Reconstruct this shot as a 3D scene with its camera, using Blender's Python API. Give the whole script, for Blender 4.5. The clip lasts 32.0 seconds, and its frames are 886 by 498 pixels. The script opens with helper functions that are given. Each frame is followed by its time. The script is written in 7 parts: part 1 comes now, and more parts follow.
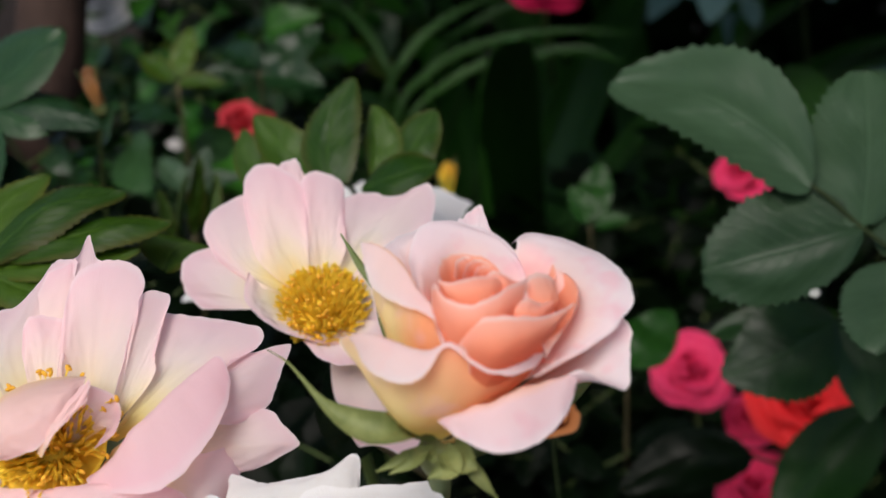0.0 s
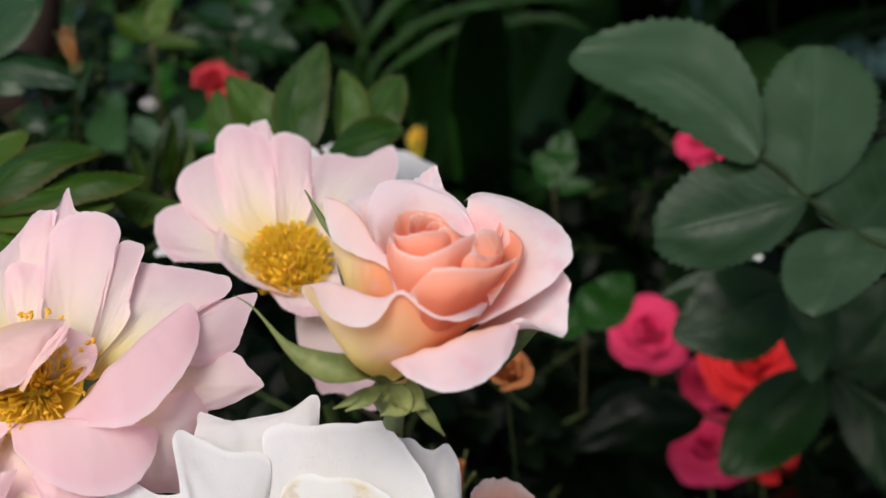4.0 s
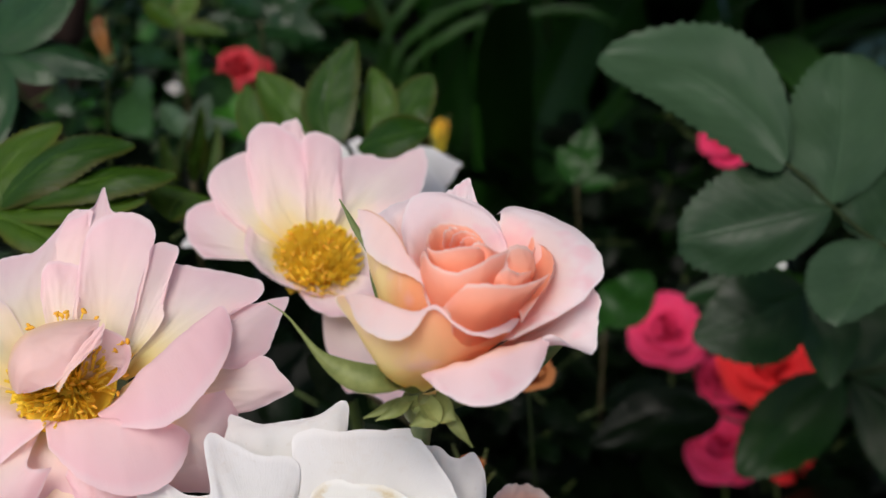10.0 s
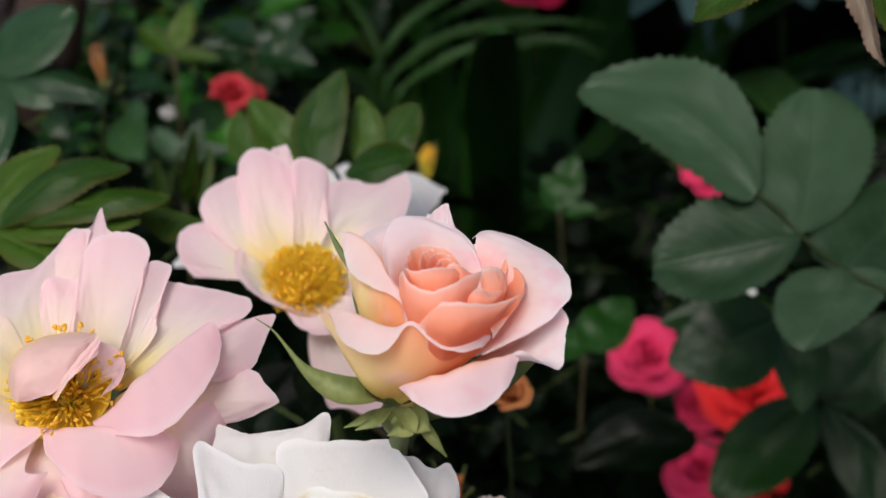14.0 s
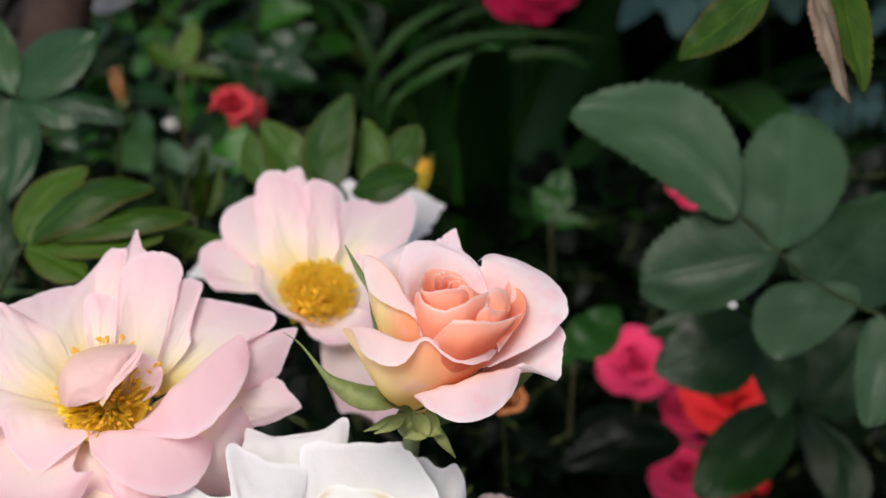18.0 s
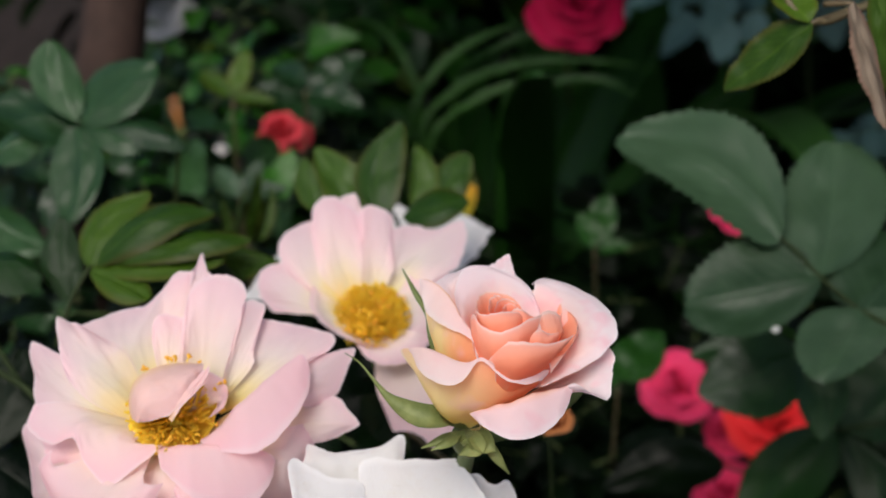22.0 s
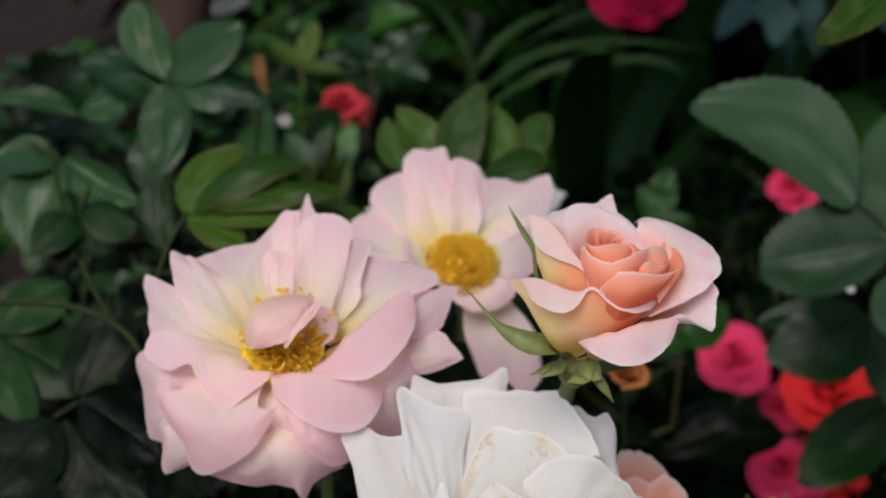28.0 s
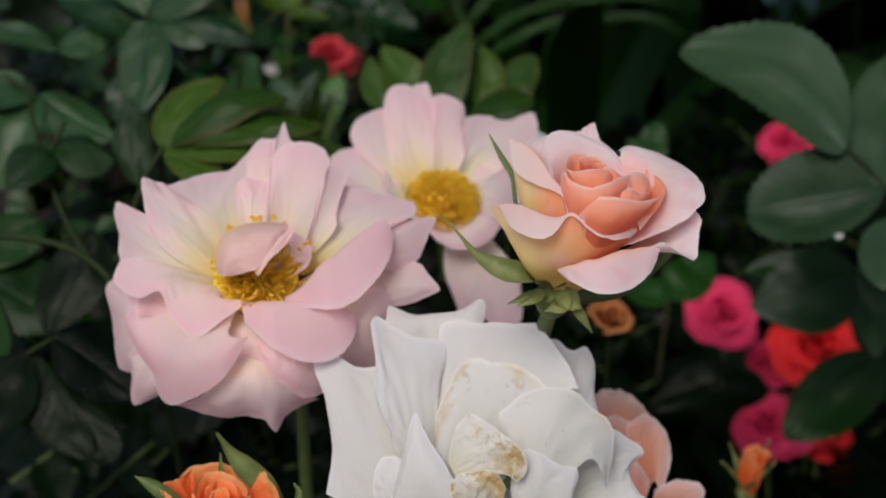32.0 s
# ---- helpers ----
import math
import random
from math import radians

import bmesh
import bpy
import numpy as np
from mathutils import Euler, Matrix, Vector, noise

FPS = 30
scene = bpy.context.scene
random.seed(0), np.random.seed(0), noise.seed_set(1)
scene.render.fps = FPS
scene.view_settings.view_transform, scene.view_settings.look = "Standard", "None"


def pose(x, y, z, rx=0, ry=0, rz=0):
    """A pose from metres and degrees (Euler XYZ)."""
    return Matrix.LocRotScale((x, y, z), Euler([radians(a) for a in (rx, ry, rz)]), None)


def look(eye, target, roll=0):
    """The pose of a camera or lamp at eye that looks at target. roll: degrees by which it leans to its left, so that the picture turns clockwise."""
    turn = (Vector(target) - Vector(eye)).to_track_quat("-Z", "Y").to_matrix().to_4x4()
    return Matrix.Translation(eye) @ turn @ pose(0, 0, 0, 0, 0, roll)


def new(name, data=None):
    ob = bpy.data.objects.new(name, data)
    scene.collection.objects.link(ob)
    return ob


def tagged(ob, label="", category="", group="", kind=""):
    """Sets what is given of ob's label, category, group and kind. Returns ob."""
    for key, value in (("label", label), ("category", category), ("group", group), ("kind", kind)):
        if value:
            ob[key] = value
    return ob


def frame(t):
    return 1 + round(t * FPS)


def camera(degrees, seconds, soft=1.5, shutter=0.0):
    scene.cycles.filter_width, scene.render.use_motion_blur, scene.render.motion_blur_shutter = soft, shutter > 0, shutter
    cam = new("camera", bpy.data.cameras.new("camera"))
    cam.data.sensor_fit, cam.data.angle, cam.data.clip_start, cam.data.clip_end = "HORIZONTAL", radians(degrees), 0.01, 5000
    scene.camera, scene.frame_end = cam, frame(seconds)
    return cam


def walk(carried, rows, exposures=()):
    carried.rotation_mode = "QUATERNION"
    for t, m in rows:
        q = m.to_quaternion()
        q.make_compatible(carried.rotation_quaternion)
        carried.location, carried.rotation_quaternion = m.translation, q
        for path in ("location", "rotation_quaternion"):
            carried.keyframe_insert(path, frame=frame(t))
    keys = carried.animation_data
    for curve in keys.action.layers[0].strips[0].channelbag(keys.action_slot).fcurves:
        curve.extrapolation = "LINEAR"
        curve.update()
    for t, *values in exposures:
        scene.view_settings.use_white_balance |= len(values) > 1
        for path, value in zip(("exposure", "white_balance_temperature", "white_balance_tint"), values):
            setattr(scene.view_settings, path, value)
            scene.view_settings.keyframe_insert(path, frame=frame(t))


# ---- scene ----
cam = camera(38.0, 32.0, soft=1.5)
PATH = [
    (0, (-0.00068, -0.00237, 0.94967), (-0.00791, 0.45437, 0.74636), -6.352),
    (0.5, (0.00202, -0.00212, 0.94812), (0.00057, 0.45262, 0.74024), -5.761),
    (1, (0.00349, 0.00067, 0.94954), (0.00632, 0.45327, 0.73706), -5.453),
    (1.5, (0.00209, -0.00389, 0.95073), (0.00616, 0.44693, 0.73453), -5.378),
    (2, (-0.00155, -0.00706, 0.94782), (0.00138, 0.44149, 0.72693), -5.186),
    (2.5, (0.00040, -0.00980, 0.95390), (0.00379, 0.43950, 0.73454), -4.961),
    (4.5, (0.00551, -0.02478, 0.95741), (0.00580, 0.42609, 0.74127), -4.667),
    (5, (0.01068, -0.02574, 0.95938), (0.00194, 0.42455, 0.74221), -4.741),
    (5.5, (0.01350, -0.01891, 0.95517), (0.00412, 0.43021, 0.73563), -4.691),
    (6, (0.01317, -0.02671, 0.95328), (-0.00042, 0.42289, 0.73493), -4.915),
    (6.5, (0.01251, -0.02571, 0.96107), (-0.00054, 0.42162, 0.73808), -4.961),
    (7, (0.01360, -0.03043, 0.96012), (-0.00216, 0.41777, 0.73906), -5.020),
    (7.5, (0.00633, -0.02186, 0.96034), (-0.00557, 0.42619, 0.73873), -4.859),
    (8, (0.00786, -0.01914, 0.96121), (-0.00115, 0.42866, 0.73896), -4.543),
    (8.5, (0.00623, -0.01970, 0.96133), (-0.00667, 0.42843, 0.73994), -4.859),
    (9, (0.00436, -0.02104, 0.96038), (-0.00465, 0.42758, 0.73977), -4.479),
    (9.5, (-0.00100, -0.01992, 0.96170), (-0.00814, 0.42875, 0.74114), -4.099),
    (10, (-0.00006, -0.02206, 0.96378), (-0.00457, 0.42578, 0.74147), -3.759),
    (10.5, (-0.00453, -0.02571, 0.96794), (-0.00908, 0.42293, 0.74726), -3.818),
    (11, (0.00034, -0.02469, 0.96872), (-0.00494, 0.42473, 0.74965), -3.679),
    (11.5, (-0.00132, -0.03193, 0.97384), (-0.00605, 0.41874, 0.75732), -3.688),
    (12, (0.00244, -0.03718, 0.97487), (-0.00710, 0.41603, 0.76389), -4.162),
    (12.5, (0.00794, -0.04002, 0.97262), (0.00034, 0.41514, 0.76580), -4.098),
    (13, (0.01090, -0.04148, 0.96991), (0.00580, 0.41238, 0.76018), -3.578),
    (13.5, (0.00616, -0.04620, 0.97370), (0.00189, 0.40745, 0.76348), -3.519),
    (14, (0.00267, -0.03823, 0.97025), (0.00263, 0.41397, 0.75692), -2.796),
    (14.5, (0.00181, -0.04868, 0.97809), (0.00269, 0.40456, 0.76697), -2.889),
    (16.5, (-0.01175, -0.05763, 0.97419), (-0.00407, 0.39397, 0.75971), -2.188),
    (17, (-0.00586, -0.06735, 0.98624), (0.00020, 0.38467, 0.77260), -2.256),
    (17.5, (-0.01026, -0.07027, 0.98637), (-0.00611, 0.38165, 0.77247), -2.397),
    (18, (-0.00305, -0.06568, 0.98915), (0.00230, 0.38669, 0.77623), -2.238),
    (18.5, (-0.00655, -0.06292, 0.98652), (-0.00237, 0.38974, 0.77419), -2.217),
    (19, (-0.00295, -0.06613, 0.99351), (0.00058, 0.38787, 0.78405), -2.204),
    (19.5, (-0.00469, -0.07011, 0.99083), (-0.00241, 0.38445, 0.78259), -2.221),
    (20, (-0.00565, -0.07235, 0.99555), (-0.00514, 0.38356, 0.79025), -2.255),
    (20.5, (-0.01067, -0.07190, 0.99211), (-0.01165, 0.38465, 0.78826), -2.197),
    (21, (-0.01295, -0.07988, 0.99645), (-0.01815, 0.37701, 0.79342), -2.424),
    (21.5, (-0.00951, -0.08250, 0.99982), (-0.01812, 0.37423, 0.79654), -2.685),
    (22, (-0.00708, -0.07866, 0.99582), (-0.01669, 0.37766, 0.79166), -2.773),
    (22.5, (-0.00948, -0.07039, 0.98904), (-0.01814, 0.38480, 0.78233), -2.784),
    (23, (-0.00606, -0.06887, 0.98280), (-0.01420, 0.38536, 0.77398), -2.648),
    (23.5, (-0.00849, -0.07312, 0.98342), (-0.01699, 0.38026, 0.77275), -2.612),
    (24, (-0.02825, -0.07716, 0.99412), (-0.03888, 0.37666, 0.78451), -2.611),
    (24.5, (-0.02984, -0.08054, 0.99703), (-0.04189, 0.37301, 0.78692), -2.706),
    (25, (-0.02828, -0.08576, 0.99528), (-0.04226, 0.36795, 0.78565), -2.794),
    (25.5, (-0.02399, -0.09043, 0.99564), (-0.04023, 0.36381, 0.78731), -2.883),
    (27.5, (-0.02656, -0.09608, 0.98839), (-0.04853, 0.35957, 0.78368), -2.595),
    (28, (-0.02806, -0.09693, 0.98778), (-0.05016, 0.35800, 0.78149), -2.473),
    (28.5, (-0.02447, -0.09438, 0.98480), (-0.04547, 0.36035, 0.77796), -2.316),
    (29, (-0.03164, -0.09135, 0.98659), (-0.05470, 0.36291, 0.77896), -2.623),
    (29.5, (-0.02899, -0.09563, 0.98358), (-0.05202, 0.35856, 0.77578), -2.312),
    (30, (-0.02633, -0.09663, 0.98111), (-0.04898, 0.35717, 0.77242), -2.131),
    (30.5, (-0.02602, -0.09681, 0.97613), (-0.04688, 0.35559, 0.76423), -1.958),
    (31, (-0.02840, -0.09519, 0.97949), (-0.04769, 0.35687, 0.76672), -1.723),
    (31.5, (-0.03132, -0.09779, 0.97349), (-0.05150, 0.35236, 0.75679), -1.773),
    (32, (-0.02448, -0.09301, 0.97391), (-0.04372, 0.35656, 0.75593), -1.598),
]
walk(cam, [(t, look(eye, target, roll)) for t, eye, target, roll in PATH], exposures=[(t, stops, 6600, 12) for t, stops in ((0.0, -0.02), (2.0, -0.02), (5.0, 0.02), (7.0, 0.16), (8.0, 0.0), (9.0, -0.06), (11.0, -0.09), (12.0, -0.10), (13.0, -0.06), (14.0, -0.02), (17.0, 0.16), (19.0, 0.08), (21.0, 0.0), (23.0, 0.05), (25.0, -0.13), (28.0, -0.26), (30.0, -0.31), (31.0, -0.39), (32.0, -0.40))])
cam.data.dof.use_dof = True
cam.data.dof.focus_distance = 0.30
cam.data.dof.aperture_fstop = 15.0

# ---- daylight: soft overcast sky with a weak, wide sun ----
world = bpy.data.worlds.new("overcast_sky")
scene.world = world
world.use_nodes = True
wn = world.node_tree.nodes
sky = wn.new("ShaderNodeTexSky")
sky.sky_type = "NISHITA"
sky.sun_disc = False
sky.sun_elevation, sky.sun_rotation = radians(53), radians(202)
sky.air_density, sky.dust_density = 1.0, 3.0
wn["Background"].inputs["Strength"].default_value = 0.13
world.node_tree.links.new(sky.outputs[0], wn["Background"].inputs["Color"])
sun = new("sun", bpy.data.lights.new("sun", "SUN"))
sun.data.energy, sun.data.angle, sun.data.color = 2.7, radians(35), (1.0, 0.96, 0.9)
sun.matrix_world = look((-0.5, -0.95, 2.6), (0, 0.3, 0.8))


# ---- materials ----
def mat(name):
    m = bpy.data.materials.new(name)
    m.use_nodes = True
    nt = m.node_tree
    nt.nodes.clear()
    return m, nt


def node(nt, kind, **ins):
    n = nt.nodes.new(kind)
    for k, v in ins.items():
        n.inputs[k.replace("_", " ")].default_value = v
    return n


def ramp(nt, stops, fac):
    n = nt.nodes.new("ShaderNodeValToRGB")
    e = n.color_ramp.elements
    while len(e) < len(stops):
        e.new(0.5)
    for el, (p, c) in zip(e, stops):
        el.position = p
        el.color = (*c, 1) if len(c) == 3 else c
    nt.links.new(fac, n.inputs[0])
    return n


def math_(nt, op, a, b=None, clamp=False):
    n = nt.nodes.new("ShaderNodeMath")
    n.operation, n.use_clamp = op, clamp
    for i, v in enumerate((a, b)):
        if v is None:
            continue
        if isinstance(v, (int, float)):
            n.inputs[i].default_value = v
        else:
            nt.links.new(v, n.inputs[i])
    return n.outputs[0]


def mixc(nt, fac, a, b, blend="MIX"):
    n = nt.nodes.new("ShaderNodeMix")
    n.data_type, n.blend_type = "RGBA", blend
    for i, v in ((0, fac), (6, a), (7, b)):
        if isinstance(v, (int, float)):
            n.inputs[i].default_value = v
        elif isinstance(v, tuple):
            n.inputs[i].default_value = (*v, 1)
        else:
            nt.links.new(v, n.inputs[i])
    return n.outputs[2]


def uv_parts(nt):
    uv = nt.nodes.new("ShaderNodeUVMap")
    sep = nt.nodes.new("ShaderNodeSeparateXYZ")
    nt.links.new(uv.outputs[0], sep.inputs[0])
    return uv.outputs[0], sep.outputs[0], sep.outputs[1]


def noise_(nt, vec, scale, detail=3.0, stretch=None, rough=0.55):
    if stretch:
        mp = nt.nodes.new("ShaderNodeMapping")
        mp.inputs["Scale"].default_value = stretch
        nt.links.new(vec, mp.inputs[0])
        vec = mp.outputs[0]
    n = node(nt, "ShaderNodeTexNoise", Scale=scale, Detail=detail, Roughness=rough)
    nt.links.new(vec, n.inputs["Vector"])
    return n.outputs[0]


def finish(nt, colour, rough, bump=None, strength=0.2, through_=0.25, spec=0.3, dist=0.001, warm=(1, 1, 1)):
    out = nt.nodes.new("ShaderNodeOutputMaterial")
    bs = node(nt, "ShaderNodeBsdfPrincipled")
    bs.inputs["Specular IOR Level"].default_value = spec
    for key, v in (("Base Color", colour), ("Roughness", rough)):
        if isinstance(v, (int, float)):
            bs.inputs[key].default_value = v
        else:
            nt.links.new(v, bs.inputs[key])
    if bump is not None:
        b = node(nt, "ShaderNodeBump", Strength=strength, Distance=dist)
        nt.links.new(bump, b.inputs["Height"])
        nt.links.new(b.outputs[0], bs.inputs["Normal"])
    last = bs.outputs[0]
    if through_ > 0:
        tr = node(nt, "ShaderNodeBsdfTranslucent")
        nt.links.new(mixc(nt, 1.0, colour, warm, "MULTIPLY"), tr.inputs[0])
        mx = node(nt, "ShaderNodeMixShader")
        mx.inputs[0].default_value = through_
        nt.links.new(last, mx.inputs[1])
        nt.links.new(tr.outputs[0], mx.inputs[2])
        last = mx.outputs[0]
    nt.links.new(last, out.inputs[0])


def petal_material(name, stops, rough=0.6, vary=0.55, through_=0.30, stain=0.0, cloudy=0.35, pale_lip=0.6, blush=None, warm=(1.0, 0.93, 0.88), spec=0.22, side=None, lip_from=0.955):
    m, nt = mat(name)
    uv, x, y = uv_parts(nt)
    geo = nt.nodes.new("ShaderNodeTexCoord").outputs["Object"]
    rnd = nt.nodes.new("ShaderNodeObjectInfo").outputs["Random"]
    cloud = noise_(nt, geo, 55.0, 3.0)
    f = math_(nt, "ADD", y, math_(nt, "MULTIPLY", math_(nt, "SUBTRACT", cloud, 0.5), cloudy))
    f = math_(nt, "ADD", f, math_(nt, "MULTIPLY", math_(nt, "SUBTRACT", rnd, 0.5), 0.12), clamp=True)
    col = ramp(nt, stops, f).outputs[0]
    if side:
        across = ramp(nt, [(0.30, (0, 0, 0)), (0.75, (1, 1, 1))], x).outputs[0]
        below = ramp(nt, [(0.10, (0, 0, 0)), (0.40, (1, 1, 1)), (0.735, (1, 1, 1)), (0.755, (0, 0, 0))], y).outputs[0]
        col = mixc(nt, math_(nt, "MULTIPLY", across, below), col, side)
    fine = noise_(nt, uv, 14.0, 4.0, (9.0, 1.0, 1.0))
    col = mixc(nt, math_(nt, "MULTIPLY", fine, 0.10 * vary), col, tuple(0.72 * c for c in stops[-1][1]))
    if blush:
        spot = noise_(nt, geo, 120.0, 2.0)
        b = ramp(nt, [(0.56, (0, 0, 0)), (0.72, (1, 1, 1))], spot).outputs[0]
        col = mixc(nt, math_(nt, "MULTIPLY", b, 0.45), col, blush)
    if stain:
        speck = noise_(nt, geo, 420.0, 3.0, rough=0.7)
        patch = noise_(nt, geo, 75.0, 2.0)
        edge = ramp(nt, [(0.30 if stain > 0.5 else 0.7, (0, 0, 0)), (0.80, (1, 1, 1))], y).outputs[0]
        mask = math_(nt, "MULTIPLY", ramp(nt, [(0.49 if stain > 0.5 else 0.55, (0, 0, 0)), (0.60, (1, 1, 1))], math_(nt, "ADD", math_(nt, "MULTIPLY", patch, 0.6), math_(nt, "MULTIPLY", speck, 0.45))).outputs[0], edge)
        hue = ramp(nt, [(0.35, (0.66, 0.50, 0.22)), (0.65, (0.42, 0.25, 0.08))], speck).outputs[0]
        col = mixc(nt, math_(nt, "MULTIPLY", mask, stain), col, hue)
        dots = ramp(nt, [(0.70, (0, 0, 0)), (0.74, (1, 1, 1))], noise_(nt, geo, 650.0, 1.0)).outputs[0]
        col = mixc(nt, math_(nt, "MULTIPLY", dots, 0.22 if stain > 0.3 else 0.08), col, (0.4, 0.27, 0.12))
    if stain > 0.3:
        band = math_(nt, "MULTIPLY", ramp(nt, [(0.86, (0, 0, 0)), (0.96, (1, 1, 1))], y).outputs[0], ramp(nt, [(0.48, (0, 0, 0)), (0.66, (1, 1, 1))], noise_(nt, geo, 150.0, 3.0)).outputs[0])
        col = mixc(nt, math_(nt, "MULTIPLY", band, 0.6), col, (0.62, 0.50, 0.25))
    lip = math_(nt, "MAXIMUM", ramp(nt, [(lip_from, (0, 0, 0)), (lip_from + 0.03, (1, 1, 1))], y).outputs[0], ramp(nt, [(0.478, (0, 0, 0)), (0.494, (1, 1, 1))], math_(nt, "ABSOLUTE", math_(nt, "SUBTRACT", x, 0.5))).outputs[0])
    pale = tuple(0.5 * c + 0.45 for c in stops[-1][1])
    col = mixc(nt, math_(nt, "MULTIPLY", lip, pale_lip), col, pale)
    relief = math_(nt, "ADD", fine, math_(nt, "MULTIPLY", noise_(nt, geo, 140.0, 3.0), 0.9))
    finish(nt, col, rough, relief, 0.22 * vary + 0.05, through_, spec, 0.0012, warm)
    return m


def leaf_material(name, lo, hi, rough=0.42, red=0.0, vein=0.35, through_=0.16, spec=0.45, dusty=0.06):
    m, nt = mat(name)
    uv, x, y = uv_parts(nt)
    geo = nt.nodes.new("ShaderNodeTexCoord").outputs["Object"]
    rnd = nt.nodes.new("ShaderNodeObjectInfo").outputs["Random"]
    off = math_(nt, "ABSOLUTE", math_(nt, "SUBTRACT", x, 0.5))
    run = math_(nt, "SUBTRACT", math_(nt, "MULTIPLY", y, 9.0), math_(nt, "MULTIPLY", off, 7.0))
    wob = noise_(nt, uv, 5.0, 2.0)
    run = math_(nt, "ADD", run, math_(nt, "MULTIPLY", wob, 0.9))
    side = math_(nt, "ABSOLUTE", math_(nt, "SUBTRACT", math_(nt, "FRACT", run), 0.5))
    side = math_(nt, "SUBTRACT", 1.0, math_(nt, "MULTIPLY", side, 12.0), clamp=True)
    mid = math_(nt, "SUBTRACT", 1.0, math_(nt, "MULTIPLY", off, 42.0), clamp=True)
    lines = math_(nt, "MAXIMUM", math_(nt, "MULTIPLY", side, 0.5), mid)
    blot = noise_(nt, uv, 3.2, 5.0)
    tone = math_(nt, "ADD", math_(nt, "MULTIPLY", blot, 0.7), math_(nt, "MULTIPLY", math_(nt, "SUBTRACT", rnd, 0.35), 0.7), clamp=True)
    col = ramp(nt, [(0.15, lo), (0.85, hi)], tone).outputs[0]
    col = mixc(nt, math_(nt, "MULTIPLY", lines, vein), col, tuple(min(1, 1.9 * h + 0.01) for h in hi))
    if red:
        rim = ramp(nt, [(0.42, (0, 0, 0)), (0.56, (1, 1, 1))], math_(nt, "ADD", off, math_(nt, "MULTIPLY", blot, 0.16))).outputs[0]
        col = mixc(nt, math_(nt, "MULTIPLY", rim, red), col, (0.16, 0.035, 0.02))
    dust = ramp(nt, [(0.70, (0, 0, 0)), (0.80, (1, 1, 1))], noise_(nt, uv, 24.0, 3.0)).outputs[0]
    col = mixc(nt, math_(nt, "MULTIPLY", dust, dusty), col, (0.32, 0.36, 0.32))
    quilt = math_(nt, "SUBTRACT", math_(nt, "MULTIPLY", noise_(nt, uv, 16.0, 3.0), 0.8), lines)
    rg = math_(nt, "ADD", rough - 0.08, math_(nt, "MULTIPLY", noise_(nt, uv, 7.0, 3.0), 0.18))
    finish(nt, col, rg, quilt, 0.32, through_, spec, 0.0010, (0.9, 1.0, 0.35))
    return m


def plain_material(name, lo, hi, scale, rough=0.6, strength=0.3, spec=0.3, through_=0.0, dist=0.001):
    m, nt = mat(name)
    geo = nt.nodes.new("ShaderNodeTexCoord").outputs["Object"]
    n = noise_(nt, geo, scale, 5.0)
    big = noise_(nt, geo, scale * 0.17, 3.0)
    f = math_(nt, "ADD", math_(nt, "MULTIPLY", n, 0.6), math_(nt, "MULTIPLY", big, 0.4))
    col = ramp(nt, [(0.3, lo), (0.7, hi)], f).outputs[0]
    finish(nt, col, rough, n, strength, through_, spec, dist)
    return m


PINK_IN = petal_material("pink_petal_inside", [(0.0, (0.95, 0.68, 0.10)), (0.18, (0.96, 0.84, 0.36)), (0.36, (0.96, 0.88, 0.66)), (0.56, (0.96, 0.83, 0.78)), (0.8, (0.95, 0.75, 0.77)), (1.0, (0.94, 0.68, 0.74))], through_=0.50, warm=(1.0, 0.88, 0.87))
PINK_HOOD = petal_material("pink_petal_curled", [(0.0, (0.95, 0.76, 0.50)), (0.2, (0.95, 0.75, 0.70)), (1.0, (0.94, 0.70, 0.72))], through_=0.52, warm=(1.0, 0.88, 0.85))
PINK_MID = petal_material("pink_petal_front", [(0.0, (0.95, 0.70, 0.22)), (0.16, (0.96, 0.84, 0.52)), (0.34, (0.95, 0.81, 0.74)), (0.6, (0.95, 0.74, 0.76)), (1.0, (0.93, 0.66, 0.73))], through_=0.52, warm=(1.0, 0.88, 0.87))
PEACH_CORE = petal_material("peach_core_petal", [(0.0, (0.98, 0.54, 0.26)), (0.30, (0.98, 0.33, 0.17)), (0.66, (0.98, 0.43, 0.27)), (0.88, (0.98, 0.55, 0.41)), (1.0, (0.97, 0.68, 0.57))], warm=(1.0, 0.84, 0.76), through_=0.50, cloudy=0.1, pale_lip=0.85, lip_from=0.925)
PEACH_IN = petal_material("peach_petal_inside", [(0.0, (0.98, 0.34, 0.12)), (0.24, (0.98, 0.42, 0.25)), (0.38, (0.97, 0.58, 0.49)), (0.55, (0.96, 0.74, 0.71)), (0.75, (0.95, 0.81, 0.83)), (1.0, (0.95, 0.83, 0.86))], blush=(0.95, 0.50, 0.58), through_=0.46, warm=(1.0, 0.91, 0.90))
PEACH_SOFT = petal_material("soft_peach_petal", [(0.0, (0.98, 0.38, 0.16)), (0.45, (0.97, 0.42, 0.26)), (0.75, (0.96, 0.54, 0.42)), (0.92, (0.96, 0.66, 0.58)), (1.0, (0.95, 0.76, 0.72))], through_=0.44, warm=(1.0, 0.86, 0.80))
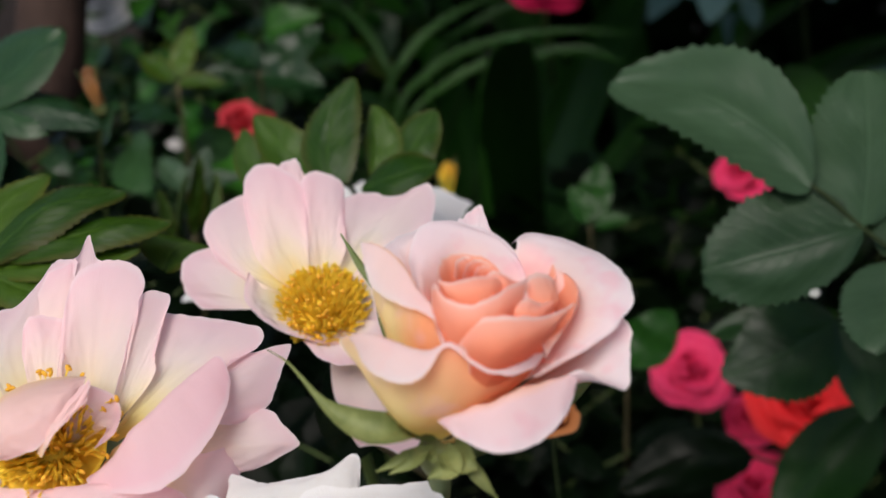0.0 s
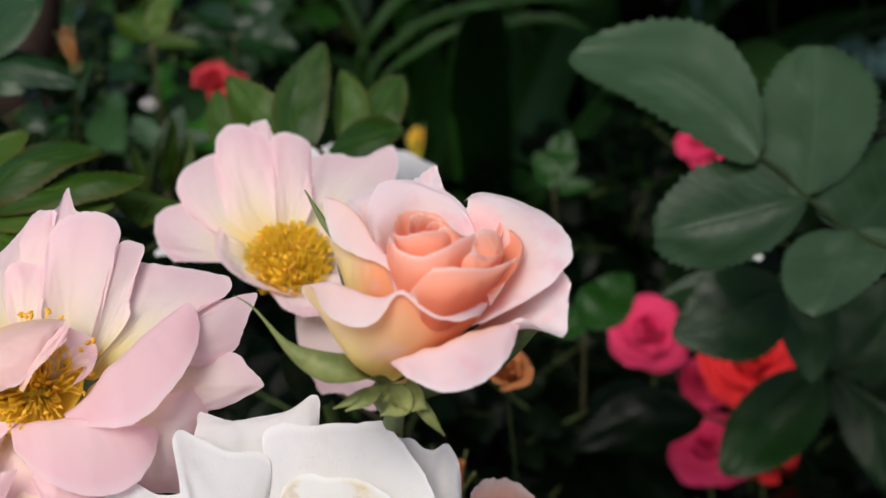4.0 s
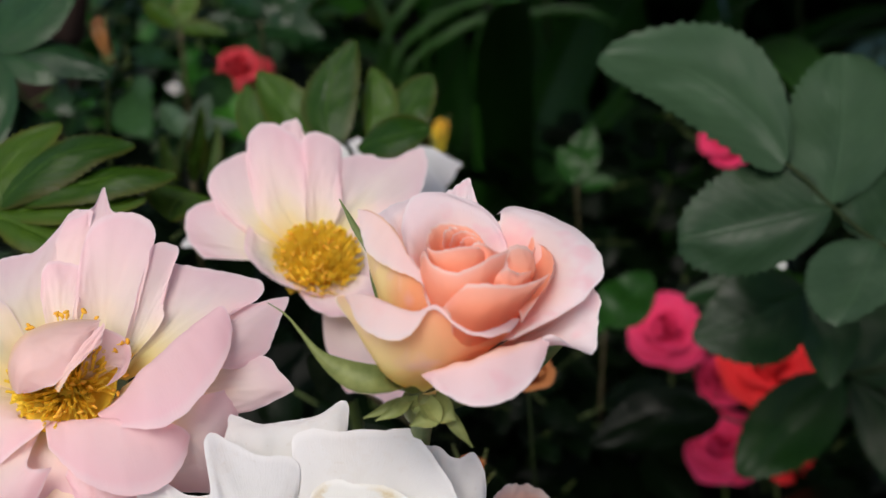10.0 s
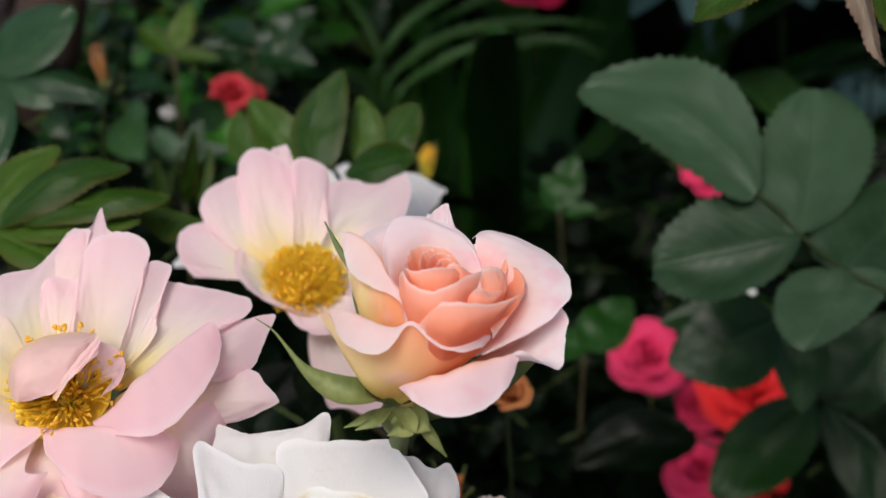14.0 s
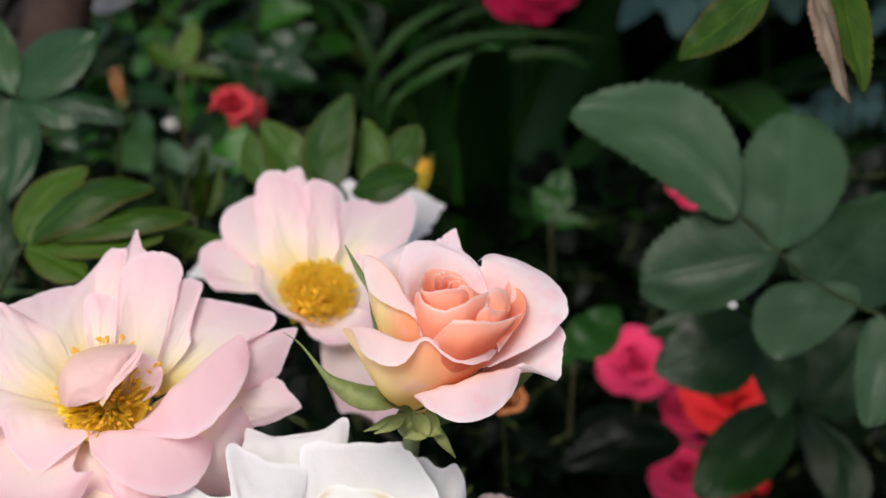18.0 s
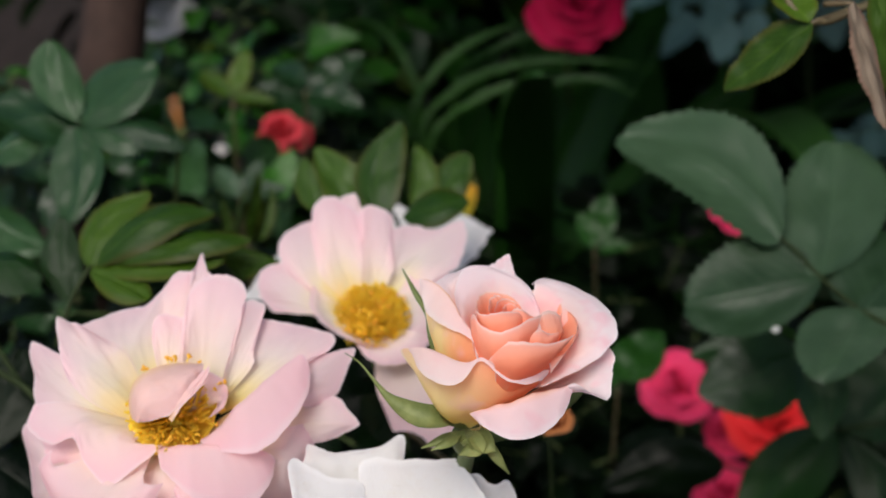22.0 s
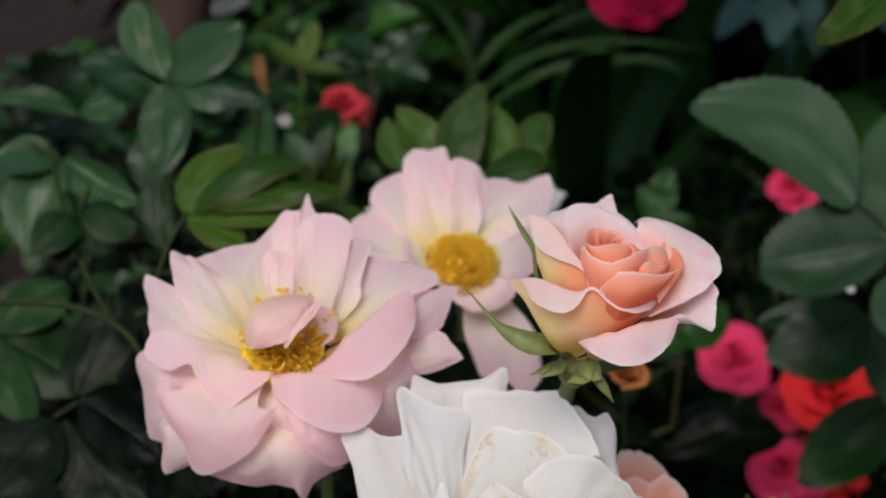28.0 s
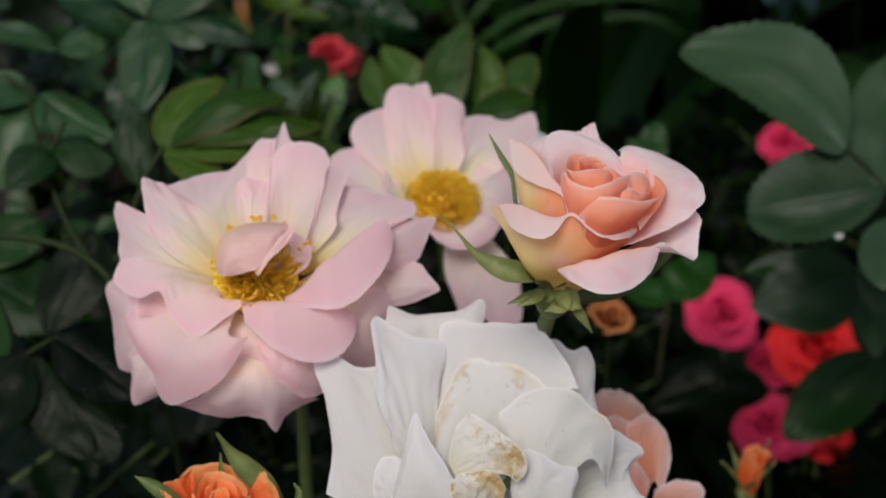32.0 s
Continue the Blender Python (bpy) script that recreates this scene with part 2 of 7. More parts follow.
PEACH_FRONT = petal_material("peach_petal_folded", [(0.0, (0.94, 0.88, 0.26)), (0.30, (0.98, 0.88, 0.34)), (0.55, (0.98, 0.80, 0.46)), (0.73, (0.98, 0.70, 0.48)), (0.76, (0.95, 0.78, 0.79)), (1.0, (0.94, 0.83, 0.87))], warm=(1.0, 0.95, 0.88), cloudy=0.12, through_=0.54, blush=(0.94, 0.68, 0.70), side=(0.98, 0.46, 0.22), vary=0.9)
PEACH_LOW = petal_material("peach_petal_turned_down", [(0.0, (0.90, 0.82, 0.34)), (0.4, (0.96, 0.72, 0.38)), (0.66, (0.96, 0.60, 0.46)), (0.75, (0.94, 0.70, 0.73)), (1.0, (0.93, 0.75, 0.81))], warm=(1.0, 0.9, 0.84), cloudy=0.12, through_=0.46, blush=(0.92, 0.54, 0.62))
WITHERED = petal_material("withered_tan_petal", [(0.0, (0.30, 0.16, 0.05)), (0.6, (0.46, 0.20, 0.06)), (1.0, (0.50, 0.26, 0.12))], pale_lip=0.1)
WHITE = petal_material("white_petal", [(0.0, (0.66, 0.66, 0.53)), (0.3, (0.68, 0.68, 0.64)), (1.0, (0.70, 0.70, 0.71))], stain=0.05, warm=(1, 0.98, 0.93), through_=0.30)
WHITE_RIM = petal_material("white_petal_browned_rim", [(0.0, (0.68, 0.68, 0.55)), (0.3, (0.67, 0.67, 0.63)), (1.0, (0.69, 0.69, 0.67))], stain=0.34, warm=(1, 1, 0.95), through_=0.30)
WHITE_AGED = petal_material("browned_white_petal", [(0.0, (0.66, 0.64, 0.51)), (0.35, (0.70, 0.69, 0.64)), (1.0, (0.70, 0.70, 0.66))], stain=0.95, warm=(1, 0.98, 0.9))
SPLASH = plain_material("dried_chalky_spot", (0.22, 0.24, 0.22), (0.42, 0.43, 0.40), 900.0, 0.8, 0.2)
ORANGE = petal_material("orange_bud_petal", [(0.0, (0.90, 0.14, 0.02)), (0.5, (0.93, 0.17, 0.04)), (0.8, (0.94, 0.28, 0.08)), (1.0, (0.94, 0.46, 0.18))], warm=(1, 0.7, 0.5), pale_lip=0.12, through_=0.38)
# Faded orange, darkened further for the dim spot it grows in.
FADED_DIM = petal_material("faded_dimmed_petal", [(0.0, (0.30, 0.07, 0.02)), (0.6, (0.38, 0.11, 0.03)), (1.0, (0.40, 0.16, 0.06))], warm=(1, 0.7, 0.5), pale_lip=0.02, spec=0.06)
MAGENTA = petal_material("magenta_petal", [(0.0, (0.55, 0.010, 0.05)), (0.5, (0.70, 0.014, 0.085)), (1.0, (0.80, 0.055, 0.165))], warm=(1, 0.3, 0.6), pale_lip=0.04, spec=0.06)
CRIMSON = petal_material("crimson_petal", [(0.0, (0.16, 0.002, 0.015)), (0.6, (0.26, 0.003, 0.028)), (1.0, (0.34, 0.006, 0.045))], warm=(1, 0.3, 0.5), pale_lip=0.02, spec=0.05)
RED = petal_material("red_petal", [(0.0, (0.6, 0.01, 0.01)), (0.6, (0.80, 0.016, 0.022)), (1.0, (0.85, 0.04, 0.045))], warm=(1, 0.3, 0.3), pale_lip=0.03, spec=0.06)
CORAL = petal_material("coral_red_petal", [(0.0, (0.42, 0.015, 0.02)), (0.6, (0.56, 0.03, 0.045)), (1.0, (0.58, 0.06, 0.08))], warm=(1, 0.5, 0.5), pale_lip=0.04, spec=0.08)
YELLOW = petal_material("yellow_bud_petal", [(0.0, (0.60, 0.56, 0.06)), (0.6, (0.82, 0.62, 0.05)), (1.0, (0.80, 0.50, 0.06))], warm=(1, 0.9, 0.4), pale_lip=0.12)
LEAF = leaf_material("rose_leaf_green", (0.0075, 0.0493, 0.0042), (0.0300, 0.1288, 0.0120), spec=0.24, rough=0.34)
LEAF_PALE = leaf_material("rose_leaf_satin", (0.011, 0.031, 0.011), (0.040, 0.080, 0.040), rough=0.40, spec=0.28, vein=0.13, dusty=0.12)
LEAF_FRESH = leaf_material("rose_leaf_fresh", (0.012, 0.040, 0.002), (0.048, 0.098, 0.005), vein=0.4, red=0.16, spec=0.18)
# Near-black copy of the leaf green: deep shade put into the colour.
LEAF_SHADE = leaf_material("rose_leaf_shade_tint", (0.0008, 0.0032, 0.0008), (0.0034, 0.0105, 0.0028), spec=0.11, rough=0.34, dusty=0.0)
# Half-dark copy of the rose leaf; part shade is in the colour.
LEAF_HALF_SHADE = leaf_material("rose_leaf_half_shade_tint", (0.0060, 0.0336, 0.0036), (0.0165, 0.0694, 0.0096), spec=0.21, rough=0.36, vein=0.3, dusty=0.03)
LEAF_OLIVE = leaf_material("rose_leaf_olive", (0.009, 0.034, 0.003), (0.036, 0.082, 0.008), spec=0.18, rough=0.36, vein=0.35, red=0.12)
# Darker copy of the glossy leaf, shade put into the base colour.
LEAF_GLOSSY_SHADE = leaf_material("glossy_leaf_shade_tint", (0.0030, 0.0161, 0.0019), (0.0084, 0.0376, 0.0048), spec=0.18, rough=0.38, vein=0.3, dusty=0.02)
# Blackened leaf colour for hedge and canopy, in place of real shade.
LEAF_DEEP_SHADE = leaf_material("deep_shade_leaf", (0.003, 0.009, 0.003), (0.008, 0.018, 0.006), spec=0.0, rough=0.8, dusty=0.0)
LEAF_BLUE = leaf_material("blue_green_leaf", (0.08, 0.18, 0.17), (0.17, 0.31, 0.29), spec=0.3, rough=0.55, vein=0.15)
LEAF_GLOSSY = leaf_material("rose_leaf_glossy", (0.005, 0.024, 0.006), (0.024, 0.068, 0.020), rough=0.34, spec=0.32, vein=0.2, dusty=0.03)
LEAF_BROWN = leaf_material("rose_leaf_underside", (0.22, 0.17, 0.12), (0.34, 0.26, 0.20), rough=0.6, red=0.4)
STRAP = leaf_material("strap_leaf_green", (0.016, 0.070, 0.008), (0.050, 0.150, 0.028), spec=0.30, rough=0.38, vein=0.12, dusty=0.0)
SEPAL = plain_material("sepal_green", (0.10, 0.13, 0.035), (0.24, 0.27, 0.10), 260.0, 0.55, 0.35, through_=0.15)
SEPAL_DARK = plain_material("dark_sepal_green", (0.06, 0.10, 0.025), (0.17, 0.21, 0.07), 260.0, 0.55, 0.35, through_=0.12)
STEM = plain_material("green_stem", (0.06, 0.10, 0.025), (0.12, 0.16, 0.05), 180.0, 0.5, 0.25)
# Darkened copy of the green stem, with shade put into the colour.
STEM_SHADE = plain_material("stem_shade_tint", (0.010, 0.020, 0.006), (0.028, 0.040, 0.014), 160.0, 0.6, 0.25, spec=0.1)
STEM_RED = plain_material("reddish_stem", (0.06, 0.07, 0.03), (0.13, 0.09, 0.05), 160.0, 0.5, 0.25)
BARK = plain_material("brown_bark", (0.018, 0.010, 0.007), (0.048, 0.026, 0.019), 60.0, 0.85, 0.8, dist=0.004)
SOIL = plain_material("dark_soil", (0.010, 0.007, 0.0055), (0.030, 0.022, 0.018), 22.0, 0.95, 0.9, dist=0.02, spec=0.1)
ANTHER = plain_material("brown_gold_anther", (0.88, 0.44, 0.04), (0.96, 0.62, 0.07), 700.0, 0.7, 0.2, through_=0.3)
FILAMENT = plain_material("yellow_filament", (0.99, 0.76, 0.06), (0.99, 0.84, 0.16), 500.0, 0.5, 0.1, through_=0.55)
PISTIL = plain_material("golden_disc", (0.95, 0.60, 0.03), (0.97, 0.72, 0.07), 600.0, 0.7, 0.4, through_=0.2)


# ---- shapes ----
def mesh_from(name, verts, faces, uvs=None, mats=(), index=None):
    me = bpy.data.meshes.new(name)
    me.from_pydata([tuple(v) for v in verts], [], faces)
    for m in mats:
        me.materials.append(m)
    me.polygons.foreach_set("use_smooth", [True] * len(me.polygons))
    if index is not None:
        me.polygons.foreach_set("material_index", index)
    if uvs is not None:
        layer = me.uv_layers.new(name="UVMap")
        loops = np.empty(len(me.loops), dtype=np.int32)
        me.loops.foreach_get("vertex_index", loops)
        layer.data.foreach_set("uv", np.asarray(uvs, dtype=np.float32)[loops].ravel())
    me.update()
    return me


def thing(name, m, label, category, group="", kind=""):
    ob = new(name)
    ob.empty_display_size = 0.01
    ob.matrix_world = m
    return tagged(ob, label, category, group, kind)


def part(name, me, parent, label="", m=None):
    ob = new(name, me)
    ob.parent = parent
    if m is not None:
        ob.matrix_basis = m
    return tagged(ob, label) if label else ob


def sheet(name, grid, uv, thick, mats):
    """A thin sheet from a grid of points; with a thickness its back carries mats[1]."""
    nu, nv, _ = grid.shape
    if not thick:
        faces = [(i * nv + j, i * nv + j + 1, i * nv + nv + j + 1, i * nv + nv + j) for i in range(nu - 1) for j in range(nv - 1)]
        return mesh_from(name, grid.reshape(-1, 3), faces, uv.reshape(-1, 2), mats[:1])
    du, dv = np.gradient(grid, axis=0), np.gradient(grid, axis=1)
    nrm = np.cross(dv, du)
    nrm /= np.maximum(np.linalg.norm(nrm, axis=2, keepdims=True), 1e-12)
    back = grid - nrm * thick
    verts = np.concatenate([grid.reshape(-1, 3), back.reshape(-1, 3)])
    uvs = np.concatenate([uv.reshape(-1, 2)] * 2)
    n, faces, idx = nu * nv, [], []
    for i in range(nu - 1):
        for j in range(nv - 1):
            a = i * nv + j
            faces.append((a, a + 1, a + nv + 1, a + nv))
            idx.append(0)
            faces.append((n + a, n + a + nv, n + a + nv + 1, n + a + 1))
            idx.append(1)
    ring = [j for j in range(nv)] + [i * nv + nv - 1 for i in range(1, nu)] + [(nu - 1) * nv + j for j in range(nv - 2, -1, -1)] + [i * nv for i in range(nu - 2, 0, -1)]
    edge = np.array(ring)
    verts = np.concatenate([verts, verts[edge], verts[edge + n]])
    uvs = np.concatenate([uvs, uvs[edge], uvs[edge]])
    k = len(ring)
    for a in range(k):
        b = (a + 1) % k
        faces.append((2 * n + b, 2 * n + a, 2 * n + k + a, 2 * n + k + b))
        idx.append(0)
    return mesh_from(name, verts, faces, uvs, mats, idx)


def wavy(nv, nu, seed, scale):
    o = Vector((seed * 7.31, seed * 3.17, seed * 1.7))
    return np.array([[noise.noise(Vector((a * scale, b * scale, 0)) + o) for a in np.linspace(-1, 1, nv)] for b in np.linspace(0, 1.3, nu)])


SEED = [0]


def petal(flower, az, lean, length, width, mats, bend=0.0, power=1.5, cup=0.6, roll=0.0, rnd=0.35, point=0.0, notch=0.0, waist=0.35, ruffle=0.04,
          skew=0.0, r0=0.002, z0=0.0, twist=0.0, crease=0.0, thick=0.0, name="petal", label="", fine=1.0, rise_from=False):
    """A petal from the heart of a flower. az: its way round the flower; lean: degrees away from the flower's axis; bend: how far it arches outwards;
    cup: how far its sides wrap inwards; roll: how far its two edges turn outwards; rise_from: lean is how it starts from the heart, not the way to its tip."""
    SEED[0] += 1
    nu, nv = int(24 * fine), int(33 * fine)
    v = np.linspace(-1, 1, nv)[None, :]
    s = np.linspace(0, 1, nu)[:, None]
    edge = 1 - rnd * np.abs(v) ** 2.3 + point * np.exp(-(v / 0.15) ** 2) - notch * np.exp(-(v / 0.22) ** 2)
    edge = edge + 0.036 * np.array([[noise.noise(Vector((a * 2.6, SEED[0] * 5.3, 0))) + 0.2 * noise.noise(Vector((a * 7.0, SEED[0] * 2.3, 7))) for a in v[0]]])
    edge = edge / (1 + point - notch)
    u = s * edge
    g = waist + (1 - waist) * np.sin(np.pi / 2 * np.clip(u / 0.72, 0, 1)) ** 0.9
    uu = np.linspace(0, 1.5, 151)
    th = radians(bend) * uu**power
    step = uu[1]
    fx = np.concatenate([[0], np.cumsum(np.cos(th[:-1])) * step])
    fz = np.concatenate([[0], -np.cumsum(np.sin(th[:-1])) * step])
    turn = math.atan2(fz[100], fx[100])
    size = math.hypot(fx[100], fz[100])
    if rise_from:
        turn, size = 0.0, 1.0
    cx = (fx * math.cos(turn) + fz * math.sin(turn)) / size
    cz = (-fx * math.sin(turn) + fz * math.cos(turn)) / size
    along, out = np.interp(u, uu, cx) * length, np.interp(u, uu, cz) * length
    phi = np.interp(u, uu, th) + turn
    d = v * width / 2 * g
    k = max(abs(cup), 1e-3) / (width / 2) * (1 if cup >= 0 else -1)
    lat = np.sin(k * d) / k
    rise = (1 - np.cos(k * d)) / k
    rl, rr = roll if isinstance(roll, tuple) else (roll, roll)
    e = np.clip((np.abs(v) - 0.45) / 0.55, 0, 1) ** 2 * u**2
    rise = rise - width * e * np.where(v < 0, rl, rr)
    rise = rise + width * ruffle * (wavy(nv, nu, SEED[0], 1.6) + 0.35 * wavy(nv, nu, SEED[0] + 0.5, 4.2)) * u**1.5 - width * crease * np.exp(-(v / 0.14) ** 2) * u
    if twist:
        a = radians(twist) * u
        lat, rise = lat * np.cos(a) - rise * np.sin(a), lat * np.sin(a) + rise * np.cos(a)
    lat = lat + skew * length * u**2
    A, B = radians(az), radians(lean)
    c = np.array((math.sin(B) * math.cos(A), math.sin(B) * math.sin(A), math.cos(B)))
    n = np.array((-math.cos(B) * math.cos(A), -math.cos(B) * math.sin(A), math.sin(B)))
    t = np.array((-math.sin(A), math.cos(A), 0))
    o = np.array((r0 * math.cos(A), r0 * math.sin(A), z0))
    nn = n * np.cos(phi)[..., None] + c * np.sin(phi)[..., None]
    grid = o + along[..., None] * c + out[..., None] * n + rise[..., None] * nn + lat[..., None] * t
    uv = np.stack([np.broadcast_to(v * 0.5 + 0.5, u.shape), np.broadcast_to(s, u.shape)], -1)
    return part(name, sheet(name, grid, uv, thick, mats), flower, label)


def flow(pts, n):
    """n places along a smooth line through the given points, at even steps."""
    p = np.asarray(pts, dtype=float)
    if len(p) == 1:
        return np.repeat(p, n, axis=0)
    knots = np.concatenate([[0], np.cumsum(np.linalg.norm(np.diff(p, axis=0), axis=1) ** 0.8)])
    return through_knots(knots / knots[-1], p, np.linspace(0, 1, n))


def through_knots(k, p, t):
    """A smooth curve through the values p at the knots k, read at t."""
    slope = np.diff(p, axis=0) / np.diff(k).reshape((-1,) + (1,) * (p.ndim - 1))
    tan = np.empty_like(p)
    tan[0], tan[-1] = slope[0], slope[-1]
    if len(k) > 2:
        h = np.diff(k)
        w = (h[1:] / (h[1:] + h[:-1])).reshape((-1,) + (1,) * (p.ndim - 1))
        tan[1:-1] = w * slope[:-1] + (1 - w) * slope[1:]
        tan[0], tan[-1] = 1.5 * slope[0] - 0.5 * tan[1], 1.5 * slope[-1] - 0.5 * tan[-2]
    i = np.clip(np.searchsorted(k, t, side="right") - 1, 0, len(k) - 2)
    shape = (-1,) + (1,) * (p.ndim - 1)
    h = (k[i + 1] - k[i]).reshape(shape)
    x = ((t - k[i]) / (k[i + 1] - k[i])).reshape(shape)
    return (2 * x**3 - 3 * x**2 + 1) * p[i] + (x**3 - 2 * x**2 + x) * h * tan[i] + (3 * x**2 - 2 * x**3) * p[i + 1] + (x**3 - x**2) * h * tan[i + 1]


def spread(flower, claw, belly, rim, mats, lip=None, ruffle=0.0008, thick=0.0, label="", nu=28, nv=41):
    """A petal that swells from its claw over its belly to its rim, which may fold over to a lip; all in the flower's millimetres."""
    SEED[0] += 1
    if len(claw) == 1:
        across = (np.array(belly[-1]) - np.array(belly[0])) * 0.12
        claw = [np.array(claw[0]) - across, np.array(claw[0]) + across]
    lines = [flow(c, nv) / 1000 for c in ((claw, belly, rim, lip) if lip else (claw, belly, rim))]
    knots = np.array((0, 0.42, 0.75, 1.0) if lip else (0, 0.46, 1.0))
    v = np.linspace(0, 1, nv)
    reach = 1 + 0.022 * np.array([noise.noise(Vector((a * 5.0, SEED[0] * 5.3, 0))) + 0.7 * noise.noise(Vector((a * 13.0, SEED[0] * 2.3, 7))) + 0.4 * noise.noise(Vector((a * 27.0, SEED[0] * 3.1, 3))) for a in v])
    s = np.linspace(0, 1, nu)
    grid = through_knots(knots, np.array(lines), s)
    last = grid[-1] - grid[-2]
    size = np.linalg.norm(grid[-1] - grid[0], axis=1, keepdims=True)
    way = last / np.maximum(np.linalg.norm(last, axis=1, keepdims=True), 1e-9)
    grid = grid + (s**6)[:, None, None] * (way * size * (reach - 1)[:, None])[None]
    nrm = np.cross(np.gradient(grid, axis=1), np.gradient(grid, axis=0))
    nrm /= np.maximum(np.linalg.norm(nrm, axis=2, keepdims=True), 1e-9)
    swell = wavy(nv, nu, SEED[0], 2.0) + 0.45 * wavy(nv, nu, SEED[0] + 0.5, 5.5)
    grid = grid + nrm * (ruffle * swell * np.minimum(1.0, 0.25 + s[:, None]))[..., None]
    uv = np.stack([np.broadcast_to(v[None, :], (nu, nv)), np.broadcast_to(s[:, None], (nu, nv))], -1)
    return part("petal", sheet("petal", grid, uv, thick, [mats[0], mats[0]]), flower, label)


def cup_petal(flower, rim, mats, r0=0.005, belly=2.2, narrow=0.6, ruffle=0.0004, label="", nu=30, nv=41):
    """A petal that wraps round the flower's axis as part of a bowl. rim: along its crest ((az, height, radius in mm), how far the rim folds over in mm, by how many degrees)."""
    SEED[0] += 1
    az, hh, rr, fold, turn = [], [], [], [], []
    for (a, h, r), w, d in rim:
        while az and a < az[-1] - 90:
            a += 360
        az.append(a)
        hh.append(h / 1000)
        rr.append(r / 1000)
        fold.append(w / 1000)
        turn.append(radians(d))
    v = np.linspace(0, 1, nv)
    knots = np.linspace(0, 1, len(az))
    soft = np.ones(5) / 5

    def run(vals):
        line = np.interp(v, knots, vals)
        return np.convolve(np.pad(line, 2, mode="reflect", reflect_type="odd"), soft, mode="valid")

    az, hh, rr, fold, turn = (run(q)[None, :] for q in (az, hh, rr, fold, turn))
    mid = az.mean()
    s = np.linspace(0, 1, nu)[:, None]
    q = np.clip(s / 0.74, 0, 1)
    w = np.clip((s - 0.74) / 0.26, 0, 1)
    r = r0 + (rr - r0) * (1 - (1 - q) ** belly)
    z = hh * q
    curl = np.maximum(fold, 1e-5) * 0.45 / np.maximum(turn, 0.05)
    lean0 = np.arctan2(belly * (rr - r0) * 0.12, hh)
    arc = lean0 + turn * np.clip(w / 0.45, 0, 1)
    rest = fold * np.clip(w - 0.45, 0, 1)
    r = r + curl * (np.cos(lean0) - np.cos(arc)) * (w > 0) + rest * np.sin(arc)
    z = z + curl * (np.sin(arc) - np.sin(lean0)) * (w > 0) + rest * np.cos(arc)
    bump = wavy(nv, nu, SEED[0], 2.2) * ruffle * (0.3 + 2.0 * s**3)
    r, z = r + bump, z + bump * 0.5
    a = np.radians(mid + (az - mid) * (narrow + (1 - narrow) * q**0.6))
    grid = np.stack([r * np.cos(a), r * np.sin(a), z + 0 * a], -1)
    uv = np.stack([np.broadcast_to(v[None, :], r.shape), np.broadcast_to(s, r.shape)], -1)
    return part("petal", sheet("petal", grid, uv, 0, mats), flower, label)


def blade(flower, pts, widths, material, up, name="sepal", label="", cup=0.3, rows=18, cols=9, thick=0.0, crumple=0.0, tip=0.10):
    """A narrow blade through places in the world, its hollow side towards up."""
    inv = flower.matrix_world.inverted()
    pts = [inv @ Vector(p) for p in pts]
    up = (inv.to_3x3() @ Vector(up)).normalized()
    k = len(pts)
    ext = [pts[0] * 2 - pts[1]] + pts + [pts[-1] * 2 - pts[-2]]
    grid, uv = np.zeros((rows, cols, 3)), np.zeros((rows, cols, 2))
    for i in range(rows):
        x = min(i / (rows - 1) * (k - 1), k - 1.0001)
        j, t = int(x), x - int(x)
        p0, p1, p2, p3 = ext[j : j + 4]
        c = 0.5 * (2 * p1 + (p2 - p0) * t + (2 * p0 - 5 * p1 + 4 * p2 - p3) * t * t + (3 * p1 - p0 - 3 * p2 + p3) * t**3)
        way = (0.5 * ((p2 - p0) + 2 * (2 * p0 - 5 * p1 + 4 * p2 - p3) * t + 3 * (3 * p1 - p0 - 3 * p2 + p3) * t * t)).normalized()
        side = way.cross(up).normalized()
        face = side.cross(way)
        y = min(i / (rows - 1) * (len(widths) - 1), len(widths) - 1.0001)
        n, t = int(y), y - int(y)
        a, b, c2, e = ([widths[0]] + list(widths) + [widths[-1]])[n : n + 4]
        w = max(0.0002, 0.5 * (2 * b + (c2 - a) * t + (2 * a - 5 * b + 4 * c2 - e) * t * t + (3 * b - a - 3 * c2 + e) * t**3))
        for n in range(cols):
            v = -1 + 2 * n / (cols - 1)
            lip = tip * w * (i / (rows - 1)) ** 3 * (v * v + 0.5 * abs(v) ** 5 + 0.35 * noise.noise(Vector((v * 2.3, w * 700, 5.0))))
            grid[i, n] = c - way * lip + side * (v * w / 2 * (1 - 0.25 * cup * v * v)) + face * (cup * w * (v * v - 0.4) + crumple * w * noise.noise(Vector((v * 1.7, 3.0 * i / rows, w * 900))))
            uv[i, n] = (v * 0.5 + 0.5, i / (rows - 1))
    return part(name, sheet(name, grid, uv, thick, [material, material]), flower, label)


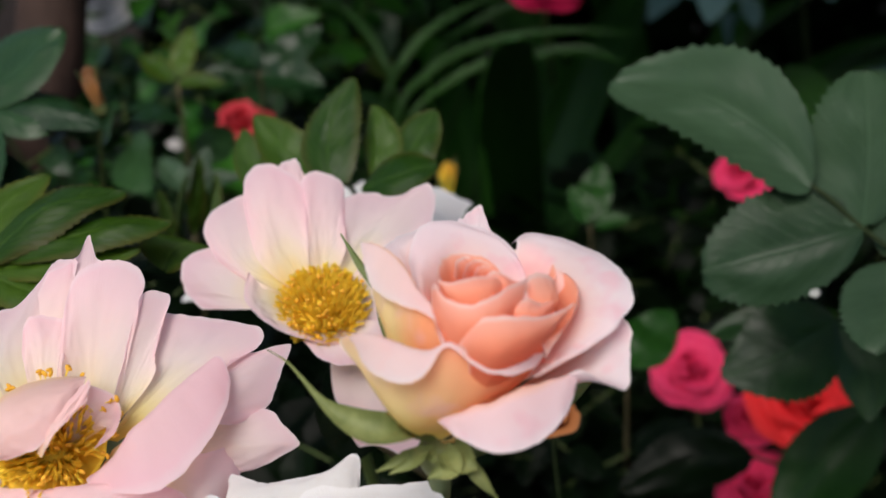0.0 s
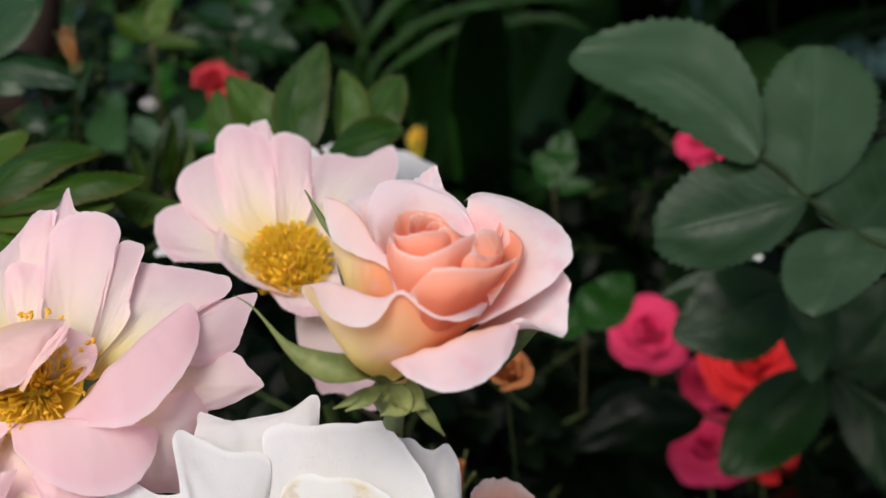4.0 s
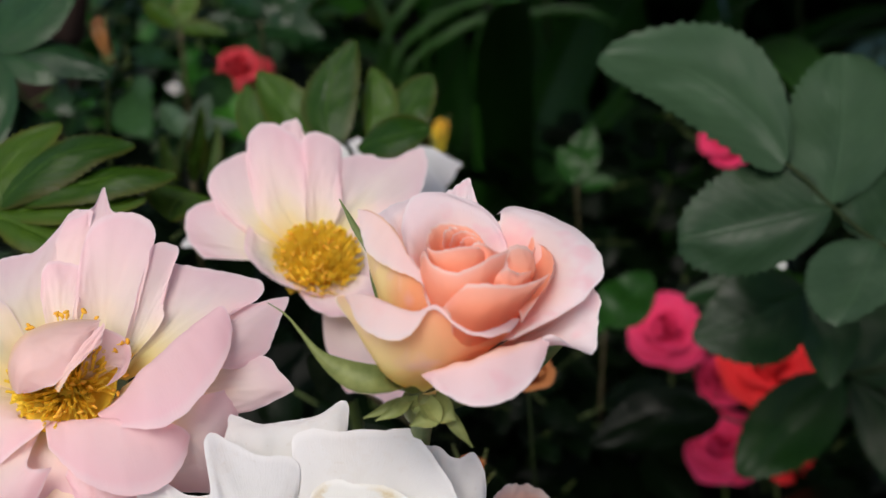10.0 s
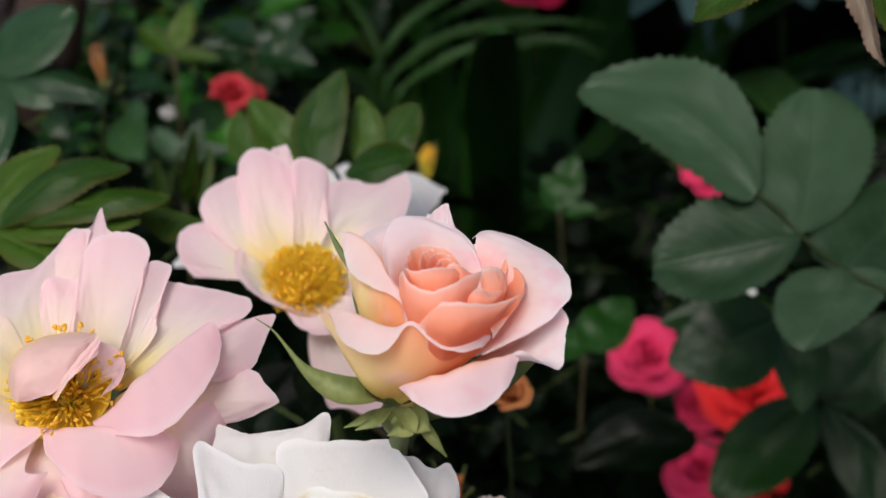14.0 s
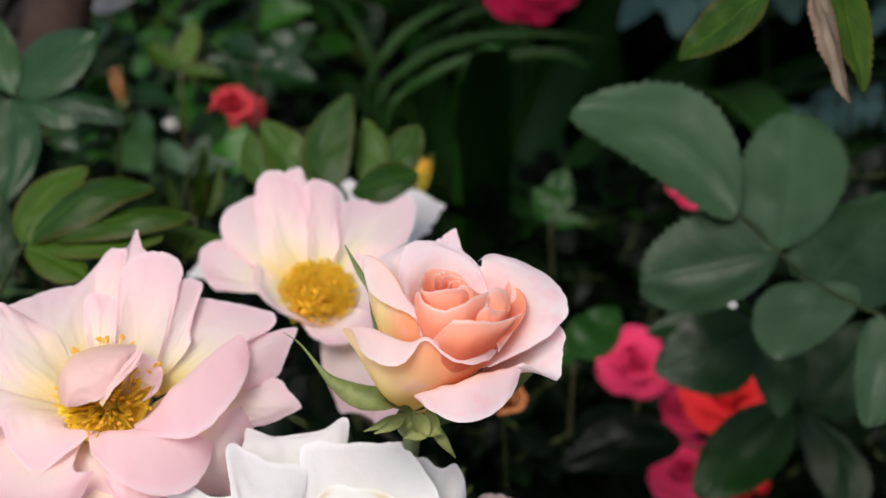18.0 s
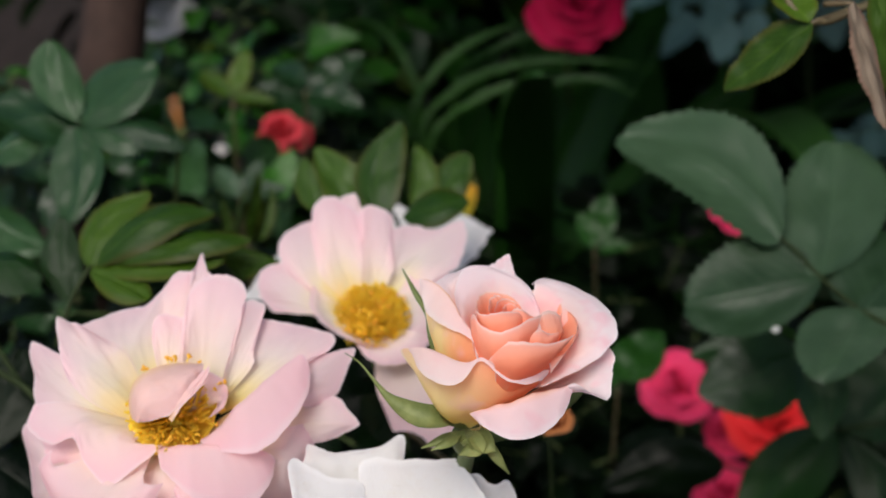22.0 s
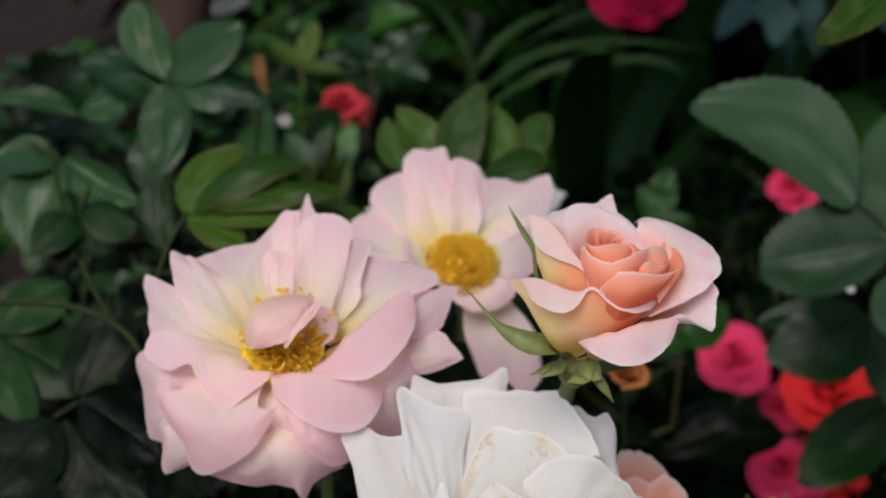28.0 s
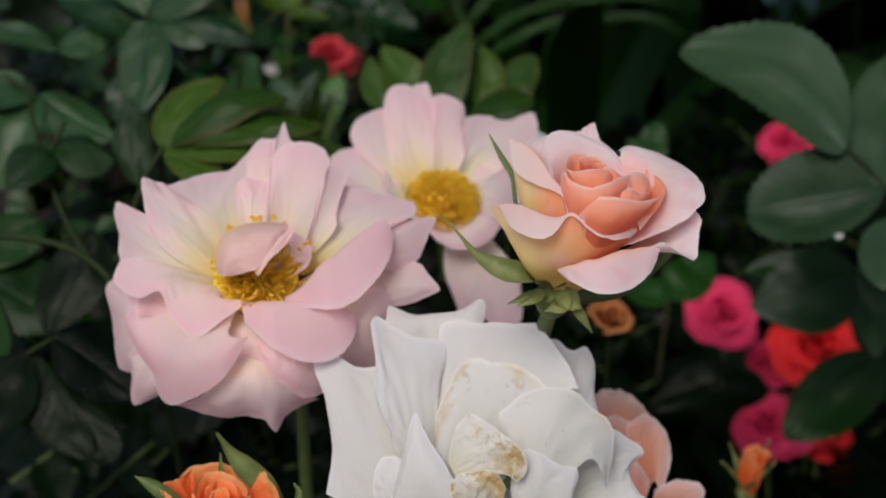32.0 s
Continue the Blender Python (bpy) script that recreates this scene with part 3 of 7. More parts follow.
def tube(name, pts, radii, material, sides=9, uvs=True, smooth=4):
    """A round stem through the given points, smoothed between them."""
    pts = [Vector(p) for p in pts]
    fine_p, fine_r = [], []
    for i in range(len(pts) - 1):
        p0, p1, p2, p3 = pts[max(i - 1, 0)], pts[i], pts[i + 1], pts[min(i + 2, len(pts) - 1)]
        for j in range(smooth):
            f = j / smooth
            fine_p.append(0.5 * ((2 * p1) + (p2 - p0) * f + (2 * p0 - 5 * p1 + 4 * p2 - p3) * f**2 + (3 * p1 - p0 - 3 * p2 + p3) * f**3))
            fine_r.append(radii[i] * (1 - f) + radii[i + 1] * f)
    fine_p.append(pts[-1])
    fine_r.append(radii[-1])
    verts, faces, uv = [], [], []
    for i, (p, r) in enumerate(zip(fine_p, fine_r)):
        way = (fine_p[min(i + 1, len(fine_p) - 1)] - fine_p[max(i - 1, 0)]).normalized()
        a = way.orthogonal().normalized() if i == 0 else (a - way * a.dot(way)).normalized()
        b = way.cross(a)
        for j in range(sides):
            q = 2 * math.pi * j / sides
            verts.append(p + r * (math.cos(q) * a + math.sin(q) * b))
            uv.append((j / sides, i / len(fine_p)))
    for i in range(len(fine_p) - 1):
        for j in range(sides):
            k = (j + 1) % sides
            faces.append((i * sides + j, i * sides + k, (i + 1) * sides + k, (i + 1) * sides + j))
    faces.append(tuple(range(sides))[::-1])
    faces.append(tuple((len(fine_p) - 1) * sides + j for j in range(sides)))
    return mesh_from(name, verts, faces, uv, [material])


def lathe(name, profile, material, sides=18, lumps=0.0, seed=0):
    """A round body from (radius, height) pairs."""
    verts, faces, uv = [], [], []
    for i, (r, z) in enumerate(profile):
        for j in range(sides):
            q = 2 * math.pi * j / sides
            w = r * (1 + lumps * noise.noise(Vector((math.cos(q) * 2 + seed, math.sin(q) * 2, z * 200))))
            verts.append((w * math.cos(q), w * math.sin(q), z))
            uv.append((j / sides, i / len(profile)))
    for i in range(len(profile) - 1):
        for j in range(sides):
            k = (j + 1) % sides
            faces.append((i * sides + j, i * sides + k, (i + 1) * sides + k, (i + 1) * sides + j))
    faces.append(tuple(range(sides))[::-1])
    faces.append(tuple((len(profile) - 1) * sides + j for j in range(sides)))
    return mesh_from(name, verts, faces, uv, [material])


def stamens(flower, count, reach, tall, seed, disc=0.004, z0=0.004, open_=(8, 62), mound=1.0, tips=0.6, m=None, arc=(0.0, 360.0), thread=0.00036):
    """A ring of stamens: yellow threads with brown-gold tips round a golden heart."""
    rng = random.Random(seed)
    tv, tf, av, af = [], [], [], []

    def strand(pts, r, verts, faces):
        base = len(verts)
        for i, p in enumerate(pts):
            way = (pts[min(i + 1, len(pts) - 1)] - pts[max(i - 1, 0)]).normalized()
            a = way.orthogonal().normalized()
            b = way.cross(a)
            for q in range(5):
                w = 2 * math.pi * q / 5
                verts.append(p + r * (math.cos(w) * a + math.sin(w) * b))
        for i in range(len(pts) - 1):
            for q in range(5):
                faces.append((base + i * 5 + q, base + i * 5 + (q + 1) % 5, base + (i + 1) * 5 + (q + 1) % 5, base + (i + 1) * 5 + q))

    for i in range(count):
        az = radians(rng.uniform(*arc))
        away = math.sqrt(rng.uniform(0.01, 1.0))
        lean = radians(open_[0] + (open_[1] - open_[0]) * away * rng.uniform(0.55, 1.0))
        h = tall * rng.uniform(0.7, 1.1)
        out = Vector((math.cos(az), math.sin(az), 0))
        root = out * disc * away + Vector((0, 0, z0 + 0.002 * mound * (1 - away)))
        tip = root + (out * math.sin(lean) * reach + Vector((0, 0, math.cos(lean) * h + 0.001)))
        mid = root.lerp(tip, 0.5) + out * 0.0012 * math.sin(lean) + Vector((rng.uniform(-1, 1), rng.uniform(-1, 1), rng.uniform(0, 1.5))) * 0.0006
        strand([root, root.lerp(mid, 0.6), mid, mid.lerp(tip, 0.6), tip], thread, tv, tf)
        if rng.random() > tips:
            continue
        base = len(av)
        size = rng.uniform(0.00042, 0.00066)
        spin = Euler((rng.uniform(0, 3), rng.uniform(0, 3), rng.uniform(0, 3))).to_matrix()
        for ring in range(4):
            la = -math.pi / 2 + math.pi * (ring + 0.5) / 4
            for q in range(6):
                w = 2 * math.pi * q / 6
                av.append(tip + spin @ Vector((math.cos(la) * math.cos(w) * size, math.cos(la) * math.sin(w) * size * 0.8, math.sin(la) * size * 1.5)))
        for ring in range(3):
            for q in range(6):
                af.append((base + ring * 6 + q, base + ring * 6 + (q + 1) % 6, base + (ring + 1) * 6 + (q + 1) % 6, base + (ring + 1) * 6 + q))
        af.append(tuple(base + q for q in range(6))[::-1])
        af.append(tuple(base + 18 + q for q in range(6)))
    heart = part("disc", lathe("disc", [(0.0005, 0.000), (disc, 0.0005), (disc * 1.15, z0), (disc * 0.9, z0 + 0.002 * mound), (disc * 0.4, z0 + 0.0032 * mound), (0.0002, z0 + 0.0034 * mound)], PISTIL, 16, 0.25), flower, "golden heart of the flower", m)
    tagged(part("stamen_ring", mesh_from("stamen_ring", tv, tf, None, [FILAMENT]), flower, "fine yellow stamen threads", m), kind="stuff")
    tagged(part("pollen_ring", mesh_from("pollen_ring", av, af, None, [ANTHER]), flower, "brown-gold pollen tips", m), kind="stuff")
    return heart


def sepal(flower, az, lean, length, width, bend=40, cup=0.8, ruffle=0.05, point=0.5, **more):
    return petal(flower, az, lean, length, width, [SEPAL, SEPAL], bend=bend, cup=cup, rnd=0.75, point=point, waist=0.75, ruffle=ruffle, thick=0.0007, name="sepal", label="pointed green sepal", fine=0.8, **more)


def hip(flower, r=0.005, h=0.010):
    return part("hip", lathe("hip", [(r * 0.45, -h), (r * 0.8, -h * 0.75), (r, -h * 0.4), (r * 0.92, -h * 0.1), (r * 0.8, 0.001)], SEPAL, 16, 0.08), flower, "rounded green hip below the petals")


def stalk(flower, pts, r, material=None):
    """A stem in world places, which starts at the flower's base."""
    inv = flower.matrix_world.inverted()
    part("stem", tube("stem", [inv @ Vector(p) for p in pts], [r * (0.8 + 0.5 * i / len(pts)) for i in range(len(pts))], material or STEM), flower, "green flower stem")


# ---- leaves ----
def leaflet_mesh(name, teeth, ratio, fold, droop, seed, material, cols=9, depth=0.07, thick=0.004, lower=1.0):
    """A leaflet one unit long along y, with a saw-toothed edge, folded a little along its midrib."""
    rng = random.Random(seed)
    rows = 2 * teeth + 1
    grid, uv = np.zeros((rows, cols, 3)), np.zeros((rows, cols, 2))
    for i in range(rows):
        y = i / (rows - 1)
        w = ratio / 2 * (math.sin(math.pi * min(1.0, y**0.82 * 0.985 + 0.015)) ** 0.72) * (1 - 0.12 * y)
        tooth = (depth * ratio * (0.75 + 0.5 * rng.random()) if i % 2 else 0.0) * min(1.0, 3.5 * w / ratio) if 0 < i < rows - 1 else 0.0
        for j in range(cols):
            v = -1 + 2 * j / (cols - 1)
            x = v * (w + tooth * abs(v) ** 6) * (lower if v < 0 else 2.0 - lower if lower > 0.9 else 1.12)
            yy = y + (0.010 * abs(v) ** 6 if tooth else 0.0)
            z = fold * abs(x) - droop * y * y - 0.01 * math.exp(-((v / 0.1) ** 2))
            z += 0.045 * noise.noise(Vector((x * 4 + seed * 3.3, yy * 4, seed))) + 0.012 * math.sin(yy * 34 - abs(x) * 20) * abs(v) * (1 - abs(v))
            grid[i, j] = (x, yy, z)
            uv[i, j] = (v * 0.5 + 0.5, y)
    return sheet(name, grid, uv, thick, [material, material])


def along(base, tip, up, scale_x=1.0):
    """The matrix that lays a unit leaf from base to tip, its face towards up."""
    base, tip, up = Vector(base), Vector(tip), Vector(up)
    y = tip - base
    size = y.length
    y.normalize()
    z = (up - y * up.dot(y)).normalized()
    x = y.cross(z)
    m = Matrix((x * size * scale_x, y * size, z * size)).transposed().to_4x4()
    m.translation = base
    return m


FINE = {}
# dark and middark carry shade in their colour, not another leaf hue.
for key, material in (("green", LEAF), ("pale", LEAF_PALE), ("fresh", LEAF_FRESH), ("dark", LEAF_SHADE), ("blue", LEAF_BLUE), ("brown", LEAF_BROWN), ("glossy", LEAF_GLOSSY), ("middark", LEAF_HALF_SHADE)):
    FINE[key] = [leaflet_mesh("leaflet", 19 - i, 0.66 - 0.03 * i, 0.10 + 0.12 * i, 0.02 + 0.10 * i, 11 * i + len(key), material, 11, 0.05, lower=0.62 if key == "pale" and i == 0 else 1.0) for i in range(3)]
    FINE[key + "_small"] = [leaflet_mesh("leaflet", 9, 0.58 + 0.05 * i, 0.15 + 0.1 * i, 0.05 + 0.12 * i, 31 * i + len(key), material, 5, 0.06, 0.005) for i in range(4)]


def leaf(label, kind_, blades, rachis=(), group="", r=0.0009):
    """A compound leaf: blades are (base, tip, up, width); the rachis carries them."""
    base = rachis[0] if rachis else blades[0][0]
    ob = thing("rose_leaf", Matrix.Translation(base), label, "leaf", group)
    inv = ob.matrix_world.inverted()
    if rachis:
        part("leaf_stalk", tube("leaf_stalk", [inv @ Vector(p) for p in rachis], [r * (1.3 - 0.5 * i / len(rachis)) for i in range(len(rachis))], STEM_RED, 7), ob)
    for i, (a, b, up, wide) in enumerate(blades):
        part("leaflet", FINE[kind_][i % len(FINE[kind_])], ob, m=inv @ along(a, b, up, wide))
    return ob


def leaf_patch(ob, base, mid, tip, left, right, material, teeth=17, full=0.66, depth=0.085):
    """A toothed leaflet whose midrib runs from base over mid to tip, and whose margins reach out to left and right of mid; places in the world."""
    SEED[0] += 1
    rng = random.Random(SEED[0])
    inv = ob.matrix_world.inverted()
    b, c, t, le, ri = (inv @ Vector(p) for p in (base, mid, tip, left, right))
    rows, cols = 2 * teeth + 1, 13
    grid, uv = np.zeros((rows, cols, 3)), np.zeros((rows, cols, 2))
    size = (t - b).length
    face = (ri - le).cross(t - b).normalized()
    for i in range(rows):
        y = i / (rows - 1)
        spine = b * (2 * (y - 0.5) * (y - 1)) + c * (4 * y * (1 - y)) + t * (2 * y * (y - 0.5))
        w = math.sin(math.pi * min(1.0, 0.012 + 0.988 * y**0.9)) ** full
        tooth = depth * (0.6 + 0.8 * rng.random()) * min(1.0, 2.5 * w) if i % 2 and 0 < i < rows - 1 else 0.0
        for j in range(cols):
            v = -1 + 2 * j / (cols - 1)
            a = abs(v)
            side = (ri - c if v > 0 else le - c) * (a * w * (1 + tooth * a**6))
            lift = 0.035 * noise.noise(Vector((v * 1.6 + SEED[0], y * 3.0, 2.0))) + 0.010 * math.sin(y * 30 - a * 7) * a * (1 - a) - 0.012 * math.exp(-((v / 0.1) ** 2))
            grid[i, j] = spine + side + (t - b) * (0.012 * a**6 if tooth else 0.0) + face * (lift * size - 0.05 * size * a * a * w)
            uv[i, j] = (v * 0.5 + 0.5, y)
    return part("leaflet", sheet("leaflet", grid, uv, 0.0003, [material, material]), ob)


def rose_leaf(label, material, rachis, blades, r=0.0008, full=0.66):
    """A compound leaf: a stalk and the leaflets along it."""
    ob = thing("rose_leaf", Matrix.Translation(rachis[0]), label, "leaf")
    inv = ob.matrix_world.inverted()
    part("leaf_stalk", tube("leaf_stalk", [inv @ Vector(p) for p in rachis], [r * (1.3 - 0.5 * i / len(rachis)) for i in range(len(rachis))], STEM_SHADE, 7), ob)
    for spots in blades:
        leaf_patch(ob, *spots, material, full=full)
    return ob


# ---- ground ----
def ground():
    n = 60
    verts, faces, uv = [], [], []
    rows = [-30 + 60 * (i / n) for i in range(n + 1)]
    warp = [math.copysign((abs(a) / 30) ** 2.2 * 40, a) for a in rows]
    for y in warp:
        for x in warp:
            verts.append((x, y + 1.0, 0.03 * noise.noise(Vector((x * 3, y * 3, 0))) + 0.015 * noise.noise(Vector((x * 11, y * 11, 4)))))
    for i in range(n):
        for j in range(n):
            a = i * (n + 1) + j
            faces.append((a, a + 1, a + n + 2, a + n + 1))
    tagged(new("ground", mesh_from("ground", verts, faces, None, [SOIL])), "dark bare garden soil under the rose bushes", "soil", kind="structure")


ground()


# ---- the half-open peach rose ----
def peach_rose():
    f = thing("peach_rose", pose(-0.0080, 0.2095, 0.8144, 8, 9), "half-open peach rose with pale pink turned-back outer petals", "rose")
    hip(f, 0.0052, 0.0075)
    # petals of the peach
    spread(f, [(3.9, -1.7, 12.3)], [(-1.8, 3.2, 29.1), (1.1, -2.3, 31.7), (4.8, -2.8, 32.9), (8.8, 1.2, 31.9)],
           [(-3.1, 6.8, 34.7), (-2.9, 3.6, 35.2), (-0.9, 1.7, 36.1), (2.5, 1.4, 37.5), (6.4, 3.2, 36.9), (9.1, 5.2, 34.5)], [PEACH_CORE], ruffle=0.0003)
    spread(f, [(3.9, -1.7, 12.3)], [(-1.2, 5.7, 29.3), (1.7, 10.8, 28.2), (6.1, 11.9, 28.1), (8.7, 9.4, 28.0)],
           [(-2.9, 7.5, 33.9), (-2.0, 13.3, 33.7), (0.5, 16.6, 33.4), (3.7, 17.3, 32.7), (6.8, 15.8, 32.4), (9.2, 12.7, 31.3)], [PEACH_CORE], ruffle=0.0003)
    spread(f, [(4.3, -1.3, 16.7)], [(1.1, 3.3, 31.2), (2.9, 7.5, 30.5), (6.1, 8.1, 29.7), (7.7, 6.1, 30.3)],
           [(-0.0, 3.8, 35.7), (0.7, 10.7, 35.4), (2.4, 12.8, 35.0), (3.8, 10.5, 35.1)], [PEACH_CORE], ruffle=0.0003)
    spread(f, [(4.9, -1.2, 16.8)], [(2.5, 3.4, 31.4), (4.9, 7.5, 30.5), (6.6, 7.2, 30.1), (8.2, 5.1, 30.7)],
           [(1.3, 3.0, 36.3), (2.3, 8.6, 35.8), (4.6, 10.8, 35.6), (6.8, 10.3, 35.0), (7.9, 7.5, 34.4)], [PEACH_CORE], ruffle=0.0003)
    spread(f, [(6.1, -1.2, 16.9)], [(4.3, 3.4, 31.6), (6.3, 5.6, 31.3), (7.9, 5.1, 30.6)],
           [(3.2, 3.9, 36.0), (5.1, 8.4, 35.6), (7.2, 8.1, 35.3), (8.7, 6.3, 34.3)], [PEACH_CORE], ruffle=0.0003)
    spread(f, [(7.8, -0.3, 14.7)], [(6.5, 1.1, 31.7), (9.0, 0.1, 32.0), (12.2, 4.0, 30.9)],
           [(5.4, 4.9, 35.7), (7.7, 5.3, 36.5), (9.5, 4.8, 35.7), (11.9, 7.4, 32.5)], [PEACH_CORE], ruffle=0.0003)
    spread(f, [(4.0, -3.7, 12.9)], [(-2.9, -3.4, 28.0), (0.2, -7.5, 29.1), (4.9, -7.8, 30.7), (10.7, -2.6, 29.8)],
           [(-4.1, 6.1, 31.7), (-3.7, 4.1, 34.2), (-2.3, -0.3, 34.8), (-0.1, -3.5, 35.4), (2.7, -4.6, 35.7), (6.2, -2.9, 36.5), (10.0, 1.6, 36.4), (13.6, 6.4, 34.7)], [PEACH_CORE], ruffle=0.0003)
    spread(f, [(7.7, -1.9, 12.1)], [(13.0, 1.5, 28.8), (15.6, 0.3, 28.9), (18.5, 4.4, 28.0)],
           [(12.7, 7.2, 32.1), (13.7, 9.0, 33.2), (16.7, 11.0, 32.7), (18.8, 11.3, 31.4), (19.1, 9.5, 30.5), (18.1, 6.8, 29.9)], [PEACH_CORE], ruffle=0.0003)
    spread(f, [(7.7, -1.9, 12.1)], [(9.6, -2.8, 29.4), (12.6, -3.8, 29.8), (16.3, -0.8, 29.0)],
           [(7.3, -0.0, 31.8), (10.2, -0.3, 33.4), (12.9, 1.0, 33.7), (15.2, 1.5, 32.6), (18.4, 6.3, 31.0)], [PEACH_CORE], ruffle=0.0003)
    spread(f, [(7.3, -0.7, 10.2)], [(13.0, 16.4, 22.5), (16.6, 15.3, 24.6), (18.2, 10.8, 25.1)],
           [(13.0, 27.9, 27.5), (16.4, 26.5, 29.2), (19.6, 23.0, 29.4), (20.3, 18.1, 29.1), (19.3, 12.9, 28.3)], [PEACH_CORE], ruffle=0.0003)
    spread(f, [(7.0, -2.3, 11.4)], [(13.8, -3.8, 26.2), (19.2, 0.6, 25.8), (21.2, 9.0, 26.0), (19.1, 14.9, 25.9)],
           [(16.6, -6.4, 25.8), (20.4, -0.6, 29.5), (23.3, 5.9, 30.5), (23.4, 11.9, 30.6), (22.1, 16.0, 29.6), (20.2, 18.8, 28.3)], [PEACH_CORE], ruffle=0.0003)
    spread(f, [(5.9, -6.0, 13.0)], [(2.4, -9.8, 27.5), (6.5, -12.2, 29.4), (11.9, -10.0, 29.4), (16.5, -3.9, 28.0)],
           [(0.6, -7.8, 28.7), (1.4, -7.0, 31.8), (3.5, -6.8, 34.0), (8.1, -7.2, 35.5), (13.5, -5.7, 34.3), (18.7, -1.0, 32.5), (22.3, 4.0, 31.3)], [PEACH_CORE], ruffle=0.0003)
    spread(f, [(2.0, 1.8, 6.6)], [(-2.7, -1.3, 25.7), (-2.2, 13.6, 24.9), (4.4, 22.3, 25.8), (10.6, 19.2, 25.0), (14.1, 11.9, 22.9)],
           [(-4.4, 3.9, 30.0), (-7.3, 11.2, 30.3), (-7.9, 20.9, 30.5), (-5.4, 29.6, 31.3), (2.5, 32.8, 31.0), (8.6, 30.8, 29.9), (12.9, 24.8, 28.2), (14.4, 18.6, 25.9)], [PEACH_IN])
    spread(f, [(-0.8, 3.3, 5.1)], [(-9.1, 8.7, 24.4), (-6.6, 18.4, 24.9), (-0.9, 26.3, 22.6)],
           [(-16.0, 20.3, 29.3), (-13.6, 24.6, 28.7), (-9.2, 30.4, 28.6), (-4.8, 33.8, 28.6), (0.6, 35.7, 28.1)], [PEACH_IN])
    spread(f, [(2.9, 9.2, 3.2)], [(0.9, 26.8, 21.6), (5.3, 30.4, 21.8), (8.9, 28.0, 21.9)],
           [(0.2, 36.0, 26.7), (3.9, 39.7, 28.8), (6.6, 41.4, 29.7), (7.8, 37.3, 27.1)], [PEACH_IN])
    spread(f, [(3.9, 3.1, 5.0)], [(11.5, -5.1, 18.4), (19.3, 3.1, 22.3), (20.1, 14.2, 26.8), (12.6, 23.6, 26.2)],
           [(14.8, -8.3, 22.9), (22.3, -3.8, 24.6), (29.9, 1.7, 27.9), (33.8, 7.4, 29.6), (32.5, 15.5, 31.1), (28.2, 24.6, 30.4), (20.9, 29.4, 30.1), (15.1, 31.4, 29.4), (12.5, 30.3, 27.4)], [PEACH_IN])
    spread(f, [(2.7, 1.8, 2.9)], [(13.7, -4.9, 15.2), (21.4, 0.8, 16.8), (25.1, 6.2, 20.0)],
           [(22.1, -6.0, 23.1), (24.2, -6.7, 23.9), (28.3, -8.1, 21.9), (32.2, -6.7, 20.4), (33.2, -0.6, 22.7), (33.8, 5.6, 25.0), (31.8, 10.0, 26.2)], [PEACH_IN])
    spread(f, [(-2.6, -1.0, 5.7)], [(-13.2, 9.8, 22.2), (-9.3, 1.5, 24.3), (-1.2, -5.5, 24.7)],
           [(-17.4, 20.6, 31.5), (-13.2, 18.7, 32.5), (-9.2, 12.6, 32.3), (-6.7, 6.2, 31.8), (-3.7, 0.8, 30.9), (-1.8, -4.3, 28.4)], [PEACH_FRONT],
           lip=[(-17.1, 17.6, 30.6), (-15.0, 11.4, 28.5), (-10.8, 4.7, 29.3), (-6.0, -0.3, 30.9), (-3.0, -4.2, 30.5), (-1.9, -6.8, 28.2)])
    spread(f, [(-4.1, -0.8, 2.3), (-0.7, -2.7, 3.1)], [(-15.8, -1.0, 16.3), (-10.4, -7.4, 13.9), (-2.7, -10.5, 16.9), (5.7, -10.1, 19.7), (13.9, -5.7, 21.3)],
           [(-20.9, 5.1, 20.2), (-16.3, 1.7, 24.2), (-9.8, -4.2, 26.5), (-4.9, -6.3, 27.0), (-1.2, -6.6, 28.6), (2.8, -7.8, 28.7), (8.4, -7.5, 27.5), (16.4, -4.2, 25.6)], [PEACH_FRONT],
           lip=[(-18.0, 3.5, 21.5), (-16.1, -4.4, 22.1), (-11.7, -11.0, 23.1), (-6.2, -12.5, 24.8), (-1.3, -7.8, 28.6), (3.7, -12.0, 27.7), (9.5, -12.0, 26.2), (15.8, -5.7, 25.1)])
    spread(f, [(-1.2, -2.2, 2.0), (5.5, -2.9, 3.0)], [(0.9, -9.0, 10.0), (7.2, -10.5, 15.4), (16.1, -7.3, 17.0), (21.0, -2.5, 17.3)],
           [(-2.5, -8.4, 12.8), (2.4, -11.5, 17.3), (7.7, -12.2, 20.1), (14.8, -9.9, 22.1), (20.6, -6.2, 22.6), (24.0, -3.3, 21.8)], [PEACH_LOW],
           lip=[(-0.7, -11.5, 13.5), (2.7, -15.9, 14.1), (8.0, -19.3, 14.6), (13.6, -18.8, 15.6), (19.4, -14.0, 17.7), (23.1, -5.6, 21.8)])
    # end of petals
    # sepals
    blade(f, [(-0.0107, 0.2065, 0.8175), (-0.0151, 0.2011, 0.8232), (-0.0199, 0.2002, 0.8247), (-0.0247, 0.2028, 0.8259), (-0.0292, 0.2066, 0.8276), (-0.0328, 0.2110, 0.8302), (-0.0364, 0.2154, 0.8327), (-0.0404, 0.2181, 0.8344)], [0.0042, 0.0070, 0.0072, 0.0052, 0.0022, 0.0009, 0.0005, 0.0002], SEPAL, (-0.35, -0.45, 0.8), label="long pointed olive-green sepal", cup=0.3)
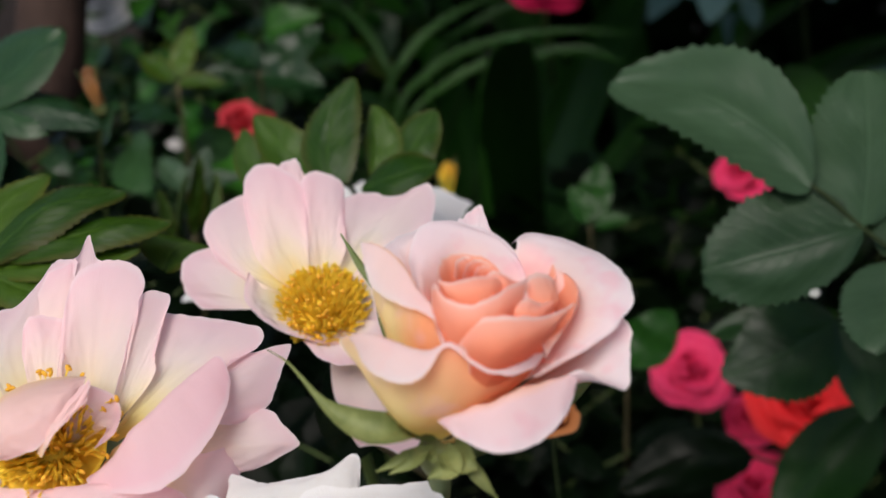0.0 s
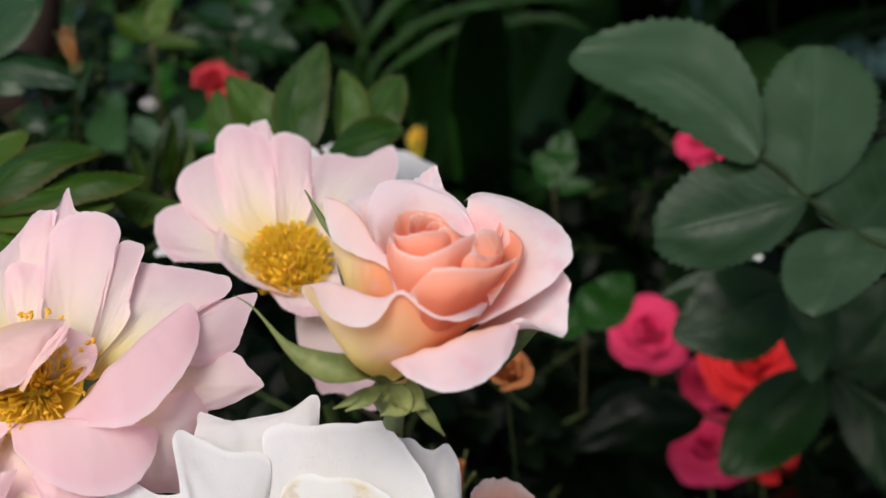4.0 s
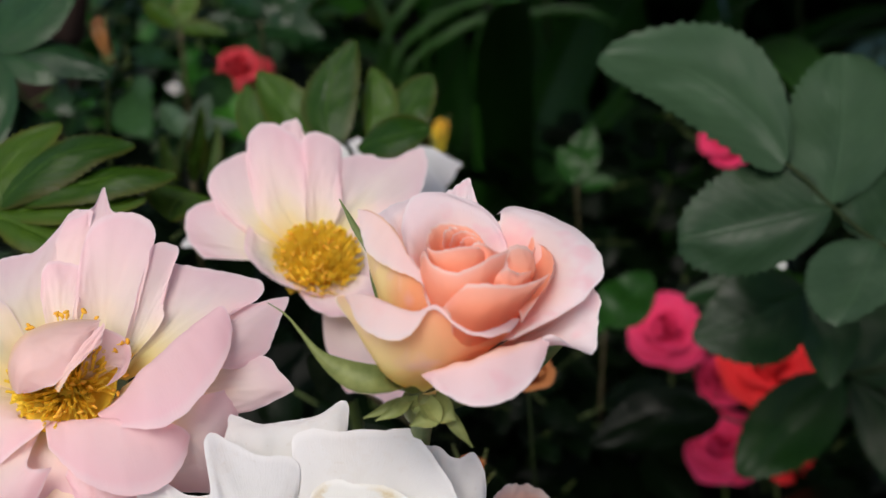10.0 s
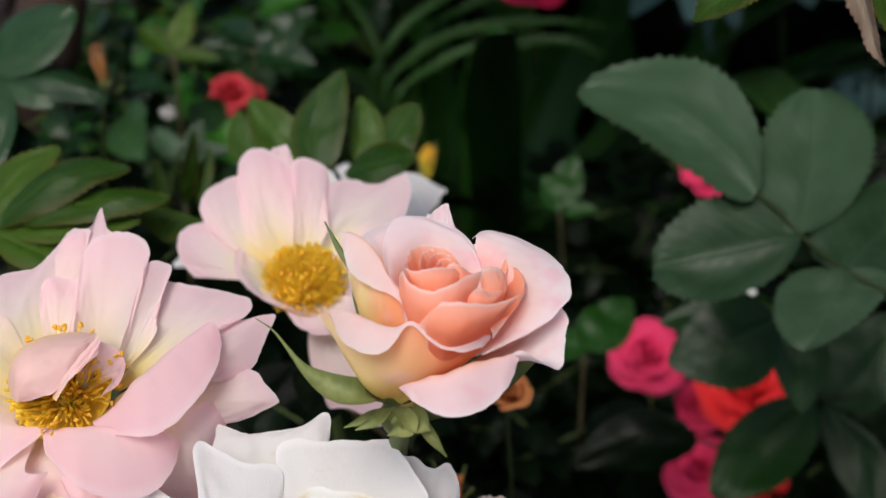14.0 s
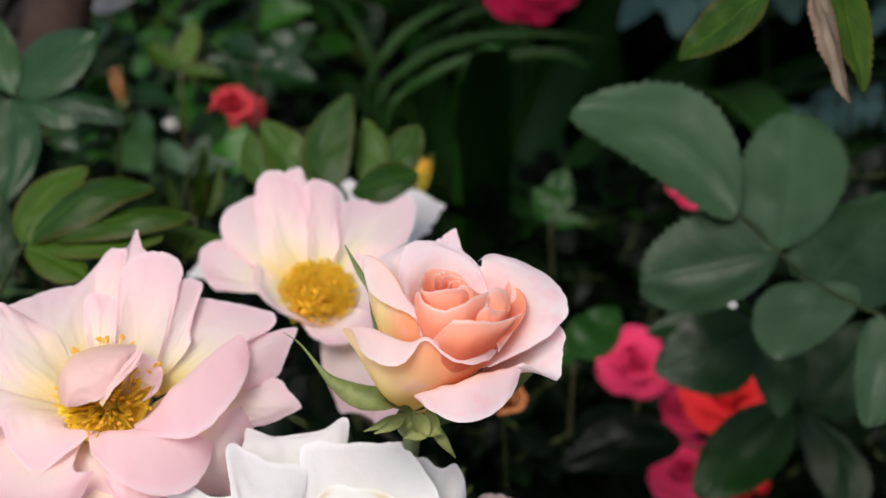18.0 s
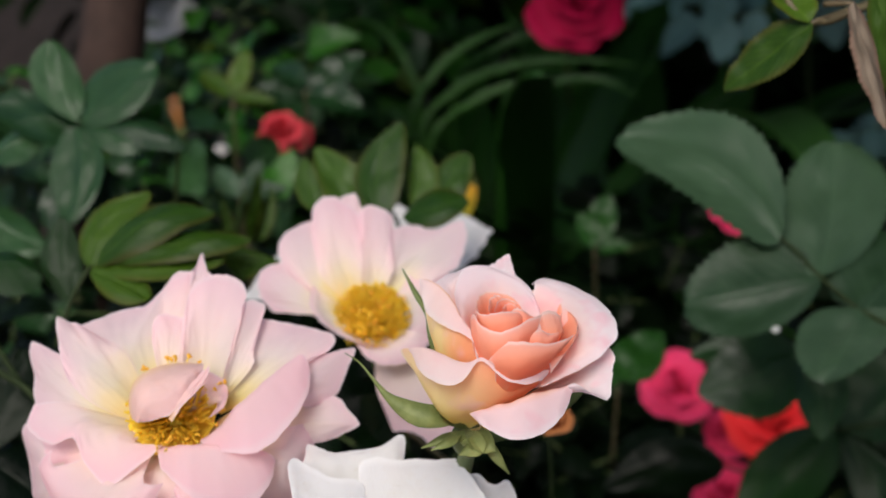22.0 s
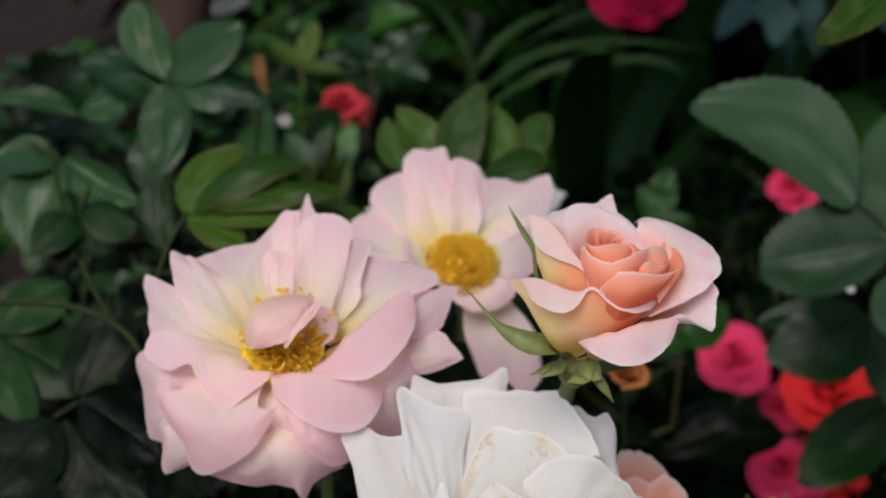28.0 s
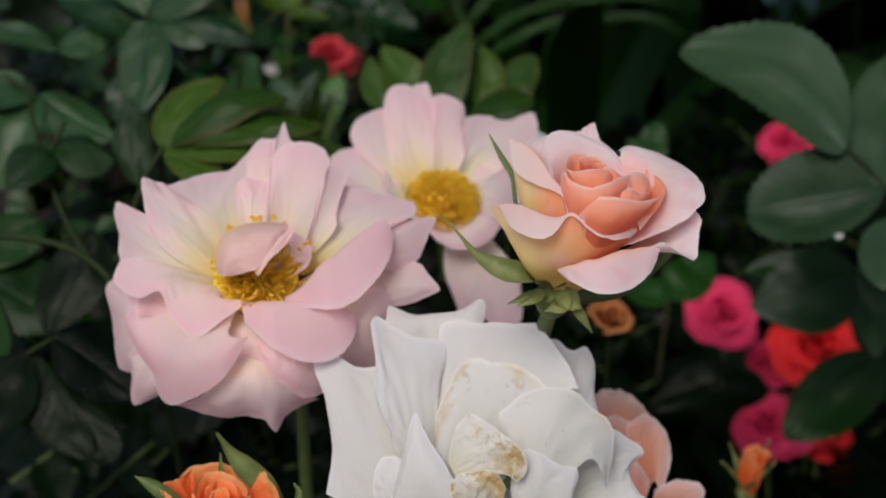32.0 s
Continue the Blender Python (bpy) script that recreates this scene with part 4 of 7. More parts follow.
    for pts, wide in (
        ([(-0.0095, 0.2048, 0.8162), (-0.0149, 0.2008, 0.8176), (-0.0209, 0.1998, 0.8160)], 0.0032),
        ([(-0.0089, 0.2047, 0.8159), (-0.0076, 0.1984, 0.8165), (-0.0114, 0.1967, 0.8154)], 0.0062),
        ([(-0.0050, 0.2048, 0.8156), (-0.0021, 0.1994, 0.8131), (0.0012, 0.1992, 0.8075)], 0.003),
        ([(-0.0069, 0.2041, 0.8167), (-0.0043, 0.1988, 0.8169), (-0.0019, 0.1981, 0.8152)], 0.006),
        ([(-0.0113, 0.2051, 0.8170), (-0.0139, 0.1997, 0.8175), (-0.0184, 0.1987, 0.8159)], 0.003),
    ):
        blade(f, pts, [wide * 0.8, wide, 0.0004], SEPAL, (0.0, -0.8, 0.6), label="short ragged green sepal", cup=0.3)
    blade(f, [(-0.0032, 0.2138, 0.8095), (0.0130, 0.2329, 0.8032), (0.0291, 0.2410, 0.8136), (0.0321, 0.2410, 0.8183)], [0.004, 0.0045, 0.0022, 0.0005], SEPAL_DARK, (0.5, -0.6, 0.6), label="pointed green sepal")
    blade(f, [(-0.0128, 0.2207, 0.8154), (-0.0178, 0.2269, 0.8318), (-0.0185, 0.2317, 0.8378), (-0.0215, 0.2358, 0.8421), (-0.0252, 0.2421, 0.8468)], [0.003, 0.0016, 0.0019, 0.0020, 0.0004], SEPAL_DARK, (-0.6, -0.6, 0.5), label="narrow dark sepal standing behind the petals")
    stalk(f, [(-0.0082, 0.2114, 0.8112), (-0.0099, 0.2193, 0.7997), (-0.0114, 0.2281, 0.7878), (-0.0133, 0.2386, 0.7724), (-0.0108, 0.3125, 0.6643), (-0.0073, 0.3779, 0.4783)], 0.0027)


peach_rose()


# ---- the large open pink rose ----
def pink_rose():
    f = thing("open_pink_rose", pose(-0.0908, 0.2598, 0.7808, 27, -3), "fully open pale pink rose with a yellow heart of stamens", "rose")
    hip(f, 0.006, 0.012)
    # petals of the pink
    spread(f, [(-1.5, -5.4, 31.7)], [(-7.0, 18.0, 38.1), (4.4, 15.2, 37.5), (15.9, 13.8, 38.0)],
           [(-3.4, 34.4, 40.7), (2.4, 37.5, 40.1), (4.7, 45.8, 38.9), (7.7, 37.2, 39.4), (15.7, 30.7, 38.7)], [PINK_IN])
    spread(f, [(-4.6, -7.8, 32.6)], [(-17.6, 2.7, 39.6), (-9.9, 12.2, 38.8), (-0.2, 16.5, 36.3)],
           [(-28.6, 17.5, 43.4), (-19.0, 22.6, 41.5), (-9.9, 26.5, 40.0), (-5.4, 32.2, 40.4), (-1.1, 37.6, 40.5), (3.3, 36.1, 40.2)], [PINK_IN])
    spread(f, [(-8.0, -9.1, 31.9)], [(-21.2, -8.1, 40.2), (-19.4, 0.3, 41.7), (-13.5, 7.8, 40.8)],
           [(-29.7, -0.1, 43.5), (-33.6, 10.1, 43.0), (-35.0, 20.4, 44.9), (-28.3, 16.0, 47.3), (-24.4, 15.2, 43.7), (-20.7, 12.4, 41.2)], [PINK_IN])
    spread(f, [(-6.3, -9.1, 31.7)], [(-21.2, -0.9, 40.8), (-25.2, -6.0, 39.7), (-23.6, -9.8, 37.7)],
           [(-34.3, 10.8, 39.8), (-45.1, 17.6, 37.2), (-43.1, 7.1, 35.0), (-41.2, -4.4, 33.3)], [PINK_IN])
    spread(f, [(-1.1, -6.6, 33.3)], [(-4.1, 1.4, 41.3), (-1.0, 4.5, 40.9), (2.9, 2.0, 41.1)],
           [(-6.4, 11.7, 42.0), (-5.4, 18.6, 43.6), (-1.6, 19.7, 42.9), (1.7, 18.7, 41.8), (2.7, 10.3, 41.4)], [PINK_IN])
    spread(f, [(6.3, -8.0, 31.5)], [(2.3, -0.6, 40.4), (8.1, 5.6, 38.4), (15.9, 1.1, 39.3)],
           [(2.6, 11.6, 42.4), (3.0, 22.7, 43.6), (5.4, 29.9, 44.1), (11.6, 32.9, 43.3), (17.4, 30.9, 42.6), (20.2, 26.5, 42.6), (19.7, 19.6, 43.6)], [PINK_IN])
    spread(f, [(9.1, -9.4, 32.7)], [(13.2, -6.9, 39.5), (17.3, -0.2, 38.2), (21.7, -0.2, 39.1)],
           [(16.8, 5.7, 41.6), (18.5, 15.9, 42.0), (20.7, 22.6, 42.0), (25.5, 22.2, 40.0), (24.4, 15.5, 39.9), (22.3, 6.2, 40.3)], [PINK_IN])
    spread(f, [(11.7, -9.2, 32.7)], [(19.6, 0.4, 37.1), (27.1, 3.4, 36.4), (31.6, -4.1, 37.6)],
           [(22.2, 20.0, 37.2), (31.1, 18.5, 35.3), (38.8, 16.3, 34.1), (45.0, 14.7, 33.6), (44.6, 9.7, 33.5), (39.1, 4.0, 37.1)], [PINK_IN])
    spread(f, [(15.4, -9.4, 29.6)], [(24.6, -4.8, 35.1), (31.6, -4.8, 37.1), (31.5, -11.3, 35.8)],
           [(35.9, 8.1, 34.2), (43.8, 8.6, 32.7), (50.9, 10.5, 31.0), (48.8, 2.3, 31.1), (46.4, -4.0, 30.0), (39.4, -9.9, 32.3)], [PINK_IN])
    spread(f, [(15.3, -10.7, 28.6)], [(30.7, -18.2, 29.0), (35.1, -14.4, 31.7), (35.1, -8.2, 31.5)],
           [(32.5, -19.6, 30.3), (39.6, -18.2, 27.0), (46.3, -16.2, 26.7), (51.8, -13.8, 28.2), (48.9, -9.8, 30.4), (46.0, -6.1, 31.0), (37.4, -5.0, 30.0)], [PINK_IN])
    spread(f, [(13.0, -13.1, 29.4)], [(30.4, -16.1, 33.3), (27.6, -25.8, 32.1), (19.6, -30.0, 30.7)],
           [(38.1, -12.8, 30.1), (38.9, -19.0, 27.7), (35.8, -25.3, 24.2), (32.0, -30.9, 13.5), (25.0, -31.8, 15.9), (19.1, -31.7, 21.7)], [PINK_IN])
    spread(f, [(-1.5, -16.2, 28.2)], [(-11.9, -39.7, 25.6), (0.1, -39.5, 28.6), (10.4, -37.7, 22.7)],
           [(-24.2, -41.9, 18.4), (-13.8, -44.6, 15.4), (-2.2, -45.5, 15.0), (1.4, -46.8, 14.9), (3.4, -48.5, 10.9), (6.6, -44.4, 12.5), (15.9, -38.5, 11.4)], [PINK_IN])
    spread(f, [(-6.3, -14.2, 30.2)], [(-31.5, -27.1, 25.8), (-27.9, -31.1, 24.9), (-21.7, -33.2, 25.2)],
           [(-39.2, -26.0, 20.9), (-38.9, -32.3, 15.8), (-39.2, -36.5, 9.9), (-32.8, -36.6, 13.2), (-26.8, -36.8, 18.9)], [PINK_IN])
    spread(f, [(-7.8, -12.8, 31.4)], [(-29.3, -14.4, 33.3), (-30.6, -20.7, 30.9), (-30.9, -26.0, 25.4)],
           [(-40.8, -5.5, 29.8), (-48.3, -3.3, 24.5), (-46.4, -12.9, 20.5), (-45.4, -24.7, 12.2), (-38.7, -28.2, 14.0)], [PINK_IN])
    spread(f, [(-2.1, -12.7, 25.9)], [(-10.1, -25.6, 31.7), (-0.9, -25.6, 32.1), (7.0, -25.2, 30.5)],
           [(-13.4, -35.4, 27.9), (-5.3, -40.3, 25.8), (2.8, -40.4, 25.1), (10.7, -37.0, 24.6)], [PINK_IN])
    spread(f, [(5.6, -16.7, 29.7)], [(2.6, -30.2, 34.6), (10.3, -35.1, 32.5), (18.4, -32.7, 27.4)],
           [(1.9, -33.6, 33.2), (4.3, -39.8, 31.8), (9.6, -43.5, 25.9), (15.7, -42.9, 19.4), (19.9, -37.7, 18.1)], [PINK_MID])
    spread(f, [(-5.8, -14.6, 32.4)], [(-28.4, -25.0, 37.5), (-16.5, -34.5, 37.8), (-5.8, -31.3, 38.3)],
           [(-32.2, -20.6, 38.8), (-37.6, -22.2, 34.1), (-33.2, -31.4, 31.5), (-28.6, -38.2, 28.2), (-26.8, -43.2, 21.5), (-16.9, -45.4, 26.6), (-7.8, -42.9, 31.7), (-0.2, -33.2, 37.6)], [PINK_MID])
    spread(f, [(-7.0, -10.6, 28.0)], [(-27.0, -12.6, 33.2), (-23.6, -20.0, 32.1), (-19.1, -24.5, 29.4)],
           [(-39.4, -11.8, 33.6), (-35.3, -21.4, 29.4), (-26.9, -28.9, 26.5), (-17.2, -31.2, 27.7)], [PINK_MID])
    spread(f, [(-4.8, -12.9, 31.1)], [(-27.5, -7.2, 40.2), (-19.0, -15.2, 40.7), (-9.1, -19.6, 38.9)],
           [(-39.2, -5.9, 39.7), (-40.5, -12.1, 38.6), (-33.0, -19.1, 38.8), (-25.3, -19.6, 42.8), (-21.8, -26.7, 39.4), (-15.4, -33.0, 37.7), (-8.0, -29.4, 40.0), (-0.9, -22.6, 39.7)], [PINK_IN])
    spread(f, [(-1.3, -14.2, 29.7), (8.7, -14.4, 28.8)], [(-2.5, -19.1, 33.7), (6.0, -21.1, 35.2), (18.0, -20.7, 33.2)],
           [(-2.5, -22.5, 38.6), (4.8, -25.3, 40.9), (13.1, -27.1, 41.3), (21.0, -27.5, 40.3), (27.6, -25.7, 37.4)], [PINK_MID],
           lip=[(-1.4, -28.5, 37.5), (3.7, -34.5, 38.7), (11.2, -39.7, 36.5), (19.2, -40.5, 33.9), (26.9, -35.5, 33.4), (30.1, -26.9, 33.6)])
    spread(f, [(9.1, -14.8, 30.9), (12.7, -11.6, 33.2)], [(10.3, -17.6, 35.0), (16.9, -14.8, 38.0), (25.2, -7.3, 39.5)],
           [(9.3, -21.3, 38.6), (16.1, -19.7, 41.9), (22.1, -15.6, 44.6), (28.4, -9.0, 44.3), (33.8, -1.8, 41.9), (36.7, 3.7, 39.7)], [PINK_MID],
           lip=[(10.8, -23.9, 40.2), (18.2, -28.3, 42.5), (26.0, -29.7, 43.3), (32.9, -24.0, 43.4), (38.5, -14.3, 41.7), (39.5, -3.2, 39.0)])
    spread(f, [(-8.5, -16.8, 45.0), (-9.0, -12.5, 48.5), (-6.7, -6.9, 50.2), (-1.5, -2.8, 49.2), (4.7, -1.0, 47.5), (10.4, -0.9, 45.9)], [(-5.9, -20.0, 48.6), (-4.0, -16.6, 53.8), (-0.6, -14.1, 55.5), (3.4, -11.5, 54.6), (7.6, -7.9, 52.1), (11.2, -3.7, 48.7)],
           [(-3.9, -20.8, 49.1), (-0.2, -21.3, 51.0), (3.5, -21.2, 52.0), (6.8, -18.0, 51.8), (9.7, -12.8, 51.8), (11.4, -5.4, 49.9)], [PINK_HOOD], label="small pink petal curled over the stamens")
    spread(f, [(3.1, -20.6, 49.9), (4.6, -22.5, 50.8)], [(6.6, -16.7, 52.8), (9.0, -19.1, 54.5)],
           [(11.4, -9.7, 52.8), (14.4, -7.8, 54.2), (13.7, -12.2, 53.2)], [PINK_HOOD], label="small pink petal curled over the stamens")
    spread(f, [(3.1, -12.6, 35.8)], [(6.2, -12.2, 43.6), (10.8, -11.1, 41.5), (14.3, -12.3, 42.8)],
           [(5.3, -7.1, 49.1), (10.1, -2.3, 44.8), (14.7, -3.7, 41.9), (17.0, -8.7, 41.6), (16.0, -14.0, 42.6), (12.3, -17.8, 43.8)], [PINK_IN])
    # end of petals
    heart = f.matrix_world.inverted() @ pose(-0.0915, 0.2329, 0.8087, 42, 0)
    part("receptacle", lathe("receptacle", [(0.0020, -0.0030), (0.0075, -0.0022), (0.0115, 0.0002), (0.0122, 0.0008), (0.0112, 0.0006), (0.0060, -0.0012), (0.0010, -0.0018)], PISTIL, 22, 0.2, 5), f, "yellow bowl that holds the stamens", heart)
    stamens(f, 300, 0.0078, 0.0085, 3, disc=0.0058, z0=0.001, open_=(4, 70), mound=0.8, tips=0.10, m=heart)
    stamens(f, 30, 0.0112, 0.004, 9, disc=0.0030, z0=0.0, open_=(72, 95), mound=0.2, tips=1.0, thread=0.00014, m=f.matrix_world.inverted() @ pose(-0.0901, 0.2336, 0.8124, 45, 0), arc=(-35.0, 205.0))
    for az in (20, 92, 164, 236, 308):
        sepal(f, az, 115, 0.024, 0.007, bend=40)
    stalk(f, [(-0.0903, 0.2644, 0.7719), (-0.0895, 0.2770, 0.7559), (-0.0899, 0.2744, 0.6859), (-0.0947, 0.3524, 0.5277)], 0.0022)


pink_rose()


# ---- the open pink rose behind ----
def pink_rose_behind():
    f = thing("open_pink_rose", pose(-0.0427, 0.3366, 0.7792, 34, 3), "open pale pink rose with a broad golden ring of stamens", "rose")
    hip(f, 0.006, 0.012)
    # petals of the rear
    spread(f, [(-3.7, 8.1, 3.5)], [(-21.0, 17.7, 7.5), (-8.6, 26.8, 5.7), (4.4, 23.2, 7.9)],
           [(-15.3, 46.7, 11.0), (-11.6, 51.7, 10.5), (-8.1, 52.0, 10.6), (-5.5, 44.6, 8.3)], [PINK_IN])
    spread(f, [(-4.8, 7.1, 5.2)], [(-17.6, 13.7, 12.0), (-11.6, 22.3, 12.4), (-4.0, 17.3, 12.7)],
           [(-21.9, 28.8, 11.9), (-23.4, 39.2, 13.7), (-22.2, 45.4, 13.9), (-19.5, 48.3, 14.5), (-15.3, 48.4, 14.4), (-10.2, 45.4, 13.6), (-5.3, 40.4, 12.8), (-3.8, 31.7, 12.1)], [PINK_IN])
    spread(f, [(-0.5, 7.2, 5.2)], [(-5.1, 17.9, 11.8), (0.5, 22.4, 11.0), (6.6, 16.3, 11.7)],
           [(-6.5, 36.1, 11.3), (-5.0, 44.1, 12.7), (0.6, 45.3, 12.1), (5.7, 41.9, 11.0), (7.1, 33.2, 10.4), (6.4, 23.1, 11.2)], [PINK_IN])
    spread(f, [(3.7, 6.4, 4.6)], [(4.1, 15.5, 10.1), (12.9, 21.5, 8.9), (16.2, 11.7, 8.7)],
           [(5.8, 37.3, 9.4), (16.0, 40.2, 7.4), (24.1, 39.6, 6.8), (29.1, 42.2, 7.1), (31.9, 43.0, 7.5), (33.8, 33.4, 7.4), (30.4, 21.7, 7.4)], [PINK_IN])
    spread(f, [(3.7, 5.5, 4.1)], [(8.8, 10.1, 9.0), (14.1, 5.6, 8.5), (11.5, -1.7, 7.6)],
           [(14.0, 20.3, 8.1), (26.8, 20.2, 6.5), (29.5, 8.7, 4.1), (24.2, -1.9, 3.6), (13.3, -7.3, 6.5)], [PINK_IN])
    spread(f, [(-6.9, 7.0, 5.2)], [(-15.8, 6.4, 9.8), (-21.8, 14.1, 11.1), (-15.7, 18.9, 11.6)],
           [(-23.9, 10.9, 8.1), (-32.0, 18.4, 10.6), (-35.5, 27.8, 11.7), (-34.1, 32.2, 12.0), (-28.7, 36.5, 12.1), (-22.8, 38.9, 11.1), (-19.0, 31.4, 10.0)], [PINK_IN])
    spread(f, [(-6.8, 5.2, 4.1)], [(-21.3, 1.8, 7.1), (-25.8, 8.9, 9.3), (-21.9, 14.1, 10.0)],
           [(-35.7, 4.3, 4.3), (-41.6, 11.0, 5.1), (-41.3, 20.3, 7.3), (-35.2, 23.2, 7.7), (-26.5, 20.2, 8.0)], [PINK_IN])
    spread(f, [(-3.6, 3.5, 3.0)], [(-16.7, 7.8, 9.5), (-14.2, -1.5, 10.8), (-4.3, -7.4, 9.2)],
           [(-21.2, 11.2, 12.9), (-21.9, 1.7, 14.1), (-17.3, -5.3, 14.4), (-10.3, -10.1, 13.6), (-2.1, -13.1, 12.7), (7.1, -12.9, 10.3)], [PINK_IN])
    spread(f, [(0.6, 2.7, 2.4)], [(-3.3, -6.9, 8.4), (5.0, -10.2, 9.6), (13.2, -4.9, 9.1)],
           [(-5.2, -11.6, 11.4), (-0.6, -17.3, 10.1), (7.2, -19.1, 8.8), (15.4, -15.3, 7.4), (22.6, -5.9, 5.9)], [PINK_IN])
    spread(f, [(4.9, 2.0, 1.8)], [(1.2, -18.1, -3.3), (13.8, -23.5, -3.4), (25.2, -15.4, -4.7)],
           [(5.6, -29.9, -7.2), (8.3, -36.1, -9.9), (14.1, -36.4, -9.0), (18.2, -37.6, -9.9), (22.9, -40.8, -13.1), (28.9, -37.0, -13.3), (29.6, -24.2, -10.2)], [PINK_MID])
    # end of petals
    stamens(f, 520, 0.0062, 0.0080, 5, disc=0.0088, z0=0.006, open_=(0, 72), mound=1.5, tips=0.16)
    stalk(f, [(-0.0432, 0.3422, 0.7710), (-0.0439, 0.3567, 0.7566), (-0.0363, 0.4125, 0.5976), (-0.0349, 0.4778, 0.3816)], 0.0022)


pink_rose_behind()


# ---- the ageing white rose ----
def white_rose():
    f = thing("white_rose", pose(-0.0224, 0.2309, 0.7397, 28, 2), "ageing open white rose with browned petal edges", "rose")
    m = [WHITE, WHITE]
    hip(f, 0.006, 0.012)
    # petals of the white
    spread(f, [(-9.9, -18.8, 31.4)], [(-32.7, 8.9, 51.0), (-20.2, 12.3, 50.6), (-7.2, 10.3, 50.0)],
           [(-34.1, 18.7, 53.2), (-33.9, 24.7, 55.1), (-27.7, 23.3, 53.9), (-19.7, 23.2, 53.6), (-13.4, 24.5, 54.4), (-7.2, 27.1, 56.0), (-6.7, 19.5, 53.0)], [WHITE])
    spread(f, [(7.3, -20.4, 32.2)], [(9.1, -1.9, 46.8), (16.1, -4.8, 44.5), (21.7, -9.0, 41.3)],
           [(10.0, 16.2, 53.8), (14.5, 16.1, 52.3), (18.4, 13.9, 50.6), (21.6, 15.3, 50.3), (23.4, 13.3, 50.0), (24.5, 3.1, 45.1), (26.0, -4.2, 42.2)], [WHITE])
    spread(f, [(-23.5, -28.5, 37.0)], [(-38.6, -29.4, 38.0), (-37.6, -16.2, 45.2), (-30.4, -7.9, 46.1)],
           [(-48.5, -26.1, 39.5), (-47.6, -14.3, 44.3), (-50.3, -1.7, 49.9), (-53.2, 7.2, 52.8), (-48.5, 8.5, 53.6), (-43.5, 6.8, 52.2), (-35.9, 6.8, 52.0)], [WHITE])
    spread(f, [(-20.6, -25.1, 37.0)], [(-29.4, -17.8, 48.7), (-25.5, -9.5, 51.0), (-19.2, -7.7, 49.6)],
           [(-31.1, -12.3, 52.8), (-35.2, -6.7, 55.7), (-36.1, 5.4, 59.6), (-36.9, 16.4, 61.5), (-31.1, 15.1, 59.1), (-24.8, 13.4, 57.7), (-18.6, 13.0, 56.0), (-17.9, 1.3, 52.4)], [WHITE])
    spread(f, [(-6.7, -26.3, 36.9)], [(-18.5, -11.9, 47.8), (-5.7, -5.1, 48.7), (10.3, -5.4, 51.7)],
           [(-18.5, -1.7, 51.5), (-18.8, 10.2, 54.0), (-18.4, 17.3, 56.6), (-10.9, 19.2, 56.6), (-1.4, 19.0, 56.2), (7.7, 18.2, 56.6), (11.4, 13.6, 56.8), (15.8, 6.1, 57.4), (19.0, -1.8, 56.5)], [WHITE])
    spread(f, [(16.5, -22.2, 33.1)], [(23.7, -12.1, 43.9), (28.5, -16.5, 39.4), (29.4, -24.3, 34.9)],
           [(27.3, -6.3, 46.8), (32.4, -8.2, 42.8), (38.4, -10.2, 38.7), (34.2, -15.1, 37.7), (36.5, -20.5, 35.0), (42.0, -23.7, 32.5)], [WHITE])
    spread(f, [(-6.7, -30.5, 38.8)], [(-17.4, -24.7, 48.3), (-8.7, -12.8, 51.7), (2.6, -12.5, 51.7)],
           [(-19.2, -17.3, 50.0), (-18.7, -8.4, 54.0), (-15.8, -1.2, 56.7), (-13.4, 3.4, 58.7), (-10.6, 5.2, 58.8), (-4.5, 4.5, 59.3), (2.3, 3.6, 59.7), (8.0, 0.6, 58.5), (12.0, -3.1, 57.0)], [WHITE_RIM], label="white petal with a browned rim")
    spread(f, [(7.5, -32.5, 40.6)], [(1.1, -19.9, 51.3), (9.9, -16.9, 55.7), (20.6, -19.9, 50.7)],
           [(-0.5, -15.2, 53.5), (-2.2, -10.2, 56.0), (0.9, -6.6, 57.3), (4.6, -4.0, 59.0), (10.6, -3.1, 59.5), (17.9, -3.8, 58.8), (22.6, -6.6, 55.4), (27.7, -10.2, 52.6), (28.7, -15.3, 48.9), (26.6, -24.8, 43.3)], [WHITE_RIM], label="white petal with a browned rim")
    spread(f, [(9.8, -34.9, 38.9)], [(2.8, -32.0, 46.1), (9.3, -28.6, 49.6), (16.2, -31.1, 45.1)],
           [(0.9, -27.2, 49.6), (3.6, -19.5, 54.0), (8.5, -19.7, 53.7), (13.7, -21.8, 52.0), (18.1, -22.0, 50.5), (17.6, -28.8, 45.5)], [WHITE])
    spread(f, [(-15.6, -23.2, 54.3), (-12.9, -27.8, 53.3)], [(-14.2, -17.2, 58.6), (-7.9, -22.6, 59.4), (-2.7, -27.0, 56.1)],
           [(-10.8, -12.5, 61.9), (-5.9, -15.6, 63.3), (-0.7, -19.1, 61.8), (3.9, -22.3, 59.4), (4.9, -25.9, 55.4), (2.1, -28.1, 53.9)], [WHITE_AGED], ruffle=0.0012, label="inner petal stained brown and folded")
    spread(f, [(-8.2, -36.7, 45.5)], [(-13.3, -33.4, 51.7), (-7.7, -32.0, 56.3), (-3.3, -33.5, 52.6)],
           [(-14.9, -29.3, 53.6), (-12.6, -28.0, 56.9), (-8.3, -27.4, 58.4), (-3.9, -27.7, 58.1), (-1.2, -29.1, 55.8), (-1.9, -33.7, 51.2)], [WHITE_AGED], ruffle=0.0012, label="inner petal stained brown and folded")
